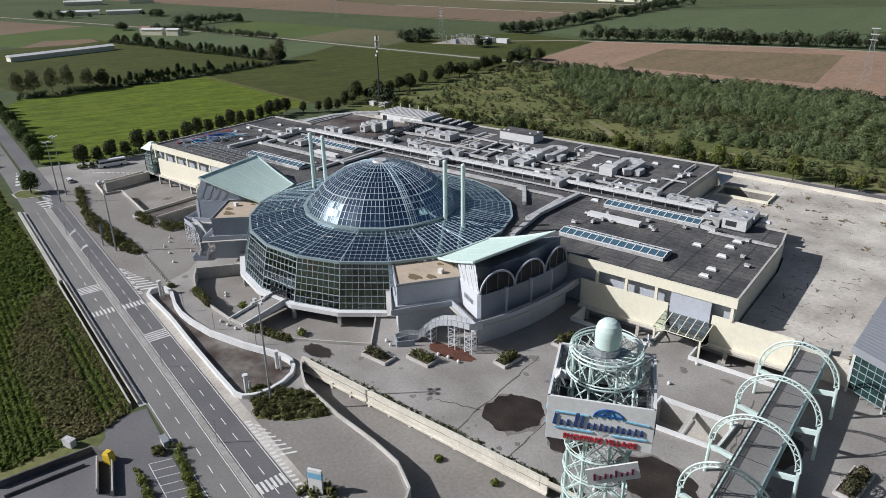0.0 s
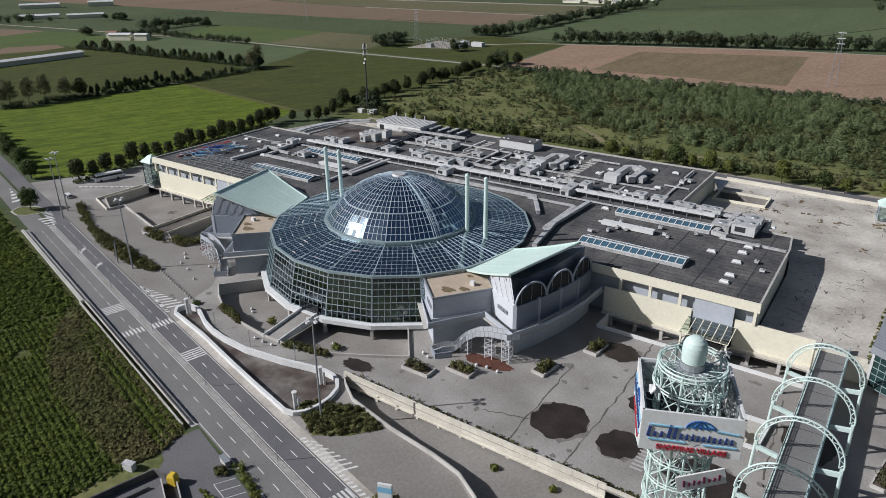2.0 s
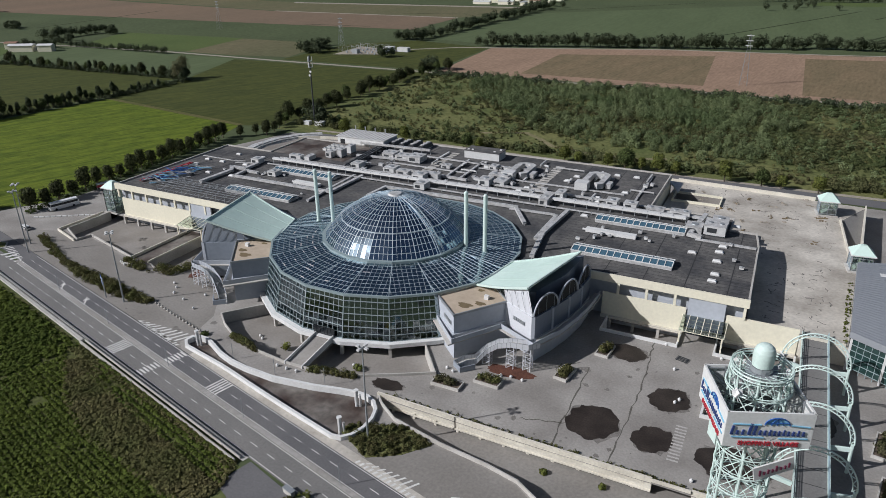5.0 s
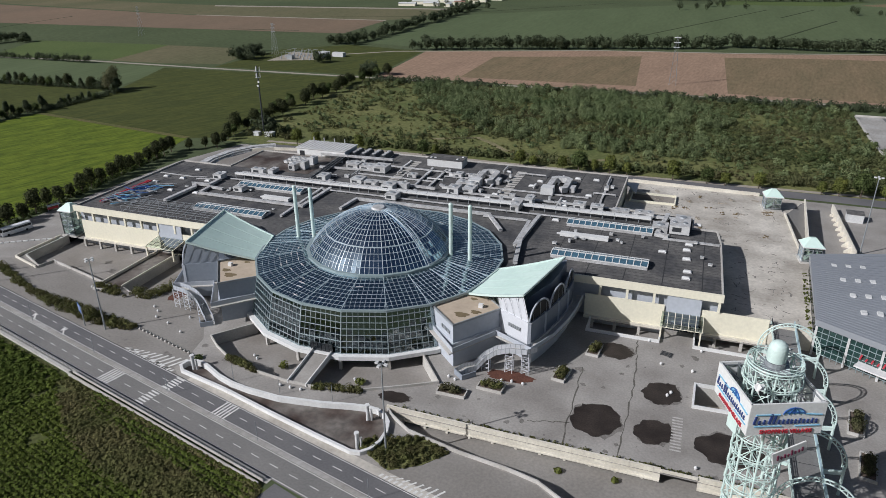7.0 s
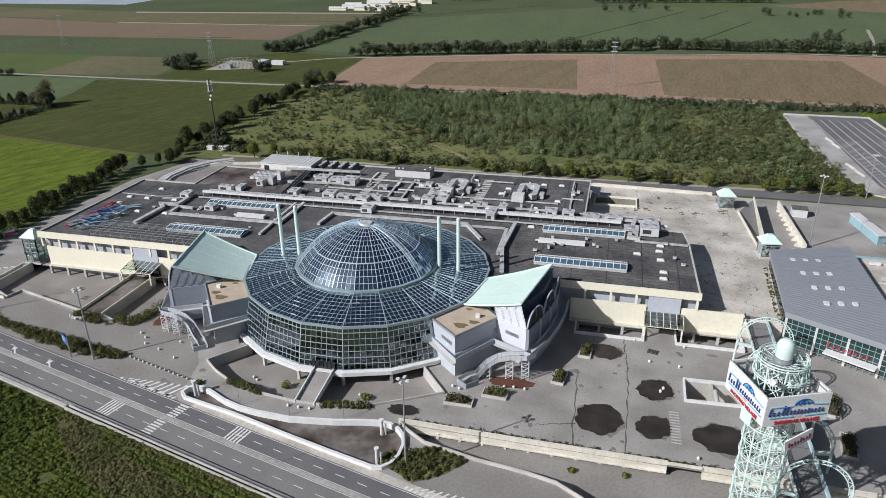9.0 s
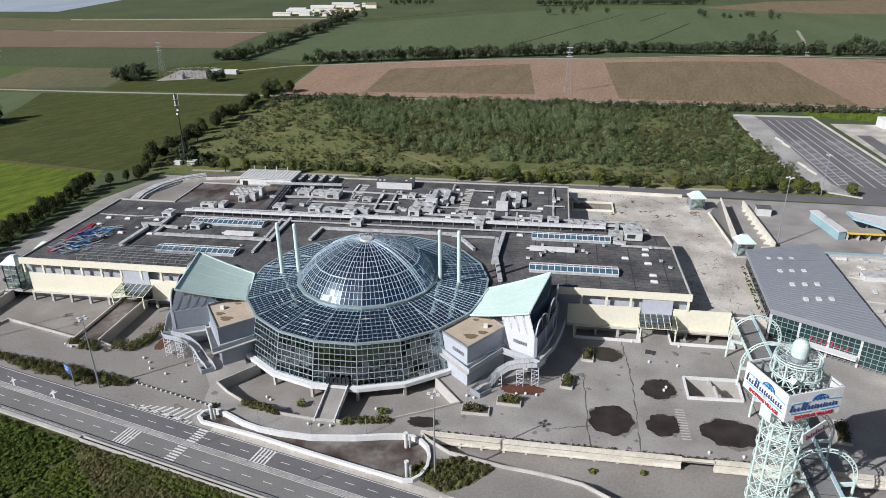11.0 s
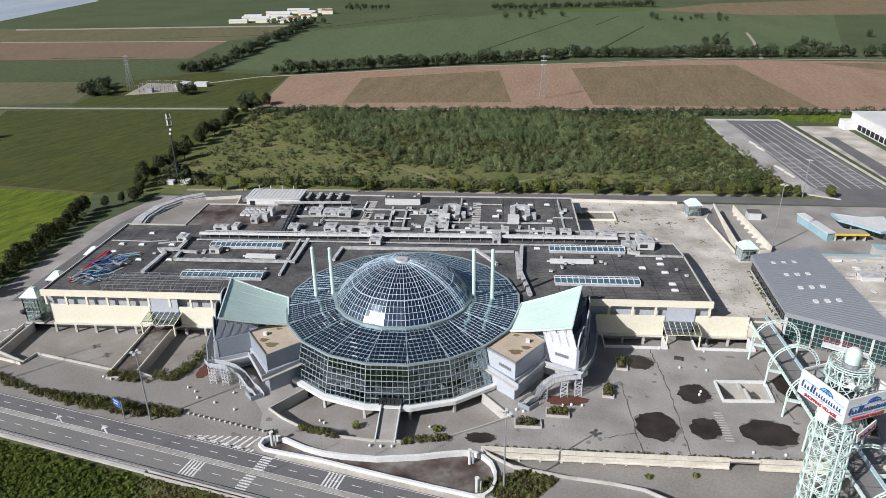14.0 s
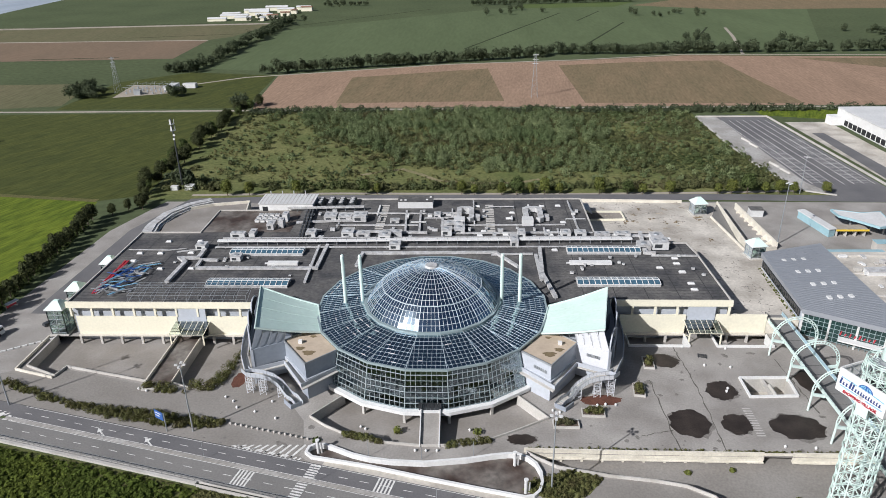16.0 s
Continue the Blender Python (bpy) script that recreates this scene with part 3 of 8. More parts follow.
solid("road_marking_lines", lines, M_LINE, "faded white lane lines on the asphalt", "road marking")

# ---- fields ----
def field(name, pts, material, label, z):
    solid(name, sheet(pts, [], z), material, label, "field")


field("field_1", [road(-420, -9.7), road(22, -9.7), (15, -86), (11.5, -97.5), (13, -130), (-60, -300), (-520, -300), (-520, 30)], M_CROP_SOIL, "rank green crop field beside the road", -0.02)
field("field_2", [road(-330, 9.5), road(-196, 9.5), (-172, -2), (-175, 60), (-180, 100), (-188, 140), (-327, 161), (-340, 62), (-352, 42)], M_BRIGHT, "bright green rippled crop field", -0.02)
field("field_3", [(-188, 141), (-327, 162), (-333, 236), (-372, 338), (-167, 343), (-172, 267), (-166, 150)], M_OLIVE, "dull olive crop field behind the centre", -0.03)
field("field_4", [(-164, 143), (-172, 267), (-168, 343), (182, 343), (182, 317), (188, 156), (215, 146)], M_DRY, "rough scrubland with dry grass and tracks", -0.02)
field("field_5", [(-167, 355), (-180, 500), (-14, 552), (130, 570), (250, 597), (640, 560), (640, 352)], M_RED_SOIL, "bare reddish ploughed field", -0.03)
field("field_6", [(-100, 372), (-103, 484), (31, 527), (41, 376)], M_STUBBLE, "brown stubble strip in the ploughed field", -0.02)
field("field_7", [(107, 367), (105, 541), (188, 557), (276, 562), (280, 360)], M_STUBBLE, "brown stubble strip in the ploughed field", -0.02)
field("field_28", [(360, 574), (640, 554), (640, 440), (470, 470)], M_STUBBLE, "far end of the ploughed field under stubble", -0.02)
field("field_8", [(-330, 355), (-172, 357), (-182, 498), (-275, 520), (-330, 470)], M_OLIVE, "green paddock by the substation", -0.03)
field("field_9", [(-1300, 230), (-952, 267), (-779, 296), (-765, 193), (-960, 60)], M_RED_SOIL2, "reddish brown ploughed field", -0.03)
field("field_25", [(-765, 193), (-776, 292), (-736, 305), (-625, 300), (-585, 232), (-637, 233), (-660, 193), (-621, 155), (-700, 140)], M_MEADOW, "fresh green meadow strip", -0.03)
field("field_26", [(-597, 344), (-650, 450), (-470, 462), (-452, 360)], M_MEADOW, "fresh green field by the farm road", -0.012)
field("field_27", [(90, 1129), (116, 1204), (330, 1230), (275, 1137)], M_MEADOW, "small fresh green far field", -0.02)

field("field_11", [(-348, 50), (-338, 160), (-345, 240), (-620, 232), (-620, 60)], M_OLIVE, "dull green field with a long barn", -0.03)
field("field_12", [(-621, 155), (-660, 193), (-637, 233), (-607, 226), (-601, 199)], M_RED_SOIL2, "small reddish field", -0.022)
field("field_13", [(-360, 340), (-345, 245), (-585, 233), (-625, 300), (-590, 335)], M_OLIVE2, "green meadow", -0.04)
field("field_14", [(200, 330), (232, 318), (232, 338), (420, 338), (420, 300), (300, 300)], M_BRIGHT, "mown grass by the warehouse", -0.03)
track = Mesh()
for pts, w in (([(-1020, 293), (-814, 319), (-587, 340), (-467, 349), (-325, 347), (-200, 348), (100, 350), (700, 346)], 4.5), ([(-140, 150), (-60, 152), (63, 150), (150, 152), (189, 155)], 3.0), ([(-262, 448), (-210, 490), (-178, 500), (-14, 553), (130, 574), (250, 603), (700, 575)], 4.0), ([(316, 600), (352, 738), (372, 830)], 4.0)):
    track.wall(pts, -0.05, 0.0, w)
solid("road_track", track, M_DIRT, "pale farm road and dirt tracks", "road")
scrub_track = Mesh()
for pts, w in (([(-52, 183), (-40, 190), (-28, 194), (-18, 186), (-6, 173), (12, 169), (38, 168), (52, 175)], 3.2), ([(100, 306), (118, 304), (135, 302), (156, 300), (178, 288)], 2.6), ([(-80, 303), (-62, 302), (-50, 299)], 4.0)):
    scrub_track.wall(pts, -0.05, 0.0, w)
solid("road_scrub_track", scrub_track, M_TRACK, "faint trodden earth track in the scrub", "road")
ditch = Mesh()
for pts in ([(6, 659), (166, 1045)], [(179, 931), (234, 1064)], [(161, 697), (246, 907)], [(266, 636), (349, 837)], [(-802, 440), (-842, 687)], [(-310, 845), (-60, 1130)], [(-720, 905), (-410, 955)], [(-450, 790), (-275, 830)], [(-500, 610), (-400, 620)]):
    ditch.wall(pts, -0.05, 0.0, 3.0)
solid("ditch_lines", ditch, M_SOD, "dark ditches between the fields", "ditch")
field("field_15", [(-1700, 1000), (-858, 1034), (-918, 1479), (-1300, 2000), (-1900, 1700)], M_PLASTIC, "pale plastic covered far field", -0.03)
field("field_16", [(-260, 860), (90, 1150), (500, 1250), (600, 1100), (420, 640), (130, 620), (-100, 560), (-180, 520), (-265, 540)], M_OLIVE2, "broad green field with faint furrows", -0.045)


field("field_17", [(310, 1159), (461, 1064), (900, 1060), (900, 1400), (450, 1292)], M_STUBBLE, "far tan strip", -0.03)
field("field_20", [(-1400, 560), (-557, 597), (-331, 608), (-341, 754), (-663, 750), (-1400, 860)], M_RED_SOIL2, "far reddish brown ploughed strip", -0.012)
field("field_21", [(-1400, 880), (-663, 757), (-342, 760), (-318, 790), (-300, 934), (-402, 942), (-775, 910), (-1400, 1000)], M_STUBBLE2, "far brownish green stubble strip", -0.014)
field("field_22", [(-900, 430), (-652, 452), (-460, 460), (-352, 463), (-333, 369), (-393, 357), (-452, 356), (-470, 462), (-652, 452)], M_STUBBLE2, "brownish grass field by the farm road", -0.016)
field("field_23", [(-745.0, 910.0), (-300.0, 949.0), (-296.0, 934.0), (-733.0, 892.0)], M_DIRT, "pale farm track between far fields", -0.008)
field("field_24", [(-663, 757), (-342, 761), (-341, 754), (-663, 750)], M_DIRT, "pale farm track between far fields", -0.008)
service = Mesh().wall([(-150, 20), (-148, 100), (-135, 140), (-60, 145), (150, 145), (260, 140)], -0.03, 0.03, 9.0)
solid("road_service", service, M_ASPHALT_DARK, "dark asphalt service road round the site", "road")
solid("pavement_gravel", sheet([(181.8, 317), (196.4, 316.5), (198, 168), (205, 148), (191.9, 153.8), (182.6, 193), (180.5, 255)], [], 0.012), M_GRAVEL, "pale gravel shoulder of the lorry park", "pavement")
solid("pavement_truck_lot", sheet([(181.8, 317), (232, 316), (238, 136), (192, 152), (182.6, 193), (180.5, 255)], [], 0.0), M_ASPHALT_DARK, "marked dark asphalt lorry park", "pavement")
UP = 5.2
DECK = [(101.9, 8.4), (125.6, 8.4), (128.4, 50.0), (133.8, 56.5), (133.8, 64.0), (127.6, 64.7), (125.3, 103.4), (134.0, 122.2), (65.3, 125.1), (65.0, 109.0), (65.0, 69.0), (92.4, 68.4), (92.4, 57.4), (100.4, 57.4), (101.6, 47.0)]
YARD = [(67.0, 99.5), (84.5, 100.0), (84.5, 110.0), (67.0, 110.0)]
solid("pavement_deck", sheet(DECK, [YARD], UP), M_DECK, "dusty cracked pale raised parking deck", "pavement")
solid("wall_deck_edge", Mesh().wall(DECK[:9], 0, UP - 0.02, 0.3).wall([(102.2, 8.7), (125.2, 8.7)], UP - 0.5, UP + 0.9, 0.3), M_PARAPET, "cream retaining wall of the raised parking deck", "wall")


# ---- shopping centre wings ----
ROOF = 12.6
mall = thing("shopping_centre", "long cream shopping centre with a flat black roof, disused", "building")
notch = arc(CX, CY, 38.2, 176, 4, 40)
PLAN = [(-129.5, 5.2), (-42, 5.6)] + notch + [(42, 7.8), (101.8, 8.0), (101.2, 47), (100.0, 57), (92, 57), (92, 68), (64.5, 68.5), (64.5, 108.5), (-65, 108.5), (-65, 94), (-104, 94), (-104, 68), (-129.5, 68)]
roof = sheet(PLAN, [], ROOF)
part("roof", roof, M_TAR, mall, "flat black bitumen roof with pale patches")
part("parapet", Mesh().wall(PLAN[46:] + [PLAN[0]], ROOF - 1.4, ROOF + 0.55, 0.5), M_CONCRETE, mall, "pale roof parapet")
part("fascia", Mesh().box(-129.8, 4.7, 11.1, -60, 5.4, 13.4), M_CREAM, mall, "cream fascia band")
part("coping", Mesh().wall([(101.7, 8.4), (101.1, 47), (99.9, 56.8)], ROOF - 0.1, ROOF + 0.4, 0.5), M_CONCRETE, mall, "pale roof edge coping")
part("fascia", Mesh().box(60, 7.4, 11.1, 102.1, 8.1, 13.4), M_CREAM, mall, "cream fascia band")
part("wall", Mesh().wall([(-129, 7.2), (-40, 7.6)], LOW, 12.3, 0.4), M_PALE, mall, "grey set-back gallery wall")
part("wall", Mesh().wall([(40, 9.8), (101.3, 10.0)], LOW, 12.3, 0.4), M_PALE, mall, "grey set-back gallery wall")
part("wall", Mesh().wall([(101.3, 10.0), (100.8, 47), (99.7, 56.8), (91.8, 56.8), (91.8, 67.8), (64.2, 68.3), (64.2, 108.2), (-64.8, 108.2), (-64.8, 93.8), (-103.8, 93.8), (-103.8, 67.8), (-129.2, 67.8), (-129.2, 7.2)], 0, 12.3, 0.4), M_CREAM, mall, "cream outer wall")
for x0, x1, y in ((-127.2, -91.0, 5.0), (-80.4, -62.0, 5.2), (64.0, 86.8, 7.6), (97.0, 114.6, 8.0)):
    part("wall_panel", Mesh().box(x0, y, 0.7, x1, y + 0.4, 7.7), M_CREAM, mall, "pale yellow rendered screen wall")
    part("ledge", Mesh().box(x0, y - 0.9, 0.05, x1, y + 0.4, 0.7), M_PARAPET, mall, "projecting pale ledge")
    part("gallery_floor", Mesh().box(x0, y + 0.4, 6.2, min(x1, 101), y + 2.4, 6.4), M_CONCRETE, mall)
for x in [-128.6 + 7.55 * i for i in range(9)]:
    part("column", Mesh().box(x - 0.35, 4.9, 7.7, x + 0.35, 5.6, 11.1), M_CREAM, mall)
for x in (68.2, 76.0, 83.6, 101.2):
    part("column", Mesh().box(x - 0.35, 7.55, 7.7, x + 0.35, 8.2, 11.1), M_CREAM, mall)
for x in [-127 + 7.4 * i for i in range(5)] + [-79, -72]:
    part("pier", Mesh().box(x, 3.7, LOW, x + 0.8, 4.5, 0.1), M_CONCRETE, mall)
for x in (66.4, 73, 80, 101, 108):
    part("pier", Mesh().box(x, 6.6, LOW, x + 0.8, 7.2, 0.1), M_CONCRETE, mall)

# ---- rotunda ----
N = 20
rot = thing("rotunda", "round glass hall with a dark blue glass dome", "building", CX, CY, 0)


def vert(k, r, z):
    a = radians(-99 + 18 * k)
    return Vector((r * math.cos(a), r * math.sin(a), z))


R0, Z0, R1, Z1, R2, Z2 = 41.8, 1.6, 38.9, 13.6, 22.6, 15.7
ROWS_W, COLS_W = 7, 8
frames, rest = Mesh(), Mesh()


def grid_point(a, b, c, d, u, v):
    return (a.lerp(b, u)).lerp(d.lerp(c, u), v)


# one pane shape for each row, set into every bay of the front facets
row_mesh = []
ap = math.cos(radians(9))
for r in range(ROWS_W):
    v0, v1 = r / ROWS_W, (r + 1) / ROWS_W
    w0 = 2 * (R0 + (R1 - R0) * v0) * math.sin(radians(9)) / COLS_W
    w1 = 2 * (R0 + (R1 - R0) * v1) * math.sin(radians(9)) / COLS_W
    h = math.hypot((R1 - R0) * ap, Z1 - Z0) / ROWS_W
    row_mesh.append((w0, w1, h))
curtain = part("curtain_wall", Mesh(), None, rot, "greenish tinted curtain glazing")
for k in range(N):
    a, b, c, d = vert(k, R0, Z0), vert(k + 1, R0, Z0), vert(k + 1, R1, Z1), vert(k, R1, Z1)
    part("corner_post", Mesh().beam(a, d, 0.24, 0.3), M_FRAME, curtain)
    for i in range(1, COLS_W):
        u = i / COLS_W
        frames.beam(a.lerp(b, u), d.lerp(c, u), 0.1, 0.22)
    for j in range(ROWS_W):
        for i in range(COLS_W):
            q = [grid_point(a, b, c, d, (i + e) / COLS_W, (j + f) / ROWS_W) for e, f in ((0, 0), (1, 0), (1, 1), (0, 1))]
            if k not in (18, 19, 0, 1, 2):
                rest.face(*q)
part("glazing", rest, G_WALL_REST, curtain, "tinted glass panes")["kind"] = "stuff"
part("mullions", frames, M_FRAME, curtain, "grey green mullions")["kind"] = "stuff"


def ring(pts, w):
    """A closed square-section ring through the points."""
    m = Mesh()
    k = len(pts)
    for p in pts:
        o = Vector((p.x, p.y, 0)).normalized() * (w / 2)
        m.v += [tuple(p - o - Vector((0, 0, w / 2))), tuple(p + o - Vector((0, 0, w / 2))), tuple(p + o + Vector((0, 0, w / 2))), tuple(p - o + Vector((0, 0, w / 2)))]
    for i in range(k):
        a, b = 4 * i, 4 * ((i + 1) % k)
        m.f += [(a + c, b + c, b + (c + 1) % 4, a + (c + 1) % 4) for c in range(4)]
    return m


for j in range(ROWS_W + 1):
    part("transom", ring([vert(k, R0 + (R1 - R0) * j / ROWS_W, Z0 + (Z1 - Z0) * j / ROWS_W) for k in range(N)], 0.17 if j % 2 else 0.22), M_FRAME, curtain)
part("eaves_rim", Mesh().wall([vert(k, R1 + 0.1, 0).to_2d() for k in range(N)], Z1 - 0.5, Z1 + 0.15, 0.6, True), M_FRAME, rot, "pale metal eaves")
part("base_ring", Mesh().wall([vert(k, R0 + 0.6, 0).to_2d() for k in range(N)], 0.45, 1.6, 2.0, True), M_WHITE, rot, "white concrete base ring")
for k in range(N):
    p = vert(k, R0 + 0.6, 0)
    if p.y < 10:
        part("pier", Mesh().obox(p.x, p.y, LOW, 0.3, 0.8, 0.8, -99 + 18 * k), M_CONCRETE, rot)
# the recess's shade is the wall's near-black colour
part("lower_wall", Mesh().wall([vert(k, 37.5, 0).to_2d() for k in range(N)], LOW, 1.5, 0.3, True), M_DARK, rot, "recessed lower storey, shade put in its black colour")
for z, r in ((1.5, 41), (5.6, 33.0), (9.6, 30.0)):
    part("floor_slab", Mesh().prism([vert(k, r, 0).to_2d() for k in range(N)], z - 0.3, z), M_INNER, rot, "interior floor, dimness put in its colour")
part("core", Mesh().prism([vert(k, 20, 0).to_2d() for k in range(N)], 1.5, 12.4), M_INNER, rot, "interior core, dimness put in its colour")

# low glazed roof: bars parallel to each facet's centre line, cut off at the hips
rbars, rglass = Mesh(), Mesh()
RR = 9
for k in range(N):
    a, b, c, d = vert(k, R1, Z1), vert(k + 1, R1, Z1), vert(k + 1, R2, Z2), vert(k, R2, Z2)
    along, mid = (b - a).normalized(), (a + b) / 2
    inward = (c + d) / 2 - mid
    half0, half1 = (b - a).length / 2, (c - d).length / 2
    part("hip", Mesh().beam(a, d, 0.2, 0.25), M_BAR, rot)
    step = half0 / 4.5
    for i in range(-4, 5):
        off = i * step
        v = min(1.0, (half0 - abs(off)) / (half0 - half1)) if abs(off) > half1 else 1.0
        rbars.beam(mid + along * off, mid + along * off + inward * v, 0.085, 0.14)
    for j in range(RR):
        v0, v1 = j / RR, (j + 1) / RR
        h0, h1 = half0 + (half1 - half0) * v0, half0 + (half1 - half0) * v1
        cuts = sorted({-h0, h0, *[i * step for i in range(-4, 5) if abs(i * step) < h0]})
        for x0, x1 in zip(cuts, cuts[1:]):
            t0, t1 = max(-h1, min(h1, x0)), max(-h1, min(h1, x1))
            q = [mid + inward * v0 + along * x0, mid + inward * v0 + along * x1, mid + inward * v1 + along * t1, mid + inward * v1 + along * t0]
            rglass.face(*(q if (t1 - t0) > 0.01 else q[:3]))
part("roof_glazing_grid", rbars, M_BAR, rot, "slender grey glazing bars")["kind"] = "stuff"
for j in range(RR + 1):
    part("purlin", ring([vert(k, R1 + (R2 - R1) * j / RR, Z1 + (Z2 - Z1) * j / RR) for k in range(N)], 0.1), M_BAR, rot)
part("roof_glazing", rglass, G_ROOF, rot, "tinted roof glass")["kind"] = "stuff"
srnd = random.Random(17)
for i in range(34):
    k, j = srnd.choice((9, 10, 11, 12, 13, 14, 15, 16, 17, 18, 19, 0, 1)), srnd.randint(1, RR - 1)
    a, b = [vert(k + e, R1 + (R2 - R1) * j / RR, Z1 + (Z2 - Z1) * j / RR) for e in (0, 1)]
    f = srnd.uniform(0.05, 0.75)
    lift = Vector((0, 0, 0.13))
    part("flashing_strip", Mesh().beam(a.lerp(b, f) + lift, a.lerp(b, min(1, f + srnd.uniform(0.1, 0.24))) + lift, 0.26, 0.06), M_WHITE, rot, "white flashing strip")
# added slab; its colour gives the dimness below the roof glass
part("ceiling_below", Mesh().prism([vert(k, 36, 0).to_2d() for k in range(N)], 12.0, 12.2), M_INNER, rot, "added slab coloured as the dim space under the glass roof")

# dome
DR, DZ, DTOP = 22.2, 16.0, 28.4
SPH = (DR ** 2 + (DTOP - DZ) ** 2) / (2 * (DTOP - DZ))
DROWS = 12
top_angle = math.asin(DR / SPH)


def dome_point(k, v, inset=0.0):
    ang = top_angle * (1 - v)
    return vert(k, (SPH - inset) * math.sin(ang), DTOP - SPH + (SPH - inset) * math.cos(ang))


dome = part("dome", Mesh(), None, rot, "dark blue glass dome")
dglass = Mesh()
dbars = Mesh()
for k in range(N):
    rib = Mesh()
    for j in range(DROWS):
        v0, v1 = j / DROWS * 0.94, (j + 1) / DROWS * 0.94
        a, b, c, d = dome_point(k, v0), dome_point(k + 1, v0), dome_point(k + 1, v1), dome_point(k, v1)
        cols = 5 if j < 4 else 4 if j < 7 else 3 if j < 9 else 2
        rib.beam(a, d, 0.2, 0.25)
        for i in range(1, cols):
            dbars.beam(a.lerp(b, i / cols), d.lerp(c, i / cols), 0.11, 0.16)
        for i in range(cols):
            dglass.face(a.lerp(b, i / cols), a.lerp(b, (i + 1) / cols), d.lerp(c, (i + 1) / cols), d.lerp(c, i / cols))
    part("rib", rib, M_RIB, dome, "pale dome rib")
for j in range(DROWS + 1):
    part("hoop", ring([dome_point(k, j / DROWS * 0.94) for k in range(N)], 0.3 if j in (0, 4) else 0.13), M_RIB, dome, "pale dome hoop")
part("dome_glazing_grid", dbars, M_RIB, dome, "pale thin glazing bars")["kind"] = "stuff"
part("glazing", dglass, G_DOME, dome, "dark blue tinted panes")["kind"] = "stuff"
part("dome_ring", Mesh().wall([vert(k, DR + 0.5, 0).to_2d() for k in range(N)], Z2 - 0.3, DZ + 0.3, 1.0, True), M_FRAME, rot, "pale ring beam under the dome")
cap = Mesh().prism([vert(k, 2.5, 0).to_2d() for k in range(N)], DTOP - 0.3, DTOP + 0.45, [vert(k, 1.9, 0).to_2d() for k in range(N)])
part("cap", cap, M_GALV, dome, "pale metal cap")
lad = Mesh()
la = radians(-24)
lp = []
for i in range(15):
    ang = top_angle * (1 - i / 14 * 0.9)
    rr = (SPH + 0.5) * math.sin(ang)
    lp.append(Vector((rr * math.cos(la), rr * math.sin(la), DTOP - SPH + (SPH + 0.5) * math.cos(ang))))
ls = Vector((-math.sin(la), math.cos(la), 0)) * 0.65
for p, q in zip(lp, lp[1:]):
    for s in (-1, 1):
        lad.beam(p + ls * s, q + ls * s, 0.16, 0.2)
    for f in (0.0, 0.5):
        o = p.lerp(q, f)
        lad.beam(o - ls, o + ls, 0.12, 0.1)
part("maintenance_ladder", lad, M_RIB, dome, "pale curved maintenance ladder")

# ---- exhaust stacks on the rotunda roof ----
for x, y in ((22.8, 4.2), (28.9, 4.3), (-24.5, 3.2), (-30.4, 3.4)):
    st = thing("exhaust_stack", "tall pale mint round exhaust stack on the glass roof", "chimney", x, y, 13.9, 0, "stacks")
    part("pipe", Mesh().tube((0, 0, 0), (0, 0, 18.2), 0.62, 16, 0.6), M_MINT, st, smooth=False)
    part("collar", Mesh().tube((0, 0, 0), (0, 0, 0.8), 0.95, 16), M_MINT, st)
    part("cowl", Mesh().tube((0, 0, 18.2), (0, 0, 18.65), 0.66, 16, 0.35), M_MINT, st)

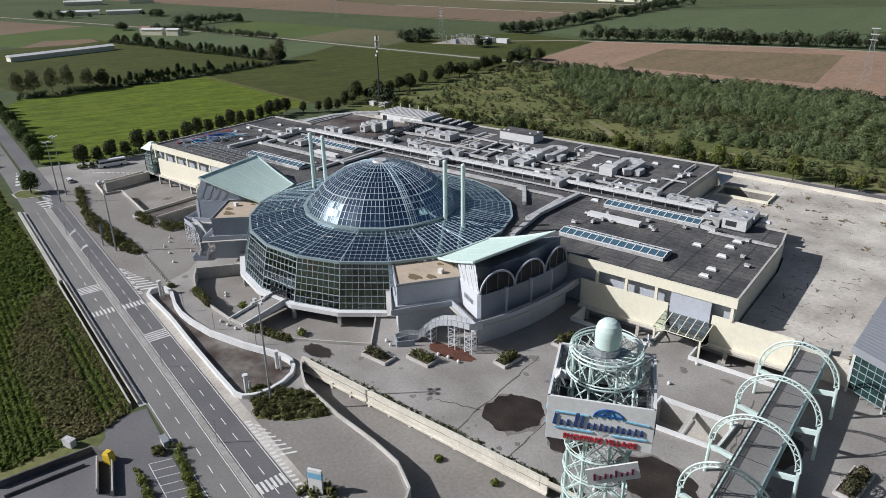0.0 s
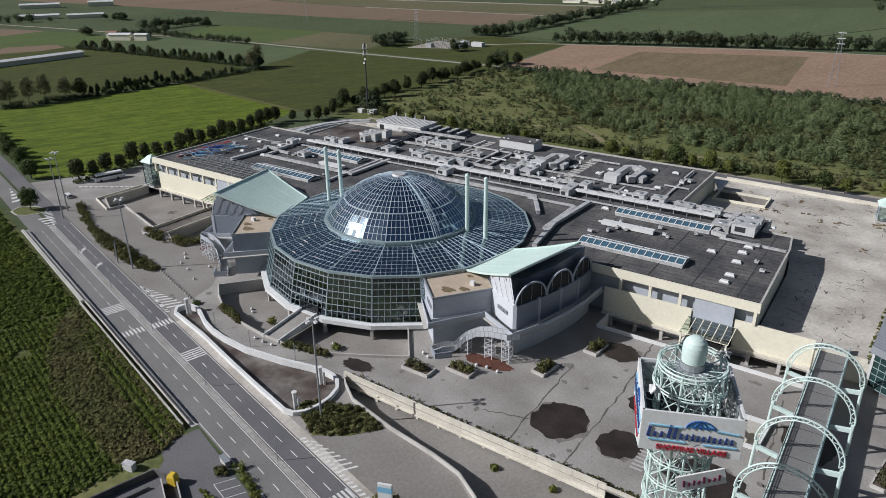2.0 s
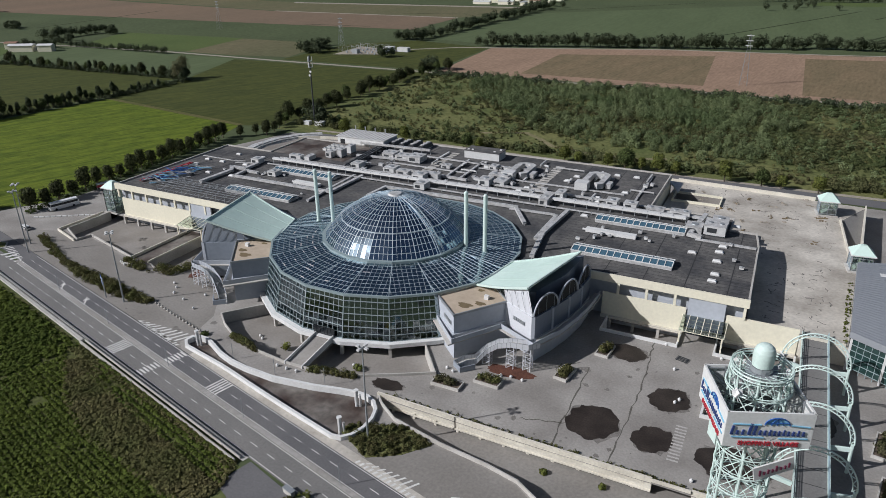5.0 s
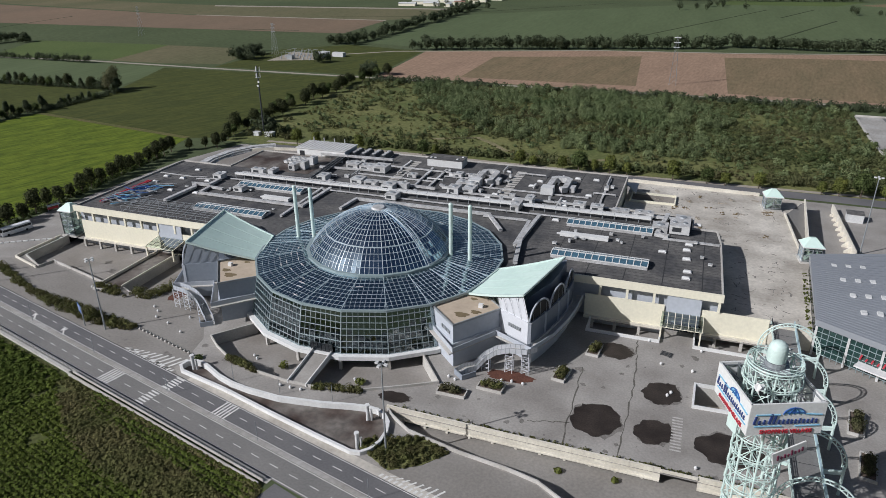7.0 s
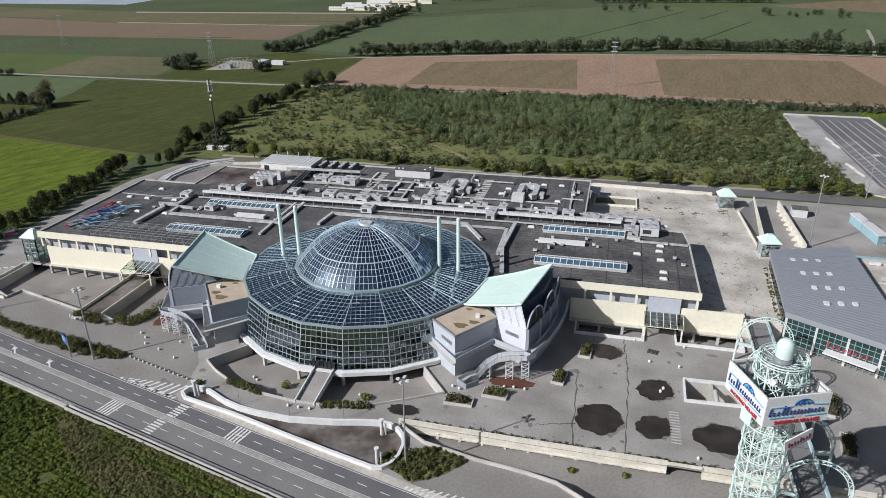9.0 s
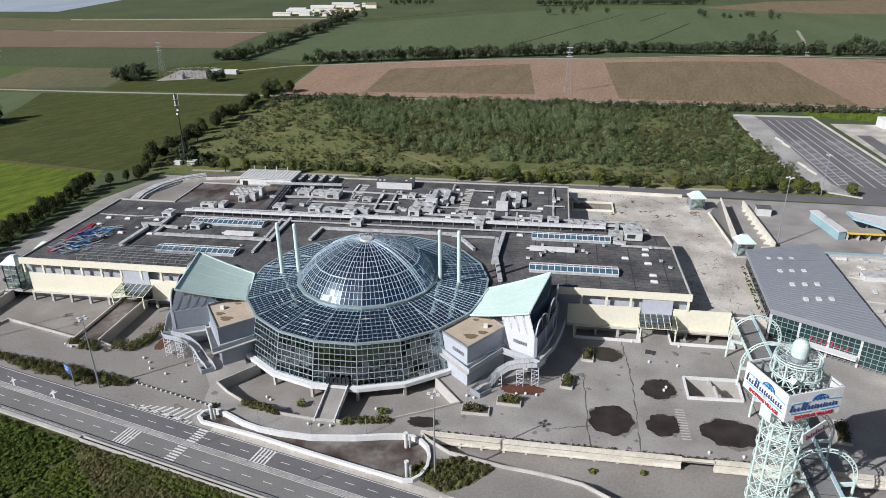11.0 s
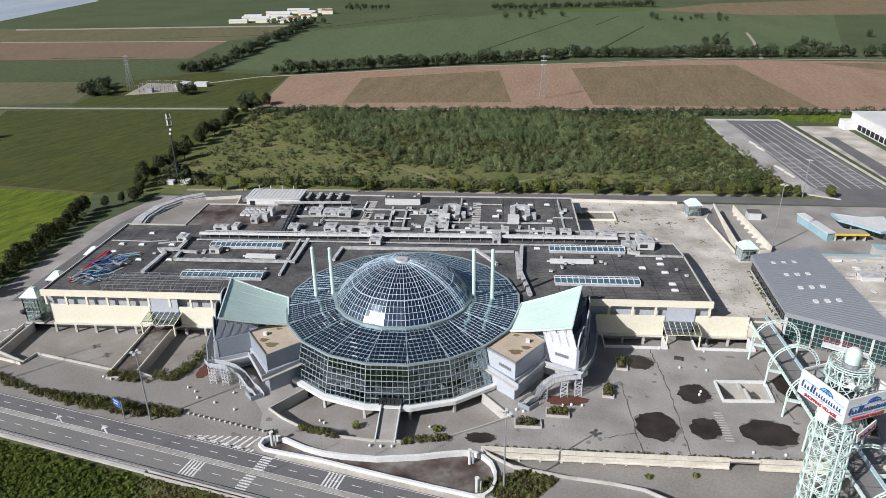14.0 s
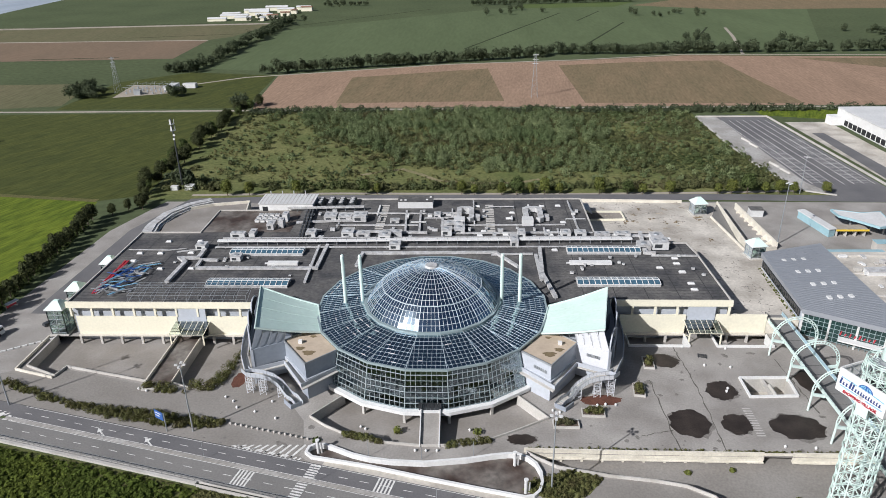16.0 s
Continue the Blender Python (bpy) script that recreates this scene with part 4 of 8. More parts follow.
# ---- corner pavilions ----
def pavilion(sign):
    def P(x, y):
        return (sign * x, y)

    pv = thing("corner_pavilion", "grey clad pavilion with round arches under a tilted mint canopy", "building", CX + 0.1, 0, 0, 0, "pavilions")
    boxp = [P(27.0, -22.3), P(36.6, -31.3), P(46.0, -18.5), P(37.0, -9.8)]
    bx, by = sign * 40.5, -19.5
    body = Mesh().prism(boxp if sign > 0 else boxp[::-1], -0.1, 12.5)
    # left box takes a darker colour for its grazing sunlight
    part("box", body, M_PALE if sign > 0 else M_SLATE_AND_SHADED, pv, "grey panel clad box")
    part("box_band", Mesh().wall(boxp, 6.0, 7.4, 1.0, True), M_PALE, pv, "projecting grey band")
    part("box_roof", Mesh().prism(boxp if sign > 0 else boxp[::-1], 12.5, 12.62), M_TAN, pv, "tan gravel roof with mud patches")
    part("box_rim", Mesh().wall([Vector(p) for p in boxp], 12.4, 13.0, 0.3, True), M_STEEL, pv)
    for k, (f, g, r) in enumerate(((0.3, 0.72, 1.9), (0.55, 0.8, 1.4), (0.75, 0.3, 1.0))):
        bc = Vector(boxp[1]).lerp(Vector(boxp[2]), f).lerp(Vector(boxp[0]).lerp(Vector(boxp[3]), f), 1 - g)
        part("mud_patch", Mesh().face(*[(bc.x + r * (1 + 0.25 * math.sin(5 * q + k)) * math.cos(q), bc.y + 0.7 * r * (1 + 0.2 * math.sin(3 * q)) * math.sin(q), 12.64) for q in [i * math.pi / 12 for i in range(24)]]), M_STUBBLE, pv, "brown mud patch")
    part("roof_unit", Mesh().box(bx - 0.6, by - 0.5, 12.6, bx + 0.6, by + 0.5, 13.7), M_WHITE, pv, "small white rooftop unit")
    c = Vector((sum(p[0] for p in boxp) / 4, sum(p[1] for p in boxp) / 4))
    # curved hall behind, its outer wall bowed
    outer = [P(55.0, -23.6), P(57.6, -16.5), P(59.6, -9.0), P(60.8, -1.5), P(61.0, 6.0)]
    plan = [P(45.7, -18.4)] + outer + [P(41.0, 6.0), P(37.4, -9.8)]
    plan = plan if sign > 0 else plan[::-1]
    # same cladding both sides; the left's weaker light is painted in
    clad = M_PALE if sign > 0 else M_SLATE_AND_SHADED
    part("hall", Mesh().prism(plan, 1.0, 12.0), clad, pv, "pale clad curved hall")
    for (x0, y0), (x1, y1) in zip(outer, outer[1:]):
        part("wall_panel", Mesh().wall([(x0, y0), (x1, y1)], 6.6, 12.6, 0.5), M_SLATE, pv, "blue grey wall panel")
        part("wall_panel", Mesh().wall([(x0, y0), (x1, y1)], 0.0, 6.2, 0.7), M_PALE, pv, "pale grey wall panel")
        part("joint_post", Mesh().obox(x0, y0, 6.2, 12.8, 0.9, 0.9, 20), M_PALE, pv)
    front = [P(45.7, -18.6), P(55.0, -23.8)]
    # right sign wall is painted as sunlit, left one as shaded
    part("wall_panel", Mesh().wall(front, 6.4, 12.8, 0.5), M_SIGNWALL if sign > 0 else M_SLATE_AND_SHADED, pv, "pale sign wall")
    # walkway with parapet
    edge = [P(26.3, -22.6), P(36.8, -33.6), P(45.0, -21.2), P(55.8, -26.6), P(59.8, -17.5), P(61.8, -9.0), P(62.9, -1.5), P(63.3, 8.0)]
    part("walkway", Mesh().wall(edge, 6.2, 6.5, 2.4), M_CONCRETE, pv, "concrete walkway slab")
    part("walkway_parapet", Mesh().wall([(x + sign * 0.7, y - 0.8) for x, y in edge], 6.2, 7.8, 0.18), M_PALE, pv, "grey walkway parapet")
    # tilted canopy, slightly sagging, with seams
    fi, bi, fo, bo = Vector((*P(34.9, -13.8), 13.1)), Vector((*P(39.2, 2.6), 13.9)), Vector((*P(53.0, -23.2), 20.3)), Vector((*P(58.6, 3.6), 20.3))

    def can(u, v):
        p = fi.lerp(fo, u).lerp(bi.lerp(bo, u), v)
        p.z -= 0.35 * math.sin(math.pi * u)
        return p

    for s in range(4):
        m = Mesh()
        for i in range(10):
            u0, u1 = i / 10, (i + 1) / 10
            v0, v1 = s / 4 + 0.003, (s + 1) / 4 - 0.003
            q = [can(u0, v0), can(u1, v0), can(u1, v1), can(u0, v1)]
            q = q if sign > 0 else q[::-1]
            m.face(*q)
            m.face(*[p - Vector((0, 0, 0.45)) for p in reversed(q)])
            m.face(q[0], q[0] - Vector((0, 0, 0.45)), q[1] - Vector((0, 0, 0.45)), q[1])
            m.face(q[3], q[2], q[2] - Vector((0, 0, 0.45)), q[3] - Vector((0, 0, 0.45)))
        part("canopy_sheet", m, M_MINT_ROOF, pv, "pale mint canopy sheet")
    rims = Mesh()
    for i in range(10):
        for v in (0, 1):
            rims.beam(can(i / 10, v), can((i + 1) / 10, v), 0.35, 0.6)
    for i in range(4):
        for u in (0, 1):
            rims.beam(can(u, i / 4), can(u, (i + 1) / 4), 0.35, 0.6)
    part("canopy_rim", rims, M_MINT, pv)
    for u in (0.15, 0.3, 0.45, 0.6, 0.75, 0.9):
        p = can(u, 0)
        part("strut", Mesh().tube((p.x, p.y, p.z), (p.x + sign * 1.2, p.y + 1.5, 12.5), 0.08, 6), M_STEEL, pv)
    # upper storey, slate kept darker for canopy shade, with round arches on the curved side
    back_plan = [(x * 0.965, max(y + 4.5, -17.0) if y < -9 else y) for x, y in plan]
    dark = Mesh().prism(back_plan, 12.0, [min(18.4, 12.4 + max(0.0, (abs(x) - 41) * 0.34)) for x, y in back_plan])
    part("upper_storey", dark, M_SLATE, pv, "blue grey upper storey, canopy shade partly in its colour")
    line = [Vector(p) for p in outer]
    def along(f):
        f = min(f * (len(line) - 1), len(line) - 1.001)
        return line[int(f)].lerp(line[int(f) + 1], f - int(f))

    for s in range(3):
        f0, f1 = s / 3, (s + 1) / 3
        ring = [(*along(f0 + (f1 - f0) * (0.5 - 0.49 * math.cos(math.pi * i / 18))), 12.6 + 4.9 * math.sin(math.pi * i / 18)) for i in range(19)]
        part("arch", Mesh().path(ring, 0.26, 6), M_PALE, pv, "pale round arch frame")
        # a black face paints the dark behind each arch
        part("arch_glazing", Mesh().face(*[(x - sign * 0.15, y, z) for x, y, z in ring]), M_DARK, pv, "black face for the shade inside the arch")
        for i in (5, 9, 13):
            x, y, z = ring[i]
            part("arch_mullion", Mesh().beam((x, y, 12.6), (x, y, z), 0.09), M_STEEL, pv)
    # sail-like infill between front wall and canopy
    m = Mesh()
    for i in range(4):
        u0, u1 = 0.55 + i * 0.11, 0.55 + (i + 1) * 0.11
        a, b = can(u0, 0.02), can(u1, 0.02)
        f0, f1 = Vector(front[0]).lerp(Vector(front[1]), i / 4), Vector(front[0]).lerp(Vector(front[1]), (i + 1) / 4)
        q = [(*f0, 12.7), (*f1, 12.7), (b.x, b.y, b.z - 0.6), (a.x, a.y, a.z - 0.6)]
        m.face(*(q if sign > 0 else q[::-1]))
    # infill too is darker on the left, for the light there
    part("infill", m, M_SIGNWALL if sign > 0 else M_SLATE_AND_SHADED, pv, "pale curved infill panels")
    # ribs and struts before the infill
    for i in range(5):
        f0, e = Vector(front[0]).lerp(Vector(front[1]), i / 4), can(0.55 + i * 0.11, 0.0)
        part("infill_rib", Mesh().path([(f0.x, f0.y - 0.1, 12.7), (f0.x * 0.7 + e.x * 0.3, f0.y * 0.7 + e.y * 0.3 - 0.25, 14.6), (e.x, e.y - 0.05, e.z - 0.6)], 0.045, 5), M_STEEL, pv)
    # escape stair: a raised walk that steps down to a landing, between sheet parapets on lattice towers
    way = [Vector((*P(57.2, -25.6), 6.5)), Vector((*P(55.4, -27.6), 6.5)), Vector((*P(51.2, -28.3), 6.5)), Vector((*P(47.9, -28.9), 5.7)), Vector((*P(45.2, -29.6), 3.9)), Vector((*P(42.6, -31.0), 0.9)), Vector((*P(40.6, -32.6), 0.9)), Vector((*P(38.6, -34.6), 0.0))]
    flat = [w.to_2d() for w in way]
    part("stair_deck", Mesh().wall(flat, [w.z - 0.22 for w in way], [w.z for w in way], 2.2), M_CONCRETE, pv, "grey stair and walkway deck")
    for o in (-1.15, 1.15):
        sidep = []
        for i, w in enumerate(flat):
            d = (flat[min(i + 1, len(flat) - 1)] - flat[max(i - 1, 0)]).normalized()
            sidep.append(w + Vector((-d.y, d.x)) * o)
        part("stair_parapet", Mesh().wall(sidep, [w.z - 0.3 for w in way], [w.z + 1.15 for w in way], 0.07), M_SIGNWALL if sign > 0 else M_PALE, pv, "pale sheet parapet")
        rail = Mesh().path([(p.x, p.y, w.z + 1.2) for p, w in zip(sidep, way)], 0.07, 6)
        part("stair_rail", rail, M_STEEL, pv, "grey top rail")
        for p, q, w, e in zip(sidep, sidep[1:], way, way[1:]):
            for f in (0.0, 0.33, 0.67):
                c, z = p.lerp(q, f), w.z + (e.z - w.z) * f
                part("stair_post", Mesh().obox(c.x, c.y, z - 0.3, z + 1.2, 0.1, 0.14, 0), M_STEEL, pv)
    for a, b in zip(way[2:], way[3:]):
        n = int((a.z - b.z) / 0.18)
        turn = math.degrees(math.atan2(b.y - a.y, b.x - a.x))
        for i in range(n):
            p = a.lerp(b, (i + 0.5) / n)
            part("tread", Mesh().obox(p.x, p.y, p.z + 0.01, p.z + 0.08, 0.3, 2.0, turn), M_STEEL, pv)
    for p in (way[1], way[2], way[4]):
        bars = [((p.x + ox, p.y + oy, 0), (p.x + ox, p.y + oy, p.z - 0.2), 0.15) for ox, oy in ((-0.95, -0.95), (0.95, -0.95), (0.95, 0.95), (-0.95, 0.95))]
        for z in (1.3, 2.6, 3.9, 5.2):
            if z < p.z:
                for o in (-0.95, 0.95):
                    bars += [((p.x - 0.95, p.y + o, z), (p.x + 0.95, p.y + o, z), 0.1), ((p.x + o, p.y - 0.95, z), (p.x + o, p.y + 0.95, z), 0.1)]
                    bars += [((p.x - 0.95, p.y + o, z - 1.3), (p.x + 0.95, p.y + o, z), 0.08), ((p.x + o, p.y + 0.95, z - 1.3), (p.x + o, p.y - 0.95, z), 0.08)]
        for u, v, w in bars:
            part("tower_bar", Mesh().beam(u, v, w), M_SIGNWALL, pv)
    lp = [P(43.6, -33.4), P(40.8, -36.4), P(38.0, -34.2)]
    part("landing_wall", Mesh().wall(lp, -0.05, 1.5, 0.25), M_SLATE_AND_SHADED, pv, "blue grey wall round the stair foot")
    return pv


pavilion(1)
pavilion(-1)

# ---- hall with the sheet roof ----
hall = thing("entertainment_hall", "grey sheet-roofed hall with a dark glazed front", "building")
HP = [(125.3, 6.7), (155.0, -11.0), (155.0, 60.0), (128.0, 51.0)]
part("roof", Mesh().prism(HP, 9.6, [10.6, 10.6, 11.4, 11.4]), M_HALL, hall, "ribbed grey sheet roof")
part("wall", Mesh().prism([(126.2, 8.6), (154.4, -8.2), (154.4, 59.0), (128.6, 50.0)], 0.0, 9.6), M_PALE, hall, "grey clad wall")
front = Mesh()
fa, fb = Vector((125.9, 6.9, 0)), Vector((154.6, -10.2, 0))
for i in range(20):
    for j in range(5):
        p, q = fa.lerp(fb, i / 20), fa.lerp(fb, (i + 1) / 20)
        front.face((p.x, p.y, 1.6 * j + 1), (q.x, q.y, 1.6 * j + 1), (q.x, q.y, 1.6 * j + 2.6), (p.x, p.y, 1.6 * j + 2.6))
part("glazing", front, M_HALLGLASS, hall, "dark glass front")
bars = Mesh()
for i in range(21):
    p = fa.lerp(fb, i / 20)
    if i % 5 == 0:
        part("pillar", Mesh().beam((p.x, p.y - 0.08, 0), (p.x, p.y - 0.08, 9.4), 0.5), M_WHITE, hall, "white front pillar")
    bars.beam((p.x, p.y - 0.05, 0), (p.x, p.y - 0.05, 9.6), 0.14, 0.14)
for j in range(6):
    bars.beam((fa.x, fa.y - 0.05, 1 + 1.6 * j), (fb.x, fb.y - 0.05, 1 + 1.6 * j), 0.14, 0.14)
part("mullions", bars, M_FRAME, hall)
part("fascia", Mesh().wall([(125.3, 6.7), (155.0, -11.0)], 9.2, 10.9, 0.5), M_HALL, hall, "grey eaves fascia")
for i in range(22):
    a = Vector((126.0, 9.5)).lerp(Vector((128.4, 49.5)), i / 22)
    b = Vector((126.0, 9.5)).lerp(Vector((128.4, 49.5)), (i + 0.8) / 22)
    part("window", Mesh().wall([a, b], 6.0, 8.8, 0.3), M_WINDOW, hall, "dark strip window")
for i in range(4):
    for j in range(3):
        x, y = 133.4 + j * 4.0 + i * 1.2, 43.5 - i * 10.0 + j * 0.6
        part("rooflight", Mesh().box(x, y, 10.5, x + 1.4, y + 1.8, 11.35), M_ROOFTILE, hall, "pale grey rooflight")
canopy = Mesh().wall([(135.2, -0.4), (146.5, -7.2)], 3.2, 3.6, 3.0)
part("entrance_canopy", canopy, M_WHITE, hall, "white entrance canopy")
seam = Mesh()
for i in range(1, 34):
    f = i / 34
    seam.beam(Vector((125.4, 6.7, 10.64)).lerp(Vector((128.0, 50.8, 11.44)), f), Vector((155.0, -11.0, 10.64)).lerp(Vector((155.0, 59.8, 11.44)), f), 0.09, 0.06)
part("roof_rib", seam, M_HALL, hall, "raised sheet seams")["kind"] = "stuff"
side = thing("annex_block", "low beige-roofed annex with rooftop plant", "building", 0, 0, 0)
part("wall", Mesh().box(155.3, -20, 0, 225, 62, 6.2), M_CREAM, side)
part("roof", Mesh().box(155.3, -20.2, 6.2, 225.2, 62.2, 6.5), M_DECK, side, "dusty beige roof")

# ---- footbridge with arches ----
br = thing("footbridge", "mint steel footbridge with lattice arches and a grey deck", "footbridge")
BX0, BX1, BY0, BY1, BZ = 115.6, 121.4, -104.0, 12.0, 5.4
part("deck", Mesh().box(BX0, BY0, BZ - 0.5, BX1, BY1, BZ), M_ASPHALT, br, "grey walking deck")
for x in (BX0, BX1):
    part("girder", Mesh().box(x - 0.25, BY0, BZ - 0.9, x + 0.25, BY1, BZ + 0.1), M_MINT, br)
    rail = Mesh()
    for z in (0.45, 0.8, 1.15):
        rail.beam((x, BY0, BZ + z), (x, BY1, BZ + z), 0.1, 0.1)
    n = int((BY1 - BY0) / 1.6)
    for i in range(n + 1):
        y = BY0 + (BY1 - BY0) * i / n
        rail.beam((x, y, BZ), (x, y, BZ + 1.2), 0.1, 0.1)
    part("railing", rail, M_MINT if x == BX1 else M_DARKSTEEL, br, "mint railing" if x == BX1 else "dark steel railing")
n = 48
for i in range(n):
    y0, y1 = BY0 + (BY1 - BY0) * i / n + 0.05, BY0 + (BY1 - BY0) * (i + 1) / n - 0.05
    part("side_panel", Mesh().box(BX1 - 0.16, y0, BZ + 0.15, BX1 - 0.1, y1, BZ + 1.25), M_PANEL, br, "pale blue translucent side panel")
for i in range(n // 2):
    y = BY0 + (BY1 - BY0) * (i + 0.5) / (n / 2)
    part("deck_joint", Mesh().box(BX0 + 0.3, y - 0.06, BZ, BX1 - 0.3, y + 0.06, BZ + 0.02), M_TAR_LINE, br)
for y in [-5.4 - 14.6 * i for i in range(7)]:
    ar = Mesh()
    inner, out = [], []
    for i in range(25):
        a = math.pi * i / 24
        out.append((118.3 + 7.3 * math.cos(a), y, BZ + 1.6 + 7.6 * math.sin(a)))
        inner.append((118.3 + 6.5 * math.cos(a), y, BZ + 1.6 + 6.8 * math.sin(a)))
    ar.path(out, 0.17, 6).path(inner, 0.13, 6)
    for i in range(0, 24, 2):
        ar.tube(inner[i], out[i + 1], 0.09, 5).tube(out[i + 1], inner[i + 2], 0.09, 5)
    part("arch", ar, M_MINT, br, "lattice tube arch")
    for sx in (-1, 1):
        x = 118.3 + sx * 7.0
        ground_z = LOW if y < -56 else 0.0
        part("leg", Mesh().tube((x + sx * 0.2, y, ground_z), (x, y, BZ + 1.6), 0.32, 8), M_MINT, br)
        part("bracket", Mesh().prism([(x - 0.25, y - 0.3), (x + 0.25, y - 0.3), (x + 0.25, y + 0.3), (x - 0.25, y + 0.3)], BZ + 0.6, BZ + 1.6).beam((x, y, BZ + 0.3), (118.3 + sx * 3.1, y, BZ - 0.4), 0.5, 0.9), M_MINT, br)

# ---- sign tower ----
TX, TY = 105.8, -69.5
tw = thing("sign_tower", "mint lattice sign tower carrying a square white billboard crown", "sign tower", TX, TY, LOW, 0)


def tw_ring(mesh, r, z, t=0.12, n=24):
    mesh.path([(r * math.cos(2 * math.pi * i / n), r * math.sin(2 * math.pi * i / n), z) for i in range(n)], t, 5, True)


lat = Mesh()
TOPZ = 43.2
levels = [i * 3.6 for i in range(13)]
for i in range(8):
    a = 2 * math.pi * i / 8
    part("post", Mesh().tube((4.1 * math.cos(a), 4.1 * math.sin(a), 0), (4.1 * math.cos(a), 4.1 * math.sin(a), TOPZ), 0.18, 8), M_MINT, tw)
for j, z in enumerate(levels):
    for dz, thin in ((0, 0.11), (0.5, 0.07)):
        ringm = Mesh()
        tw_ring(ringm, 4.3, z + dz, thin)
        part("ring", ringm, M_MINT, tw)
    if j < len(levels) - 1:
        for i in range(8):
            a, b = 2 * math.pi * i / 8, 2 * math.pi * (i + 1) / 8
            z1 = levels[j + 1]
            lat.tube((4.1 * math.cos(a), 4.1 * math.sin(a), z), (4.1 * math.cos(b), 4.1 * math.sin(b), z1), 0.085, 5)
            lat.tube((4.1 * math.cos(b), 4.1 * math.sin(b), z), (4.1 * math.cos(a), 4.1 * math.sin(a), z1), 0.085, 5)
            if i % 2 == 0:
                lat.tube((4.1 * math.cos(a), 4.1 * math.sin(a), z), (-4.1 * math.cos(a), -4.1 * math.sin(a), z), 0.08, 5)
part("bracing", lat, M_MINT, tw, "crossed lattice bracing")
crown = Mesh()
for z, r in ((TOPZ, 4.4), (TOPZ - 0.5, 4.4), (TOPZ - 2.8, 4.7), (TOPZ - 3.2, 4.7)):
    tw_ring(crown, r, z, 0.1, 32)
for i in range(16):
    a, b = 2 * math.pi * i / 16, 2 * math.pi * (i + 0.5) / 16
    crown.tube((4.4 * math.cos(a), 4.4 * math.sin(a), TOPZ), (4.7 * math.cos(b), 4.7 * math.sin(b), TOPZ - 3), 0.07, 5)
    crown.tube((4.4 * math.cos(a), 4.4 * math.sin(a), TOPZ), (0, 0, TOPZ - 1.2), 0.05, 5)
part("crown_ring", crown, M_MINT, tw, "double ring crown with spokes")
tank = Mesh()
prof = [(1.5, 43.5), (1.58, 45.2), (1.52, 45.9), (1.3, 46.5), (0.9, 46.9), (0.45, 47.1), (0.02, 47.15)]
for (r0, z0), (r1, z1) in zip(prof, prof[1:]):
    tank.tube((0, 0, z0), (0, 0, z1), r0, 24, r1, False)
part("radome", tank, M_MINT, tw, "rounded pale mint tank", True)
part("radome_base", Mesh().tube((0, 0, 42.6), (0, 0, 43.4), 1.6, 16).box(-2.2, -2.2, 42.2, 2.2, 2.2, 42.5), M_STEEL, tw)
SA = 22.8
boards = []
for i in range(4):
    m = pose(0, 0, 0, 0, 0, SA + 90 * i)
    boards.append(part("billboard", Mesh().box(-6.2, -6.25, 33.35, 6.2, -5.95, 39.4).move(m), M_WHITE, tw, "white billboard panel"))
    fr = Mesh()
    for z in (33.9, 36.1, 39.0):
        fr.beam((-6.1, -5.75, z), (6.1, -5.75, z), 0.18, 0.18)
    for x in (-5.8, -3, 0, 3, 5.8):
        fr.beam((x, -5.75, 34.0), (x, -5.75, 39.4), 0.16, 0.16)
        fr.beam((x, -5.75, 39.0), (x * 0.6, -3.4, 37.5), 0.12, 0.12)
    part("billboard_frame", fr.move(m), M_STEEL, boards[i])

# ---- lettering and logo shapes on the tower ----
def lettering(text, size, depth, material, parent, m, name="lettering", label=""):
    cu = bpy.data.curves.new(name, "FONT")
    cu.body, cu.size, cu.extrude = text, size, depth
    cu.align_x = "CENTER"
    cu.offset = 0.02 * size
    ob = new("text_source", cu)
    dg = bpy.context.evaluated_depsgraph_get()
    me = bpy.data.meshes.new_from_object(ob.evaluated_get(dg))
    bpy.data.objects.remove(ob)
    me.materials.clear()
    me.materials.append(material)
    o = part(name, me, None, parent, label)
    o.matrix_basis = m
    return o


def stroke(mesh, pts, w=0.28, y=-6.32, d=0.2):
    for a, b in zip(pts, pts[1:]):
        mesh.beam((a[0], y, a[1]), (b[0], y, b[1]), d, w)


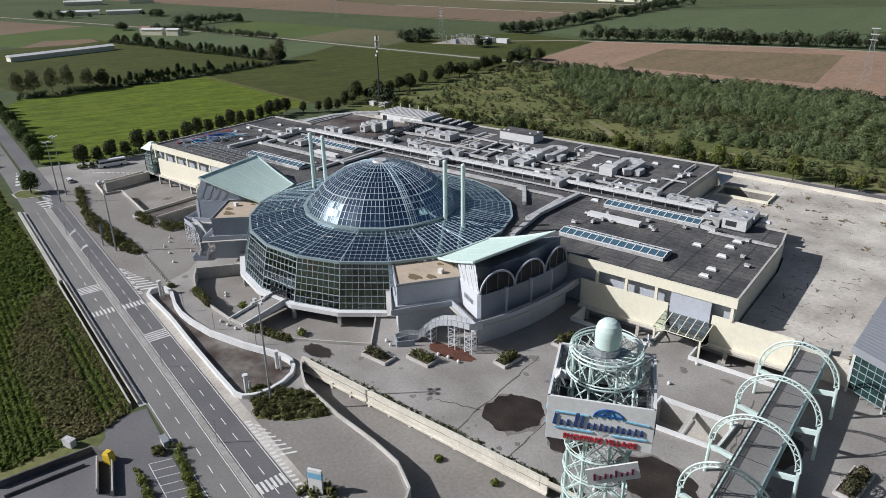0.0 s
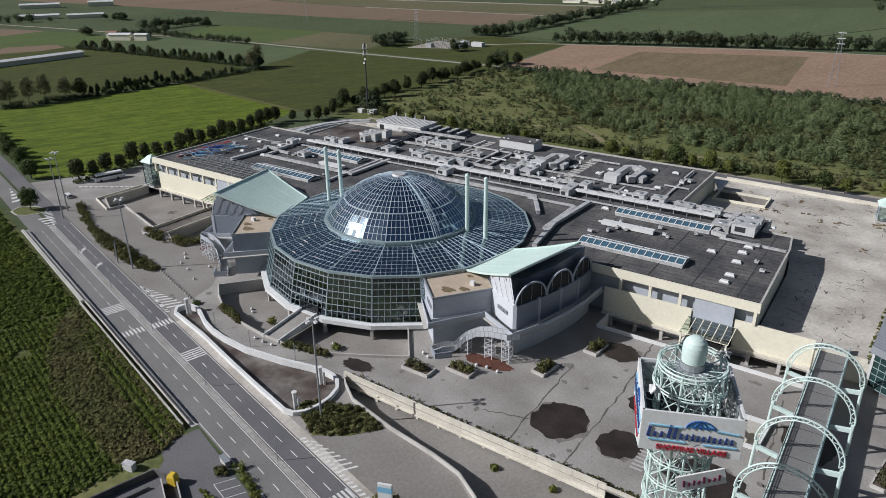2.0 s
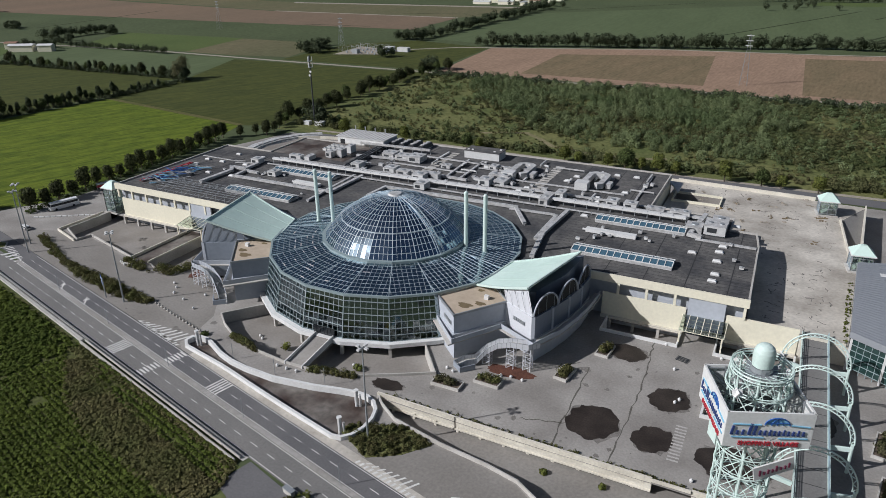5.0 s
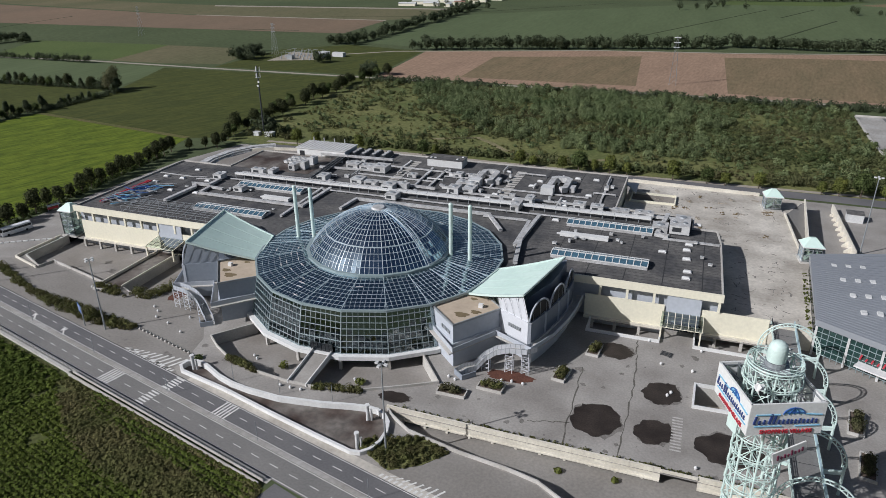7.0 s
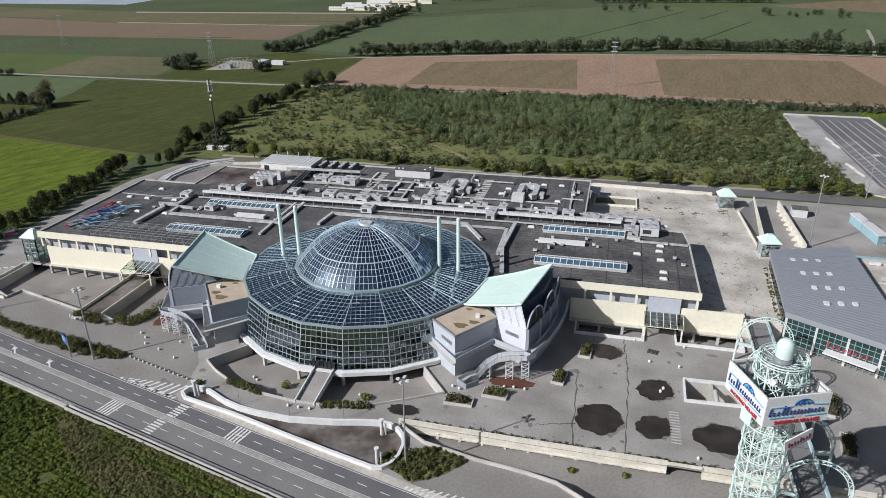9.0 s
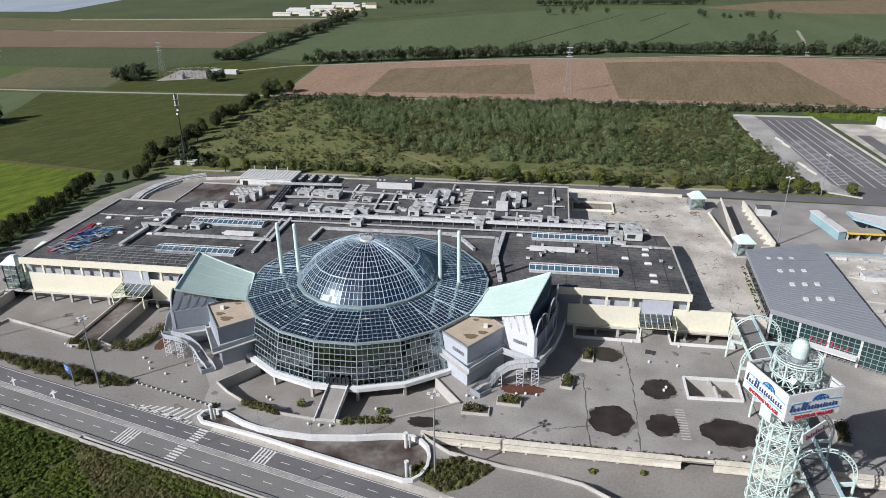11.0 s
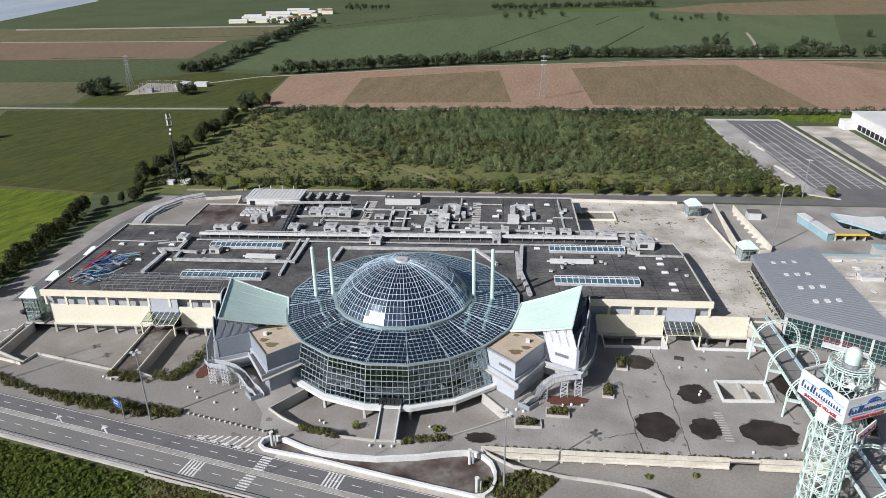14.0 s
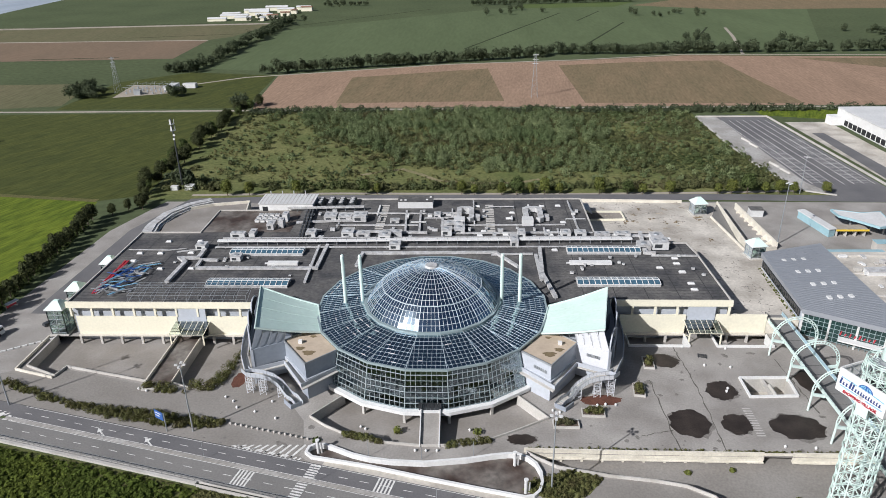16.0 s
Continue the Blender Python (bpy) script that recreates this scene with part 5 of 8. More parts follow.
LOGO_BARS = [(-5.3, 1.5, 0.34), (-4.5, 0.7, 0.3), (-3.7, 0.8, 0.3), (-2.8, 1.9, 0.4), (-2.1, 1.7, 0.34), (-1.3, 0.8, 0.26), (-0.6, 0.8, 0.26), (0.1, 0.9, 0.22), (0.75, 0.75, 0.26), (1.4, 0.75, 0.26), (2.05, 0.95, 0.22), (2.7, 0.75, 0.26), (3.4, 0.75, 0.26), (4.1, 0.9, 0.22), (4.8, 0.75, 0.26)]
for i in range(4):
    m = pose(0, 0, 0, 0, 0, SA + 90 * i)
    lettering("SHOPPING VILLAGE", 0.98, 0.09, M_RED, boards[i], m @ pose(0.2, -6.36, 33.75, 90, 0, 0), "sign_letters", "red raised letters")
    # name shown only as slanted navy bars of its size, under a dome emblem
    for x, h, w in LOGO_BARS:
        lg = Mesh()
        stroke(lg, [(x, 35.60), (x + 0.16 * h, 35.60 + h)], w)
        stroke(lg, [(x - 0.06, 35.65), (x + 0.3, 35.70)], 0.2)
        part("logo_bar", lg.move(m), M_NAVY, boards[i], "navy slanted bar")
    arcp = [(1.0 + 1.75 * math.cos(math.pi * k / 12), 37.35 + 1.25 * math.sin(math.pi * k / 12)) for k in range(13)]
    part("logo_dome", Mesh().face(*[(x, -6.28, z) for x, z in arcp][::-1]).move(m), M_SKYBLUE, boards[i], "pale blue dome emblem")
    db = Mesh()
    stroke(db, arcp, 0.12)
    for f in (-0.5, 0.0, 0.5):
        stroke(db, [(1.0 + 1.75 * f, 37.35), (1.0 + 1.1 * f, 38.05), (1.0 + 0.2 * f, 38.60)], 0.08)
    stroke(db, [(-0.5, 37.75), (2.55, 37.75)], 0.08)
    part("logo_outline", db.move(m), M_BLUE, boards[i], "blue emblem outline")
    for a, b in (((-5.2, 37.40), (-1.2, 37.35)), ((3.0, 37.40), (5.7, 37.15)), ((-5.2, 35.15), (-0.6, 35.10)), ((1.5, 35.05), (5.6, 35.10))):
        ln = Mesh()
        stroke(ln, [a, b], 0.16)
        part("logo_line", ln.move(m), M_SKYBLUE, boards[i], "pale blue line")
    dm = Mesh()
    dm.face(*[(x, -6.3, z) for x, z in ((-0.35, 35.10), (0.4, 34.63), (1.15, 35.10), (0.4, 35.57))])
    part("logo_diamond", dm.move(m), M_GALV, boards[i], "grey diamond emblem")
    fl = Mesh().box(-0.7, -0.08, -0.5, 0.7, 0.08, 0.5)
    fl.move(m @ pose(5.2 if i % 2 else -5.0, -5.2, 42.0, -35, 0, 0))
    fl.beam(m @ Vector((5.2 if i % 2 else -5.0, -5.2, 42.0)), m @ Vector((4.6 if i % 2 else -4.4, -4.4, 40.0)), 0.12)
    part("floodlight", fl, M_WHITE if i != 2 else M_STEEL, tw, "square flood lamp on an arm")
plate = Mesh().box(-3.2, -0.12, -1.2, 3.2, 0.12, 1.2).move(pose(4.2, -4.4, 29.0, 0, -14, 34))
part("side_sign", plate, M_WHITE, tw, "tilted white side sign")
for k in range(8):
    ss = Mesh()
    x, h = -2.35 + k * 0.66, (0.95, 0.5, 0.7, 0.5, 0.95, 0.5, 0.5, 0.8)[k]
    stroke(ss, [(x, -0.45), (x + 0.15, -0.45 + h)], 0.26, -0.2)
    part("side_sign_bar", ss.move(pose(4.2, -4.4, 29.0, 0, -14, 34)), M_PLUM, tw, "dark red slanted bar")
part("side_sign", Mesh().box(-1.4, -0.1, -1.4, 1.4, 0.1, 1.4).move(pose(-5.0, -3.2, 31.8, 0, 0, -60)), M_MINT, tw)
deck_t = Mesh().box(-5.6, -5.6, 33.9, 5.6, 5.6, 34.05).move(pose(0, 0, 0, 0, 0, SA))
part("crown_floor", deck_t, M_DARKSTEEL, tw, "dark grating floor inside the billboards")

hd = (fb - fa).normalized()
for k in range(8):
    c = fa.lerp(fb, 0.36 + k * 0.042)
    tall = (1.5, 0.9, 1.2, 0.9, 1.5, 0.9, 0.9, 1.3)[k]
    part("sign_bar", Mesh().beam((c.x - 0.35, c.y - 0.6, 4.5), (c.x - 0.35 + 0.3 * hd.x, c.y - 0.6 + 0.3 * hd.y, 4.5 + tall), 0.22, 0.4), M_RED, hall, "red raised sign bar")

# sign bars on the pavilion
for a, b, f0, df, off, z in (((27.6, -22.9), (36.2, -31.0), 0.52, 0.07, 0.25, 9.3), ((46.5, -19.3), (54.5, -23.8), 0.3, 0.08, 0.4, 9.4)):
    ws = thing("wall_sign", "row of grey sign bars on the pavilion wall", "sign", CX + 0.1, 0, 0, 0, "wall signs")
    for k in range(6):
        x, y = a[0] + (b[0] - a[0]) * (f0 + k * df), a[1] + (b[1] - a[1]) * (f0 + k * df)
        part("sign_bar", Mesh().obox(x, y - off, z, z + 1.0, 0.5, 0.14, -43 if z < 9.35 else -29), M_STEEL, ws)

# ---- entrances in the wings ----
for x0, x1, y in ((-90.8, -80.6, 4.6), (87.2, 96.6, 7.2)):
    ent = thing("entrance_porch", "glass entrance porch with a pale lean-to canopy on the facade", "porch", 0, 0, 0, 0, "porches")
    part("screen", Mesh().box(x0, y + 0.5, 5.2, x1, y + 0.9, 11.2), M_PALE, ent, "grey translucent screen")
    fr = Mesh()
    zt, zb, out = 5.6, 4.4, 6.5
    for i in range(7):
        x = x0 - 1 + (x1 - x0 + 2) * i / 6
        fr.beam((x, y + 0.5, zt), (x, y - out, zb), 0.16, 0.2)
    for i in range(5):
        f = i / 4
        fr.beam((x0 - 1, y + 0.5 - (out + 0.5) * f, zt + (zb - zt) * f), (x1 + 1, y + 0.5 - (out + 0.5) * f, zt + (zb - zt) * f), 0.14, 0.16)
    for x in (x0 - 0.6, x1 + 0.6):
        fr.beam((x, y - out + 0.4, 0), (x, y - out + 0.4, zb), 0.4, 0.4)
        fr.beam((x, y - out + 0.4, 2.8), (x, y + 0.5, 0.2), 0.18, 0.18)
    part("porch_frame", fr, M_CREAM, ent)
    part("porch_glass", Mesh().face((x0 - 1, y - out, zb + 0.1), (x1 + 1, y - out, zb + 0.1), (x1 + 1, y + 0.5, zt + 0.1), (x0 - 1, y + 0.5, zt + 0.1)), G_CLEAR, ent, "pale green canopy glass")
    dr = Mesh()
    for i in range(4):
        dr.box(x0 + 0.6 + i * 2.4, y + 0.2, 0.1, x0 + 2.7 + i * 2.4, y + 0.4, 2.6)
    part("door", dr, M_WINDOW, ent, "dark glass doors")
walk_b = Mesh().prism([(-91.0, 4.0), (-82.7, 4.0), (-82.7, -24.0), (-91.0, -24.0)][::-1], -0.5, 0.02)
solid("pavement_causeway", walk_b, M_MUD, "muddy causeway between the sunken courts", "pavement")
solid("wall_causeway", Mesh().wall([(-91.1, 2.0), (-91.1, -24.2)], LOW, 1.0, 0.35).wall([(-82.6, 2.0), (-82.6, -24.0)], -0.7, 1.0, 0.35), M_PARAPET, "pale parapets of the causeway", "wall")
for y in (-2, -8, -14, -20):
    solid("column_causeway", Mesh().box(-83.4, y, LOW, -82.4, y + 0.7, -0.5), M_CONCRETE, "concrete column of the causeway", "column")
solid("wall_court_west", Mesh().wall([(-137.5, 3), (-137.5, -17.2), (-122.8, -21.6)], 0, 0.9, 0.4), M_PARAPET, "weathered outer parapet", "wall")

# ---- entrance bridge of the rotunda ----
bridge = thing("entrance_bridge", "paved entrance bridge with low white parapets", "bridge")
part("deck", Mesh().prism([(-1.9, -53), (3.4, -53), (3.3, -38), (-2.3, -38)], -0.4, [0.05, 0.05, 1.5, 1.5]), M_PLAZA, bridge)
for a, b in (((-1.9, -52.6), (-2.3, -38.5)), ((3.5, -52.6), (3.3, -38.5))):
    part("parapet", Mesh().wall([a, b], [-0.6, 0.5], [0.9, 2.2], 0.3), M_WHITE, bridge)
for i in range(6):
    part("door", Mesh().box(-3.0 + i * 1.15, -38.35, 1.7, -2.0 + i * 1.15, -38.15, 4.2), M_WINDOW, bridge, "dark glass door")

# ---- rooftop plant ----
def rooflight(x, y, lx, ly):
    r = thing("rooflight", "long glazed rooflight with a white frame on the black roof", "rooflight", x, y, ROOF, 0, "rooflights")
    part("kerb", Mesh().box(0, 0, 0, lx, ly, 0.9), M_GALV, r)
    n = 14
    for i in range(n):
        x0, x1 = lx * i / n + 0.12, lx * (i + 1) / n - 0.12
        p = Mesh().prism([(x0, 0.25), (x1, 0.25), (x1, ly / 2 - 0.1), (x0, ly / 2 - 0.1)], 0.9, [1.0, 1.0, 1.6, 1.6])
        p.prism([(x0, ly / 2 + 0.1), (x1, ly / 2 + 0.1), (x1, ly - 0.25), (x0, ly - 0.25)], 0.9, [1.6, 1.6, 1.0, 1.0])
        part("pane", p, M_SKYLIGHT, r)
    fr = Mesh()
    for i in range(n + 1):
        xx = lx * i / n
        fr.beam((xx, 0.1, 1.0), (xx, ly / 2, 1.66), 0.22, 0.16).beam((xx, ly / 2, 1.66), (xx, ly - 0.1, 1.0), 0.22, 0.16)
    for yy, z in ((0.1, 0.98), (ly / 2, 1.66), (ly - 0.1, 0.98)):
        fr.beam((0, yy, z), (lx, yy, z), 0.34, 0.2)
    part("glazing_grid", fr, M_WHITE, r)


M_SKYLIGHT = mat("rooflight_glass", (0.07, 0.14, 0.19), 0.15, var=0.2, scale=0.3, fine=1.0, bump=0, spec=0.7)
for x, y, lx in ((50.8, 18.8, 29.5), (50.6, 46.4, 28.8), (-84.4, 17.3, 30.2), (-84.0, 44.6, 29.4)):
    rooflight(x, y, lx, 6.0)

for x, y in ((-114.1, 58.4), (-100.8, 58.8), (-121.3, 46.8), (-112.9, 46.8), (-100.5, 47.2), (-107.3, 32.5), (-95.3, 32.9), (-120.8, 39.5), (15.6, 98.7), (45.3, 98.8), (52.8, 99.3), (31.2, 90.6), (29.3, 83.8), (52.9, 79.3), (18.0, 69.3), (45.0, 69.7), (27.2, 65.3), (45.9, 65.2), (16.3, 64.9), (46.0, 50.1), (91.4, 42.4), (90.9, 37.7), (83.6, 34.0), (91.1, 30.6), (91.7, 21.3), (91.5, 16.6), (93.5, 61.2)):
    v = thing("roof_hatch", "small white roof dome set on the bitumen", "roof hatch", x, y, ROOF, random.uniform(-2, 2), "roof hatches")
    part("curb", Mesh().box(-1.25, -0.75, 0, 1.25, 0.75, 0.35), M_GALV, v)
    part("dome", Mesh().prism([(-1.15, -0.65), (1.15, -0.65), (1.15, 0.65), (-1.15, 0.65)], 0.35, 0.7, [(-0.9, -0.45), (0.9, -0.45), (0.9, 0.45), (-0.9, 0.45)]), M_WHITE, v)


def duct(pts, w, h, z, material=M_GALV, name="air_duct", label="galvanised air duct on the black roof"):
    d = thing(name, label, "air duct", pts[0][0], pts[0][1], ROOF, 0, "air ducts")
    o = Vector(pts[0])
    q = [Vector(p) - o for p in pts]
    part("trunk", Mesh().wall(q, z, z + h, w), material, d)
    for a, b in zip(q, q[1:]):
        n = max(1, int((b - a).length / 4))
        dirv = (b - a).normalized()
        side = Vector((-dirv.y, dirv.x)) * (w / 2)
        for i in range(n + 1):
            p = a.lerp(b, i / n)
            if z > 0.05:
                part("support", Mesh().box(p.x - 0.12, p.y - 0.12, 0, p.x + 0.12, p.y + 0.12, z), M_STEEL, d)
            part("flange", Mesh().beam((p.x - side.x * 1.08, p.y - side.y * 1.08, z + h), (p.x + side.x * 1.08, p.y + side.y * 1.08, z + h), 0.12, 0.12), M_STEEL, d)


duct([(-92, 55.2), (-50.9, 55.3), (-13.8, 56.3), (27.9, 56.9), (78, 57.4)], 1.5, 0.7, 1.7, M_WHITE, label="long white raised service duct on posts")
duct([(-92, 51.6), (-30, 51.9), (60, 52.4)], 0.8, 0.3, 0.6)
duct([(-91, 58.8), (78, 60.4)], 0.7, 0.3, 1.5, M_GALV)
for pts, w, h, z in (([(-127.5, 50.4), (-110.4, 49.9), (-104.0, 51.5)], 0.5, 0.25, 0.1), ([(-93.0, 32.2), (-46.5, 32.3), (-46.2, 54.0)], 1.4, 0.8, 0.35), ([(-93.2, 33.2), (-93.5, 39.7), (-86.8, 39.2)], 1.3, 0.8, 0.35),
                     ([(-99.7, 20.3), (-99.0, 37.2), (-102.2, 40.7), (-95.2, 41.3), (-95.3, 48.8)], 1.6, 1.0, 0.4), ([(-106.5, 47.7), (-97.7, 50.4)], 0.8, 0.4, 0.2), ([(40.0, 50.6), (38.9, 27.5), (41.8, 9.5)], 1.4, 1.0, 0.4), ([(37.9, 44.2), (38.2, 22.6)], 1.2, 0.9, 0.4),
                     ([(58.3, 101.4), (58.2, 75.9), (58.5, 67.5), (64.0, 67.4)], 0.8, 0.4, 0.2), ([(-0.6, 75.4), (53.3, 76.0)], 0.8, 0.4, 0.3), ([(-46.4, 75.5), (-10.5, 75.5)], 0.8, 0.4, 0.3), ([(-47.6, 89.6), (-7.5, 88.8)], 0.8, 0.5, 0.4),
                     ([(-16.8, 92.3), (-15.4, 66.7)], 0.9, 0.6, 0.3), ([(-10.3, 92.3), (-9.4, 66.7)], 0.9, 0.6, 0.3), ([(-71.7, 92.6), (-36.6, 94.4)], 1.5, 0.7, 1.6), ([(83.2, 66.0), (80.9, 46.3), (84.7, 45.3)], 1.5, 1.2, 0.4), ([(20.6, 45.1), (36.8, 45.7)], 0.9, 0.6, 0.3),
                     ([(-31, 46.1), (22.9, 46.8)], 1.3, 0.9, 0.25), ([(83, 44.6), (100.6, 44.3)], 0.9, 0.5, 0.2), ([(-30.5, 46.5), (-31.5, 34.5)], 1.2, 0.9, 0.3), ([(22.5, 46.2), (30.5, 33.5)], 1.2, 0.9, 0.3), ([(-49.5, 53.5), (-48.5, 21)], 1.0, 0.7, 0.3), ([(70, 63), (91, 62.5)], 1.2, 0.9, 0.5), ([(-64.5, 78), (-40, 80.5)], 1.1, 0.8, 0.4),
                     ([(0, 83), (0.5, 62)], 1.0, 0.7, 0.4), ([(-38, 68), (-6, 66.5)], 1.1, 0.9, 0.4), ([(6, 66), (50, 67)], 0.9, 0.6, 0.4)):
    duct(pts, w, h, z)
for dx in (0, 1.3, 2.6):
    duct([(-62.6 + dx, 94), (-59.5 + dx, 61)], 0.7, 0.6, 1.0, M_DARKSTEEL, label="dark insulated pipe run on the black roof")


def unit(x, y, lx, ly, h, material=M_UNIT, fans=2, rz=0.0):
    u = thing("air_handling_unit", "grey sheet metal air handling unit on the black roof", "air conditioner", x, y, ROOF, rz, "rooftop units")
    case = part("casing", Mesh().box(0, 0, 0.35, lx, ly, h), material, u)
    part("base_frame", Mesh().box(0.1, 0.1, 0, lx - 0.1, ly - 0.1, 0.35), M_DARKSTEEL, u)
    part("lid", Mesh().box(-0.08, -0.08, h, lx + 0.08, ly + 0.08, h + 0.1), M_GALV, u)
    for i in range(fans):
        c = ((i + 0.5) * lx / fans, ly / 2)
        r = min(lx / fans, ly) * 0.24
        part("fan", Mesh().tube((*c, h + 0.1), (*c, h + 0.35), r, 12, r * 0.9), M_STEEL, case)
    if lx > 2.5:
        part("louvre", Mesh().box(lx * 0.15, -0.05, h * 0.35, lx * 0.6, 0.02, h * 0.8), M_DARKSTEEL, case)
    return u


def loop_unit(x, y, lx, ly):
    u = thing("roof_plant", "looped galvanised duct plant with a square fan chamber", "air conditioner", x, y, ROOF, 0, "rooftop units")
    part("loop", Mesh().wall([(1, 1), (1, ly - 2.2), (2.5, ly - 1), (lx - 2.5, ly - 1), (lx - 1, ly - 2.5), (lx - 1, 2.5), (lx - 2.5, 1)], 0.5, 2.6, 2.2), M_GALV, u, "looped duct")
    part("chamber", Mesh().box(-1.2, -2.8, 0.3, 3.6, 1.5, 3.2), M_UNIT, u)
    part("chamber", Mesh().box(lx + 0.6, 3, 0.3, lx + 2.6, 7.5, 2.0), M_GALV, u)
    part("elbow", Mesh().tube((lx, 5, 1.2), (lx + 1.5, 5, 1.2), 0.7, 10), M_GALV, u)


loop_unit(6.3, 77.5, 7.6, 15.5)
loop_unit(36.0, 77.5, 8.4, 15.5)
for a in ((-52.7, 80, 5.5, 6, 2.6, 2), (-46.5, 80.5, 6, 5, 2.2, 2), (-39.8, 79.5, 6, 6.5, 2.8, 2), (-42, 63, 5, 5.5, 2.2, 1), (-71.5, 73, 2.4, 4.2, 3.6, 1), (-71.3, 80, 2.4, 4.2, 3.6, 1), (-75.8, 70.5, 3, 5, 2.8, 1), (-25.8, 58, 5, 5, 3.0, 1), (-20.5, 50, 4.5, 5, 2.4, 1), (-24.5, 62.5, 8, 3, 2.6, 2), (0, 64, 4.5, 5, 2.8, 1), (5.5, 66, 4.4, 7, 2.2, 1), (1, 72, 8, 4, 2.6, 2),
          (50, 62, 4, 4.5, 2.4, 1), (56, 63, 4.5, 4, 2.0, 1), (79, 49.5, 5, 5, 2.4, 1), (84.5, 50, 6.5, 6, 3.4, 2), (86, 58, 5, 5, 2.6, 1), (64, 61.5, 6, 3.5, 2.0, 2), (72, 61.5, 6.5, 3.5, 2.2, 2), (-81.5, 63, 2.5, 5, 2.0, 1), (-57, 62, 4, 5, 2.4, 1), (-35.5, 62.4, 5.5, 3, 2.0, 1), (28.5, 52.5, 3.2, 8, 2.8, 1), (-99.4, 49.5, 4, 4, 2.4, 1), (-81.8, 39, 4, 4, 2.2, 1), (32, 60, 3, 5, 3.2, 1), (-4, 84, 3, 4, 1.8, 1), (-23, 78, 4, 3, 1.6, 1), (-89, 62, 6, 3, 2.2, 2)):
    unit(*a[:5], fans=a[5], material=M_UNIT if random.random() < 0.6 else M_GALV)
crnd = random.Random(11)
for i in range(46):
    x, y = crnd.uniform(-62, 60), crnd.choice((61.5, 64, 68.5, 71, 84.5, 87, 91))
    unit(x, y + crnd.uniform(-0.8, 0.8), crnd.uniform(0.8, 2.4), crnd.uniform(0.8, 2.0), crnd.uniform(0.7, 1.7), crnd.choice((M_WHITE, M_UNIT, M_GALV)), 1)
for i in range(26):
    x, y = crnd.uniform(-60, 58), crnd.uniform(62, 100)
    L = crnd.uniform(4, 12)
    duct([(x, y), (x + L, y)] if i % 2 else [(x, y), (x, min(106, y + L))], crnd.uniform(0.35, 0.8), crnd.uniform(0.3, 0.6), crnd.uniform(0.2, 0.9), crnd.choice((M_WHITE, M_GALV, M_GALV)))
for i in range(22):
    x, y = crnd.choice((crnd.uniform(-126, -46), crnd.uniform(44, 98))), crnd.uniform(26, 44)
    unit(x, y, crnd.uniform(0.6, 1.3), crnd.uniform(0.6, 1.2), crnd.uniform(0.6, 1.1), crnd.choice((M_WHITE, M_GALV)), 1)
for i in range(4):
    for j in range(3):
        unit(-83.5 + i * 2.5, 79 + j * 3.3, 1.9, 2.0, 1.3, M_WHITE, 1)
for i in range(4):
    f = thing("cooling_tower", "dark finned dry cooler on the roof edge", "air conditioner", -60 + i * 5.0, 97.5, ROOF, 0, "dry coolers")
    part("casing", Mesh().prism([(0, 0), (3.6, 0), (3.6, 9), (0, 9)], 0.6, 2.2, [(0.6, 0), (3.0, 0), (3.0, 9), (0.6, 9)]), M_DARKSTEEL, f)
    part("stand", Mesh().box(0.2, 0.3, 0, 3.4, 8.7, 0.6), M_STEEL, f)
    for k in range(3):
        part("fan", Mesh().tube((1.8, 1.6 + 2.9 * k, 2.2), (1.8, 1.6 + 2.9 * k, 2.5), 1.0, 12), M_GALV, f)
for x, y, lx in ((-66.3, 35.6, 11.8), (50.2, 36.4, 16.0)):
    b = thing("roof_box", "long low white box on the black roof", "roof box", x, y, ROOF, 0, "white boxes")
    part("casing", Mesh().box(0, 0, 0.2, lx, 2.2, 1.3), M_WHITE, b)
    part("end_pipe", Mesh().tube((-1.2, 1.1, 0.6), (0, 1.1, 0.6), 0.4, 10), M_GALV, b)
for x, y in ((-27.3, 70), (21.1, 70)):
    for i in range(12):
        s = thing("walkway_slab", "pale concrete walkway slab on the black roof", "slab", x, y + i * 2.75, ROOF, 0, "roof walkway slabs")
        part("slab", Mesh().box(-1.9, -0.8, 0, 1.9, 0.8, 0.12), M_CONCRETE, s)
pent = thing("plant_room", "white rooftop plant room with a ribbed roof", "plant room", -85.4, 93.8, ROOF - 0.2)
part("wall", Mesh().box(0, 0, 0, 25.0, 12.5, 3.6), M_WHITE, pent)
part("roof", Mesh().box(-0.4, -0.4, 3.6, 25.4, 12.9, 3.9), M_ROOFTILE, pent)
part("door", Mesh().box(1.5, -0.06, 0, 4.0, 0.05, 2.4), M_DARK, pent)
for i in range(14):
    part("rib", Mesh().box(0.6 + i * 1.8, -0.2, 3.9, 0.8 + i * 1.8, 12.7, 4.05), M_CONCRETE, pent)
for i in range(4):
    part("flue", Mesh().tube((3 + i * 5.5, 11, 3.9), (3 + i * 5.5, 11, 6.2), 0.25, 8), M_GALV, pent)
pent = thing("plant_room", "grey rooftop plant room with a black roof", "plant room", -21.2, 97.0, ROOF)
part("wall", Mesh().box(0, 0, 0, 16.2, 7.5, 3.2), M_UNIT, pent)
part("roof", Mesh().box(-0.2, -0.2, 3.2, 16.4, 7.7, 3.45), M_TAR, pent)
for x, y in ((1, 1), (3, 1), (13, 1.5), (14.5, 5)):
    part("vent", Mesh().box(x, y, 3.45, x + 0.9, y + 0.7, 3.8), M_WHITE, pent)
low = thing("rear_block", "low brown-roofed rear block with a white parapet", "building", -104, 68.5, 0)
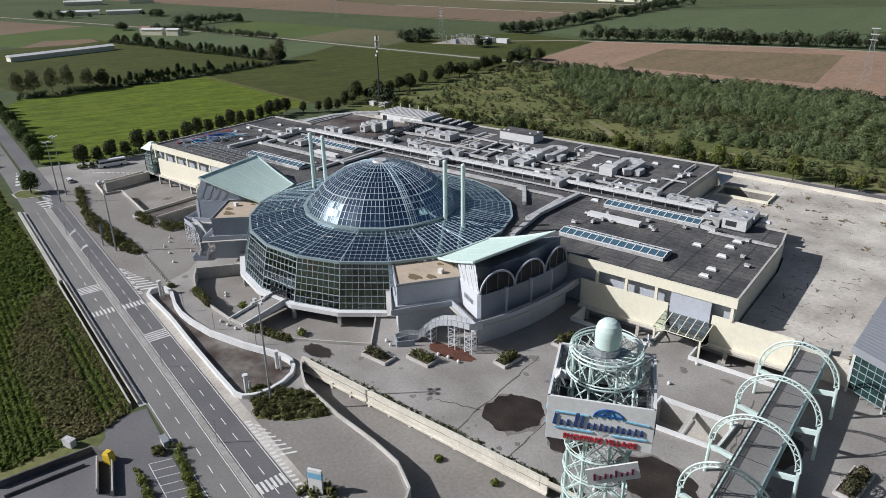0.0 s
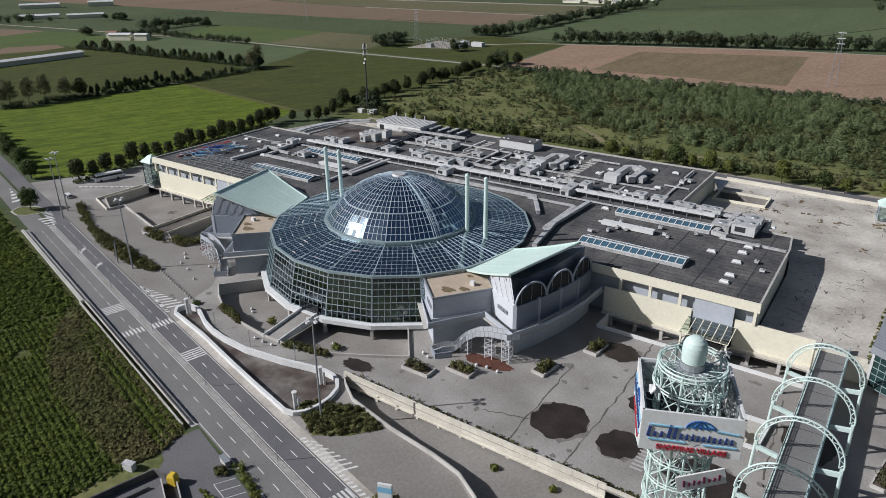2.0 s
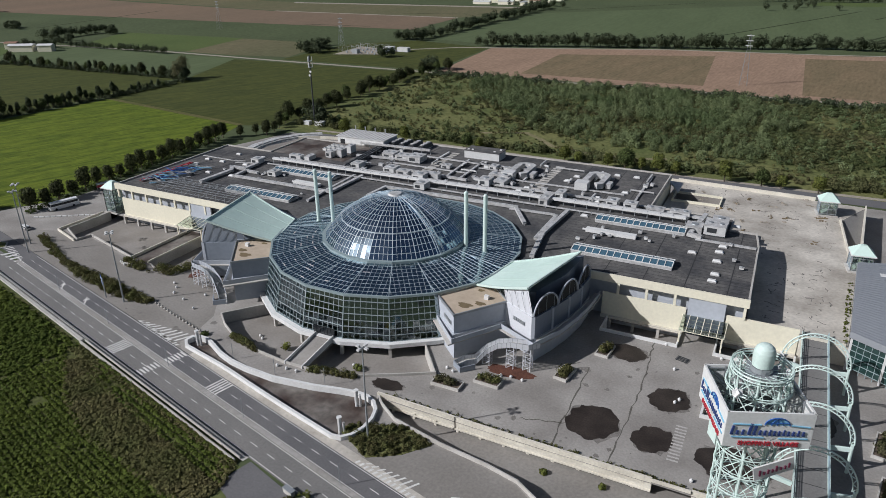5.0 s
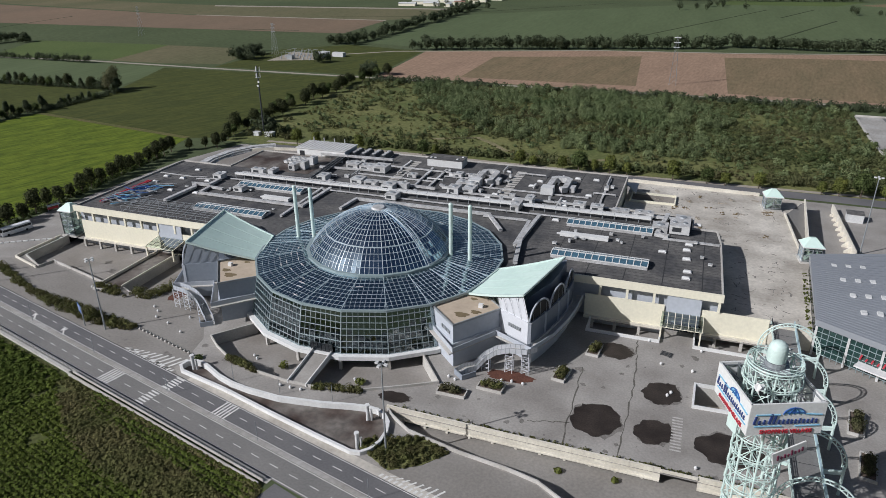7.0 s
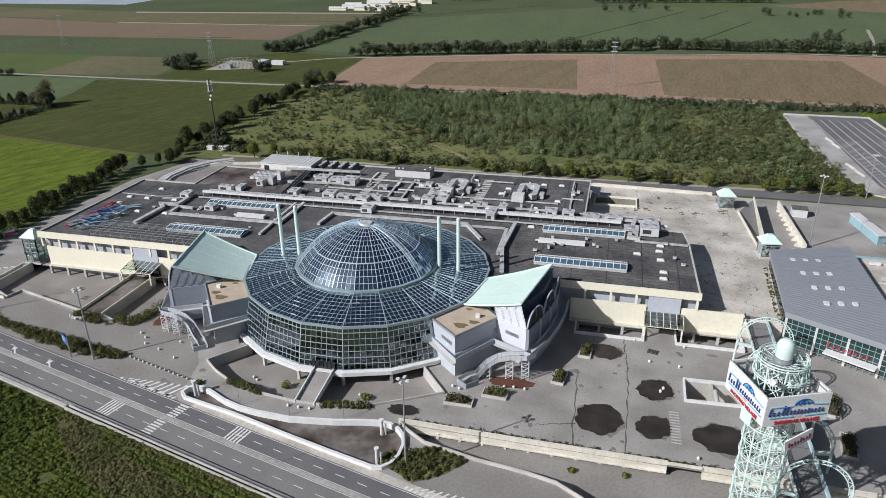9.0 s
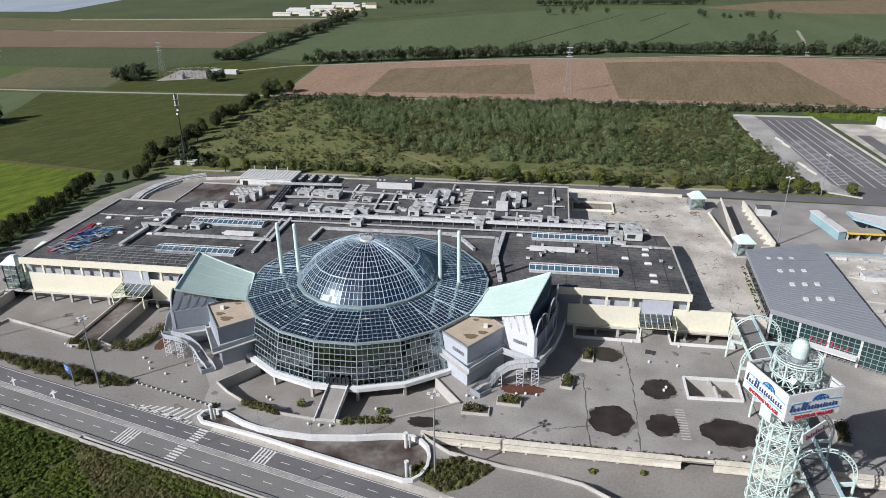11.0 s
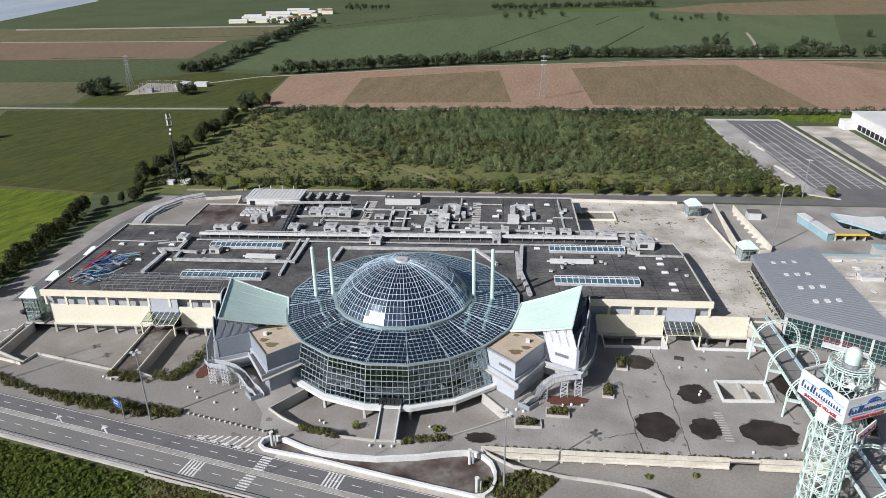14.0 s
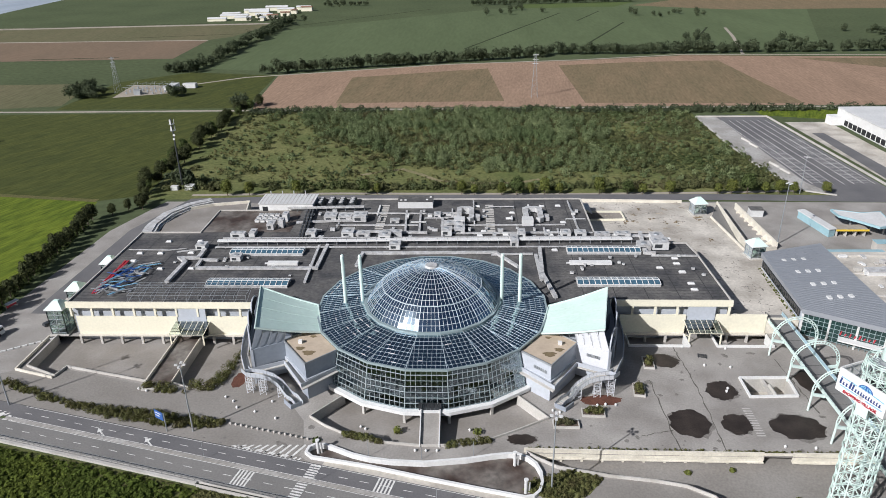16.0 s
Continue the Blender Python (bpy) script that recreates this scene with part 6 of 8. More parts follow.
part("roof", Mesh().box(0.3, 0.3, ROOF + 0.05, 38.5, 25.0, ROOF + 0.09), M_MUD, low, "brown dusty roof patch")
back = thing("rear_canopy", "pale flat rear canopy roof", "canopy", 42, 108.9, 0)
part("roof", Mesh().prism([(0, 0), (23, 0), (27, -10), (27, 3), (0, 5)], 8.6, 9.2), M_ROOFTILE, back)
part("wall", Mesh().box(0.3, 0.3, 0, 22.5, 2.5, 8.6), M_CREAM, back)

# roofing felt seams
seams = Mesh()
for i in range(22):
    y = 10 + i * 2.1
    seams.box(43 if y > 26 else 62, y, ROOF, 101, y + 0.12, ROOF + 0.02)
for x in (52, 63, 74, 85, 96):
    seams.box(x, 10, ROOF, x + 0.25, 56, ROOF + 0.025)
for i in range(26):
    y = 9 + i * 2.2
    seams.box(-128, y, ROOF, -62 if y < 25 else -44, y + 0.12, ROOF + 0.02)
for x in (-120, -108, -96, -84, -72, -60):
    seams.box(x, 9, ROOF, x + 0.25, 66, ROOF + 0.025)
for x in (-50, -38, 12, 33, 47, 56):
    seams.box(x, 69, ROOF, x + 0.25, 107, ROOF + 0.025)
sm = part("roof_seams", seams, M_TAR_LINE, mall, "overlapping felt seams")
sm["kind"] = "stuff"

# fallen sign steelwork on the west roof
heap = thing("steel_heap", "tangle of blue and red dismantled steel trusses on the roof", "scrap heap", -118, 22, ROOF)
for k in range(70):
    m = Mesh()
    x, y = random.uniform(-5, 7), random.uniform(-10, 14)
    a = random.choice((70, 62, 78, -20, 20)) + random.uniform(-10, 10)
    L = random.uniform(3, 8)
    dx, dy = math.cos(radians(a)) * L / 2, math.sin(radians(a)) * L / 2
    z = random.uniform(0.3, 1.6)
    for o in (0, 0.7):
        m.beam((x - dx + o, y - dy, z), (x + dx + o, y + dy, z), 0.15, 0.15)
    for i in range(5):
        f = i / 5
        m.beam((x - dx + 2 * dx * f, y - dy + 2 * dy * f, z), (x - dx + 2 * dx * (f + 0.2) + 0.7, y - dy + 2 * dy * (f + 0.2), z), 0.14, 0.14)
    part("truss", m, (M_BLUE, M_STEEL, M_SKYBLUE, M_GALV, M_STEEL)[k % 5], heap)
for k in range(7):
    y = -10 + k * 3.9
    m = Mesh().beam((-5.6, y, 0.5), (-5.6, y + 3.4, 0.7), 0.5, 0.4).beam((-4.4, y, 0.5), (-4.4, y + 3.4, 0.7), 0.5, 0.4)
    for i in range(4):
        m.beam((-5.6, y + i * 0.9, 0.6), (-4.4, y + i * 0.9 + 0.5, 0.6), 0.25, 0.2)
    part("red_truss", m, M_RED, heap)
perg = thing("roof_lattice", "bare grey steel sign lattice along the roof front", "steel frame", -108, 6.5, ROOF)
for i in range(11):
    x = i * 4.2
    part("bent", Mesh().beam((x, 0, 0), (x, 0, 2.6), 0.1).beam((x, 10, 0), (x, 10, 2.6), 0.1).beam((x, 0, 2.6), (x, 10, 2.6), 0.1).beam((x, 0, 0), (x, 10, 2.6), 0.1), M_STEEL, perg)
for j in range(6):
    part("purlin", Mesh().beam((0, j * 2, 2.7), (42, j * 2, 2.7), 0.1), M_STEEL, perg)
    if j in (0, 5):
        part("purlin", Mesh().beam((0, j * 2, 1.3), (42, j * 2, 1.3), 0.09), M_STEEL, perg)

# ---- east parking deck, ramps and kiosks ----
ew = Mesh().wall([(134.1, 122.2), (130.7, 70.9), (130.2, 66.8)], 0, UP + 1.0, 0.5).wall([(125.3, 103.4), (127.6, 65.4)], 0, UP + 0.9, 0.5).wall([(145.6, 128), (146.8, 78.9)], -0.5, 3.2, 0.6).wall([(146.8, 78.9), (141.5, 77.5)], 0, 1.5, 0.5)
ew.wall([(-60, 139.5), (66, 140.3)], 0, 1.4, 0.5).wall([(65.3, 125.3), (117, 122.9)], UP - 0.3, UP + 1.4, 0.5)
solid("wall_ramp_east", ew, M_PARAPET, "cream parapets of the ramp by the parking deck", "wall")
solid("floor_ramp_east", Mesh().face((125.5, 103.4, UP), (127.7, 66, 0.9), (130.3, 67, 0.9), (134.0, 121.5, UP)), M_ASPHALT, "grey ramp between cream parapets", "floor")
but = Mesh()
for i in range(8):
    y = 84 + i * 5.4
    but.prism([(144.2, y), (146.4, y), (146.4, y + 0.6), (144.2, y + 0.6)], 0, [0.6, 2.6, 2.6, 0.6])
solid("wall_buttress", but, M_PARAPET, "row of sloping cream buttresses", "wall")
for x, y, rz in ((120.6, 109.0, 8), (129.6, 60.6, 8), (-134.5, 7.5, 0), (-141.0, 58.0, 0), (-143, 34, 0)):
    k = thing("stair_kiosk", "glazed stair kiosk with a pale mint pyramid roof", "kiosk", x, y, UP if x > 0 else 0, rz, "stair kiosks")
    hgt = 5.8 if x > 0 else 10.5 if y < 10 else 4.0
    part("roof", Mesh().prism([(-3.3, -3.3), (3.3, -3.3), (3.3, 3.3), (-3.3, 3.3)], hgt, hgt + 2.4, [(-0.9, -0.6), (0.9, -0.6), (0.9, 0.6), (-0.9, 0.6)]), M_MINT_ROOF, k)
    part("eaves_board", Mesh().box(-3.4, -3.4, hgt - 0.3, 3.4, 3.4, hgt), M_WHITE, k)
    fr = Mesh()
    for a in (-2.8, 0, 2.8):
        for b in (-2.8, 2.8):
            fr.beam((a, b, 0), (a, b, hgt), 0.2).beam((b, a, 0), (b, a, hgt), 0.2)
    for z in [1.0 + i * 1.8 for i in range(int(hgt / 1.8))]:
        for b in (-2.8, 2.8):
            fr.beam((-2.8, b, z), (2.8, b, z), 0.15).beam((b, -2.8, z), (b, 2.8, z), 0.15)
    part("glazing_frame", fr, M_STEEL, k)
    gl = Mesh()
    for b in (-2.75, 2.75):
        gl.face((-2.75, b, 0.2), (2.75, b, 0.2), (2.75, b, hgt - 0.3), (-2.75, b, hgt - 0.3)).face((b, -2.75, 0.2), (b, 2.75, 0.2), (b, 2.75, hgt - 0.3), (b, -2.75, hgt - 0.3))
    part("glazing", gl, G_CLEAR, k)
    part("plinth", Mesh().box(-3.5, -3.5, 0, 3.5, 3.5, 0.5), M_CONCRETE, k)
    part("stair_core", Mesh().prism([(-1.6, -1.6), (1.6, -1.6), (1.6, 1.6), (-1.6, 1.6)], 0.4, [0.8, 2.6, 2.6, 0.8]), M_UNIT, k)
# grey instead of cream: the yard's shadow is put into the wall colour
solid("wall_yard_shaft", Mesh().wall(YARD, 0, UP, 0.44, True), M_COURT, "inner walls of the sunken loading yard, shade put in their grey", "wall")
solid("wall_yard", Mesh().wall(YARD, UP, UP + 0.9, 0.5, True), M_CREAM, "cream walls of the sunken loading yard", "wall")
barrel = Mesh()
bp = [(-131.5, 70), (-136.5, 84), (-139, 98), (-137.5, 112), (-131, 124), (-122, 131)]
barrel.wall(bp, 0, 3.4, 8.0).wall(bp, 3.4, 4.3, 6.0).wall(bp, 4.3, 4.8, 3.4)
solid("roof_ramp_cover", barrel, M_GALV, "grey rounded cover over the curved ramp", "roof")
solid("wall_deck_west", Mesh().wall([(-128, 118), (-118, 123.5), (-101, 127.5), (-98.5, 113)], 0, 5.2, 0.6), M_PARAPET, "pale parapet of the rear parking deck", "wall")
solid("floor_deck_west", sheet([(-129, 69), (-104.5, 69), (-104.5, 93.8), (-99, 113), (-101, 127), (-118, 123), (-128, 118), (-134, 100)], [], 3.8), M_COURT, "grey rear parking deck", "floor")
hutp = thing("hut", "small grey flat-roofed hut on the lot", "hut", 152.5, 119.5, 0, -4)
part("wall", Mesh().box(-3, -2.4, 0, 3, 2.4, 3.4), M_UNIT, hutp)
part("roof", Mesh().box(-3.2, -2.6, 3.4, 3.2, 2.6, 3.6), M_TAR, hutp)

# petrol station
gs = thing("petrol_station", "disused petrol station with a pale blue edged canopy", "petrol station", 0, 0, 0)
part("canopy", Mesh().prism([(184.5, 112), (196, 107.5), (206, 109), (203, 92), (196, 90), (190, 98), (184.5, 104)][::-1], 5.0, 5.8), M_ROOFTILE, gs, "pale canopy roof")
part("canopy_edge", Mesh().wall([(184.5, 112), (196, 107.5), (206, 109), (203, 92), (196, 90), (190, 98), (184.5, 104)], 4.9, 6.0, 0.3, True), M_TURQ, gs, "pale blue canopy edge")
for p in ((190, 103), (198, 100), (201, 95)):
    part("column", Mesh().box(p[0] - 0.3, p[1] - 0.3, 0, p[0] + 0.3, p[1] + 0.3, 5.0), M_STEEL, gs)
part("shop", Mesh().prism([(171.4, 116), (174.5, 117), (178.5, 93.5), (175.2, 92.2)][::-1], 0, 3.6), M_TURQ, gs, "pale turquoise glazed kiosk")
part("shop_roof", Mesh().prism([(171.0, 116.4), (174.9, 117.4), (178.9, 93.2), (174.9, 91.8)][::-1], 3.6, 4.0), M_ROOFTILE, gs)
part("canopy_low", Mesh().box(178.5, 92.5, 3.0, 193, 98.5, 3.6), M_DIRT, gs)
part("trim_band", Mesh().box(178.5, 92.2, 2.9, 193, 92.5, 3.7), M_YELLOW, gs, "yellow fascia band")
for i in range(4):
    part("bay_wall", Mesh().box(179 + i * 4.2, 93, 0, 179.5 + i * 4.2, 98, 3.0), M_CONCRETE, gs)
for x, y, lx, ly, h in ((160, 64, 26, 5, 4.2), (190, 66, 28, 6, 4.6), (188, 76, 30, 4, 4.0), (165, 40, 8, 4, 8.2), (176, 30, 6, 5, 8.0), (168, 18, 5, 4, 7.8), (180, 46, 12, 2, 7.6), (186, 10, 6, 4, 8.2), (164, 2, 5, 3, 7.9)):
    u = thing("roof_plant" if h > 7 else "annex_strip", "weathered grey rooftop plant on the annex" if h > 7 else "low flat-roofed annex strip", "air conditioner" if h > 7 else "building", x, y, 6.5 if h > 7 else 0)
    part("casing", Mesh().box(0, 0, 0, lx, ly, h - 6.5 if h > 7 else h), M_UNIT if h > 7 else M_CONCRETE, u)
    part("lid", Mesh().box(-0.2, -0.2, (h - 6.5 if h > 7 else h), lx + 0.2, ly + 0.2, (h - 6.5 if h > 7 else h) + 0.2), M_GALV if h > 7 else M_TURQ, u)

arnd = random.Random(5)
for i in range(40):
    u = thing("annex_unit", "small weathered rooftop unit on the annex", "air conditioner", arnd.uniform(159, 205), arnd.uniform(-12, 58), 6.5, arnd.choice((0, 0, 90)), "annex units")
    lx, ly, hh = arnd.uniform(0.8, 3.5), arnd.uniform(0.8, 2.0), arnd.uniform(0.5, 1.8)
    part("casing", Mesh().box(0, 0, 0.15, lx, ly, hh), arnd.choice((M_UNIT, M_GALV, M_CONCRETE, M_WHITE)), u)
    part("base", Mesh().box(0.1, 0.1, 0, lx - 0.1, ly - 0.1, 0.15), M_DARKSTEEL, u)
annw = Mesh().wall([(157, -10), (157.5, 58), (200, 58)], 6.5, 7.2, 0.4)
for y in (8, 24, 42):
    annw.wall([(160, y), (205, y - 4)], 6.5, 6.9, 0.5)
part("parapet", annw, M_CONCRETE, side, "stained roof kerbs")

# white warehouse with dock doors and the lorry park
wh = thing("warehouse", "large white warehouse with a row of dark loading docks", "warehouse", 0, 0, 0)
part("wall", Mesh().box(276, 140, 0, 420, 300, 10.5), M_WHITE, wh)
part("roof", Mesh().box(275.6, 139.6, 10.5, 420, 300.4, 11.0), M_ROOFTILE, wh)
for i in range(24):
    part("dock_door", Mesh().box(275.4, 145 + i * 6, 1.0, 276.2, 149 + i * 6, 4.4), M_DARK, wh)
part("office", Mesh().box(268, 290, 0, 276, 299, 6), M_WHITE, wh)
solid("pavement_dock", sheet([(244, 140), (271, 140), (271, 300), (240, 300)], [], 0.02), M_DECK, "pale concrete loading apron", "pavement")
solid("pavement_dock_lane", sheet([(244, 140), (256, 140), (254, 270), (246, 270)], [], 0.05), M_ASPHALT_DARK, "dark asphalt strip by the loading apron", "pavement")
pl = Mesh()
for i in range(7):
    x0, x1 = 197 + i * 5.2, 199.5 + i * 5.6
    pl.wall([(x0, 306), (x1 + 1, 165)], 0.0, 0.03, 0.35)
for j in range(34):
    for a in (0, 2):
        y = 168 + j * 2.6
        pl.wall([(199.5 + a * 11 + 0.3, y), (211 + a * 11 - 0.5, y)], 0.0, 0.025, 0.2)
solid("road_marking_lorry_park", pl, M_LINE, "white bay lines of the lorry park", "road marking")
solid("kerb_lorry_park", Mesh().wall([(181.6, 317), (180.5, 255), (182.7, 193), (191.9, 153.8), (205, 147)], -0.05, 0.5, 1.2).wall([(233, 316), (239, 150), (244, 138)], 0, 1.2, 0.6).wall([(181.8, 317), (233, 316)], 0, 1.0, 0.8), M_CONCRETE, "pale kerb and fence of the lorry park", "kerb")
for i, (x, y) in enumerate(((195.2, 252), (195.9, 240), (193.0, 199), (194.4, 187))):
    bl = thing("concrete_barrier", "pale concrete barrier lying on the lorry park", "barrier", x, y, 0, -80, "barriers")
    part("block", Mesh().prism([(-5, -0.6), (5, -0.6), (5, 0.6), (-5, 0.6)], 0, 1.0, [(-5, -0.25), (5, -0.25), (5, 0.25), (-5, 0.25)]), M_CONCRETE, bl)

# ---- far buildings ----
def barn(x, y, lx, ly, h, rz, roofm=M_ROOFTILE, label="long pale-roofed farm shed"):
    b = thing("farm_shed", label, "shed", x, y, 0, rz, "farm sheds")
    part("wall", Mesh().box(-lx / 2, -ly / 2, 0, lx / 2, ly / 2, h), M_CREAM, b)
    part("roof", Mesh().prism([(-lx / 2 - 0.6, -ly / 2 - 0.6), (lx / 2 + 0.6, -ly / 2 - 0.6), (lx / 2 + 0.6, ly / 2 + 0.6), (-lx / 2 - 0.6, ly / 2 + 0.6)], h, h + ly * 0.16, [(-lx / 2 - 0.6, -0.05), (lx / 2 + 0.6, -0.05), (lx / 2 + 0.6, 0.05), (-lx / 2 - 0.6, 0.05)]), roofm, b)


for a in ((-532, 155, 92, 9, 4, 90), (-947, 375, 52, 12, 5, 58), (-905, 420, 48, 10, 5, 58), (-612, 292, 24, 10, 6, 30), (-590, 303, 14, 9, 6, 30), (-404, 985, 30, 12, 4, 5), (-362, 990, 26, 12, 5, 5), (-330, 986, 20, 10, 5, 95), (-386, 1022, 46, 14, 5, 5), (-338, 1030, 28, 14, 5, 8), (-402, 1056, 30, 12, 5, 5), (-356, 1066, 34, 14, 6, 5), (-372, 1108, 44, 14, 5, 5), (-320, 1112, 30, 14, 6, 5), (-346, 1150, 40, 16, 6, 5), (-298, 1160, 26, 12, 5, 5), (-1150, 480, 60, 14, 6, 60), (-1100, 560, 40, 14, 7, 60)):
    barn(*a)
for a in ((-318, 1010, 18, 11, 6, 10), (-306, 1050, 16, 10, 6, 5), (-286, 1130, 20, 12, 7, 5), (-300, 1090, 16, 10, 6, 95), (-640, 300, 12, 9, 6, 30)):
    barn(*a, M_TERRACOTTA, "farmhouse with a brown tiled roof")
sub = thing("substation", "small electricity substation yard with pale switchgear", "substation", -285, 425, 0)
part("yard", Mesh().prism([(-18, -26), (26, -8), (32, 22), (-24, 32)], 0, 0.08), M_DIRT, sub)
for i in range(5):
    for j in range(4):
        x, y = -12 + i * 8, -10 + j * 8
        part("gantry", Mesh().beam((x, y, 0), (x, y, 6), 0.25).beam((x - 3, y, 6), (x + 3, y, 6), 0.2).box(x - 0.6, y - 1.6, 0, x + 0.6, y - 0.4, 1.8), M_STEEL, sub)
part("control_house", Mesh().box(18, 0, 0, 26, 18, 4.5), M_UNIT, sub)
part("control_house", Mesh().box(30, 14, 0, 42, 20, 4.0), M_ROOFTILE, sub)
part("transformer", Mesh().box(-4, -14, 0, 2, -9, 4), M_STEEL, sub)

for x, y, h in ((67, 390, 36), (-307, 420, 32), (-560, 520, 34)):
    p = thing("power_pylon", "slender steel lattice power pylon in the fields", "pylon", x, y, 0, 0, "pylons")
    m = Mesh()
    for sx in (-1, 1):
        for sy in (-1, 1):
            m.beam((sx * 2.6, sy * 2.6, 0), (sx * 0.45, sy * 0.45, h), 0.13)
    for k in range(9):
        f0, f1 = k / 9, (k + 1) / 9
        w0, w1 = 2.6 - 2.15 * f0, 2.6 - 2.15 * f1
        for s in (-1, 1):
            m.beam((-w0, s * w0, h * f0), (w1, s * w1, h * f1), 0.07).beam((s * w0, -w0, h * f0), (s * w1, w1, h * f1), 0.07)
    part("lattice", m, M_STEEL, p)
    for z in (h - 1, h - 4.5, h - 8):
        part("crossarm", Mesh().beam((-2.4, 0, z), (2.4, 0, z), 0.3, 0.5), M_WHITE if x == 67 else M_STEEL, p)
mast = thing("phone_mast", "tall dark mast with pale antenna panels", "mast", -149.0, 160.5, 0)
part("pole", Mesh().tube((0, 0, 0), (0, 0, 40), 0.55, 10, 0.3), M_DARKSTEEL, mast)
for z in (39, 35.5):
    part("platform", Mesh().tube((0, 0, z - 2.2), (0, 0, z - 2.0), 1.5, 12), M_STEEL, mast)
    for k in range(3):
        a = radians(30 + 120 * k)
        part("antenna", Mesh().obox(1.3 * math.cos(a), 1.3 * math.sin(a), z - 2, z + 0.3, 0.35, 0.45, 30 + 120 * k), M_WHITE, mast)
for k in range(2):
    part("dish", Mesh().tube((0.5, -0.4 - k, 31 - k * 2), (0.5, -0.8 - k, 31 - k * 2), 0.6, 12), M_WHITE, mast)
part("cabinet", Mesh().box(2, -3, 0, 7, 1, 2.6), M_UNIT, mast)
part("cabinet", Mesh().box(-6, -3, 0, -2, 0, 2.2), M_UNIT, mast)

# ---- lamp posts, signs and street furniture ----
def lamp(x, y, h, z=0.0, heads=4):
    lp = thing("lamp_post", "tall tapered steel lamp post with a cluster of flood lamps", "lamp post", x, y, z, random.uniform(0, 90), "lamp posts")
    part("pole", Mesh().tube((0, 0, 0), (0, 0, h), 0.26, 10, 0.13), M_STEEL, lp)
    arm = part("bracket", Mesh().beam((-1.1, 0, h), (1.1, 0, h), 0.14).beam((0, -1.1, h), (0, 1.1, h), 0.14), M_STEEL, lp)
    for k in range(heads):
        a = 90 * k
        part("lamp_head", Mesh().box(0.7, -0.3, h - 0.15, 1.5, 0.3, h + 0.25).move(pose(0, 0, 0, 0, 0, a)), M_UNIT, arm)


for a in ((-67.4, -46.8, 22.6), (32.8, -67.6, 22.8), (-128.6, -35.4, 22.6), (-135.2, -30.1, 22.6), (149.4, 84.4, 28.6), (187, 150, 20)):
    lamp(*a)
for s in (-95, -62, -29, 4, 37, 70):
    x, y = road(s, 0)
    lp = thing("street_post", "thin grey marker post on the median", "post", x, y, 0, 0, "median posts")
    part("pole", Mesh().tube((0, 0, 0), (0, 0, 5.5), 0.07, 6), M_STEEL, lp)
for x, y in ((-15.5, -56.5), (-1, -57.5), (13, -55.8)):
    lp = thing("street_post", "thin grey post beside the ramp wall", "post", x, y, 0, 0, "kerb posts")
    part("pole", Mesh().tube((0, 0, 0), (0, 0, 5.0), 0.07, 6), M_STEEL, lp)
for x, y, z in ((-29.6, -54.6, -0.6), (24.0, -58.6, -0.6), (26.2, -68.6, -0.6)):
    v = thing("vent_stack", "pale vertical pipe stack rising from the ramp pit", "pipe", x, y, z, 0, "pit stacks")
    part("pipe", Mesh().tube((0, 0, 0), (0, 0, -z + 3.6), 0.45, 12), M_UNIT, v)
    part("pipe", Mesh().tube((0.9, 0.2, 0), (0.9, 0.2, -z + 2.6), 0.28, 10), M_GALV, v)
    part("cap", Mesh().tube((0, 0, -z + 3.6), (0, 0, -z + 3.9), 0.6, 12), M_WHITE, v)
sg = thing("direction_sign", "blue direction sign on two grey posts", "road sign", -77.0, -45.8, 0, -30)
part("panel", Mesh().box(-1.8, -0.06, 3.4, 1.8, 0.06, 6.2), M_BLUE, sg)
part("bars", Mesh().box(-1.4, -0.09, 5.3, 1.0, -0.06, 5.6).box(-1.4, -0.09, 4.4, 0.6, -0.06, 4.7), M_LINE, sg)
part("post", Mesh().tube((2.4, 0, 0), (2.4, 0, 6.4), 0.18, 8), M_STEEL, sg)
tot = thing("totem_sign", "pale green and white totem sign in a shrub bed", "sign", 60.6, -80.2, 0, 20)
part("panel", Mesh().box(-1.3, -0.25, 0, 1.3, 0.25, 5.0), M_WHITE, tot)
part("band", Mesh().box(-1.33, -0.28, 3.2, 1.33, 0.28, 4.4), M_SKYBLUE, tot)
yb = thing("clothes_bank", "yellow collection bin beside a grey low wall", "bin", 24.6, -97.9, 0, 20)
part("body", Mesh().box(-0.8, -0.7, 0, 0.8, 0.7, 1.9), M_YELLOW, yb)
part("top", Mesh().prism([(-0.8, -0.7), (0.8, -0.7), (0.8, 0.7), (-0.8, 0.7)], 1.9, 2.4, [(-0.5, -0.5), (0.5, -0.5), (0.5, 0.5), (-0.5, 0.5)]), M_YELLOW, yb)
# bitumen black paints the trench's shadow side
solid("wall_lot", Mesh().wall([(15.6, -113.5), (19.5, -98.4), (24.0, -97.6)], 0, 1.4, 0.35).wall([(19.0, -113.6), (22.0, -101.2)], 0, 0.6, 0.3), M_TAR, "retaining wall beside the car park ramp, shadow put in its black colour", "wall")
solid("wall_lot_ramp", Mesh().wall([(22.8, -99.2), (31.0, -103.4)], 0, 1.3, 0.25).wall([(25.9, -98.0), (33.6, -102.0)], 0, 1.3, 0.25), M_CONCRETE, "pale walls of the narrow stair ramp", "wall")
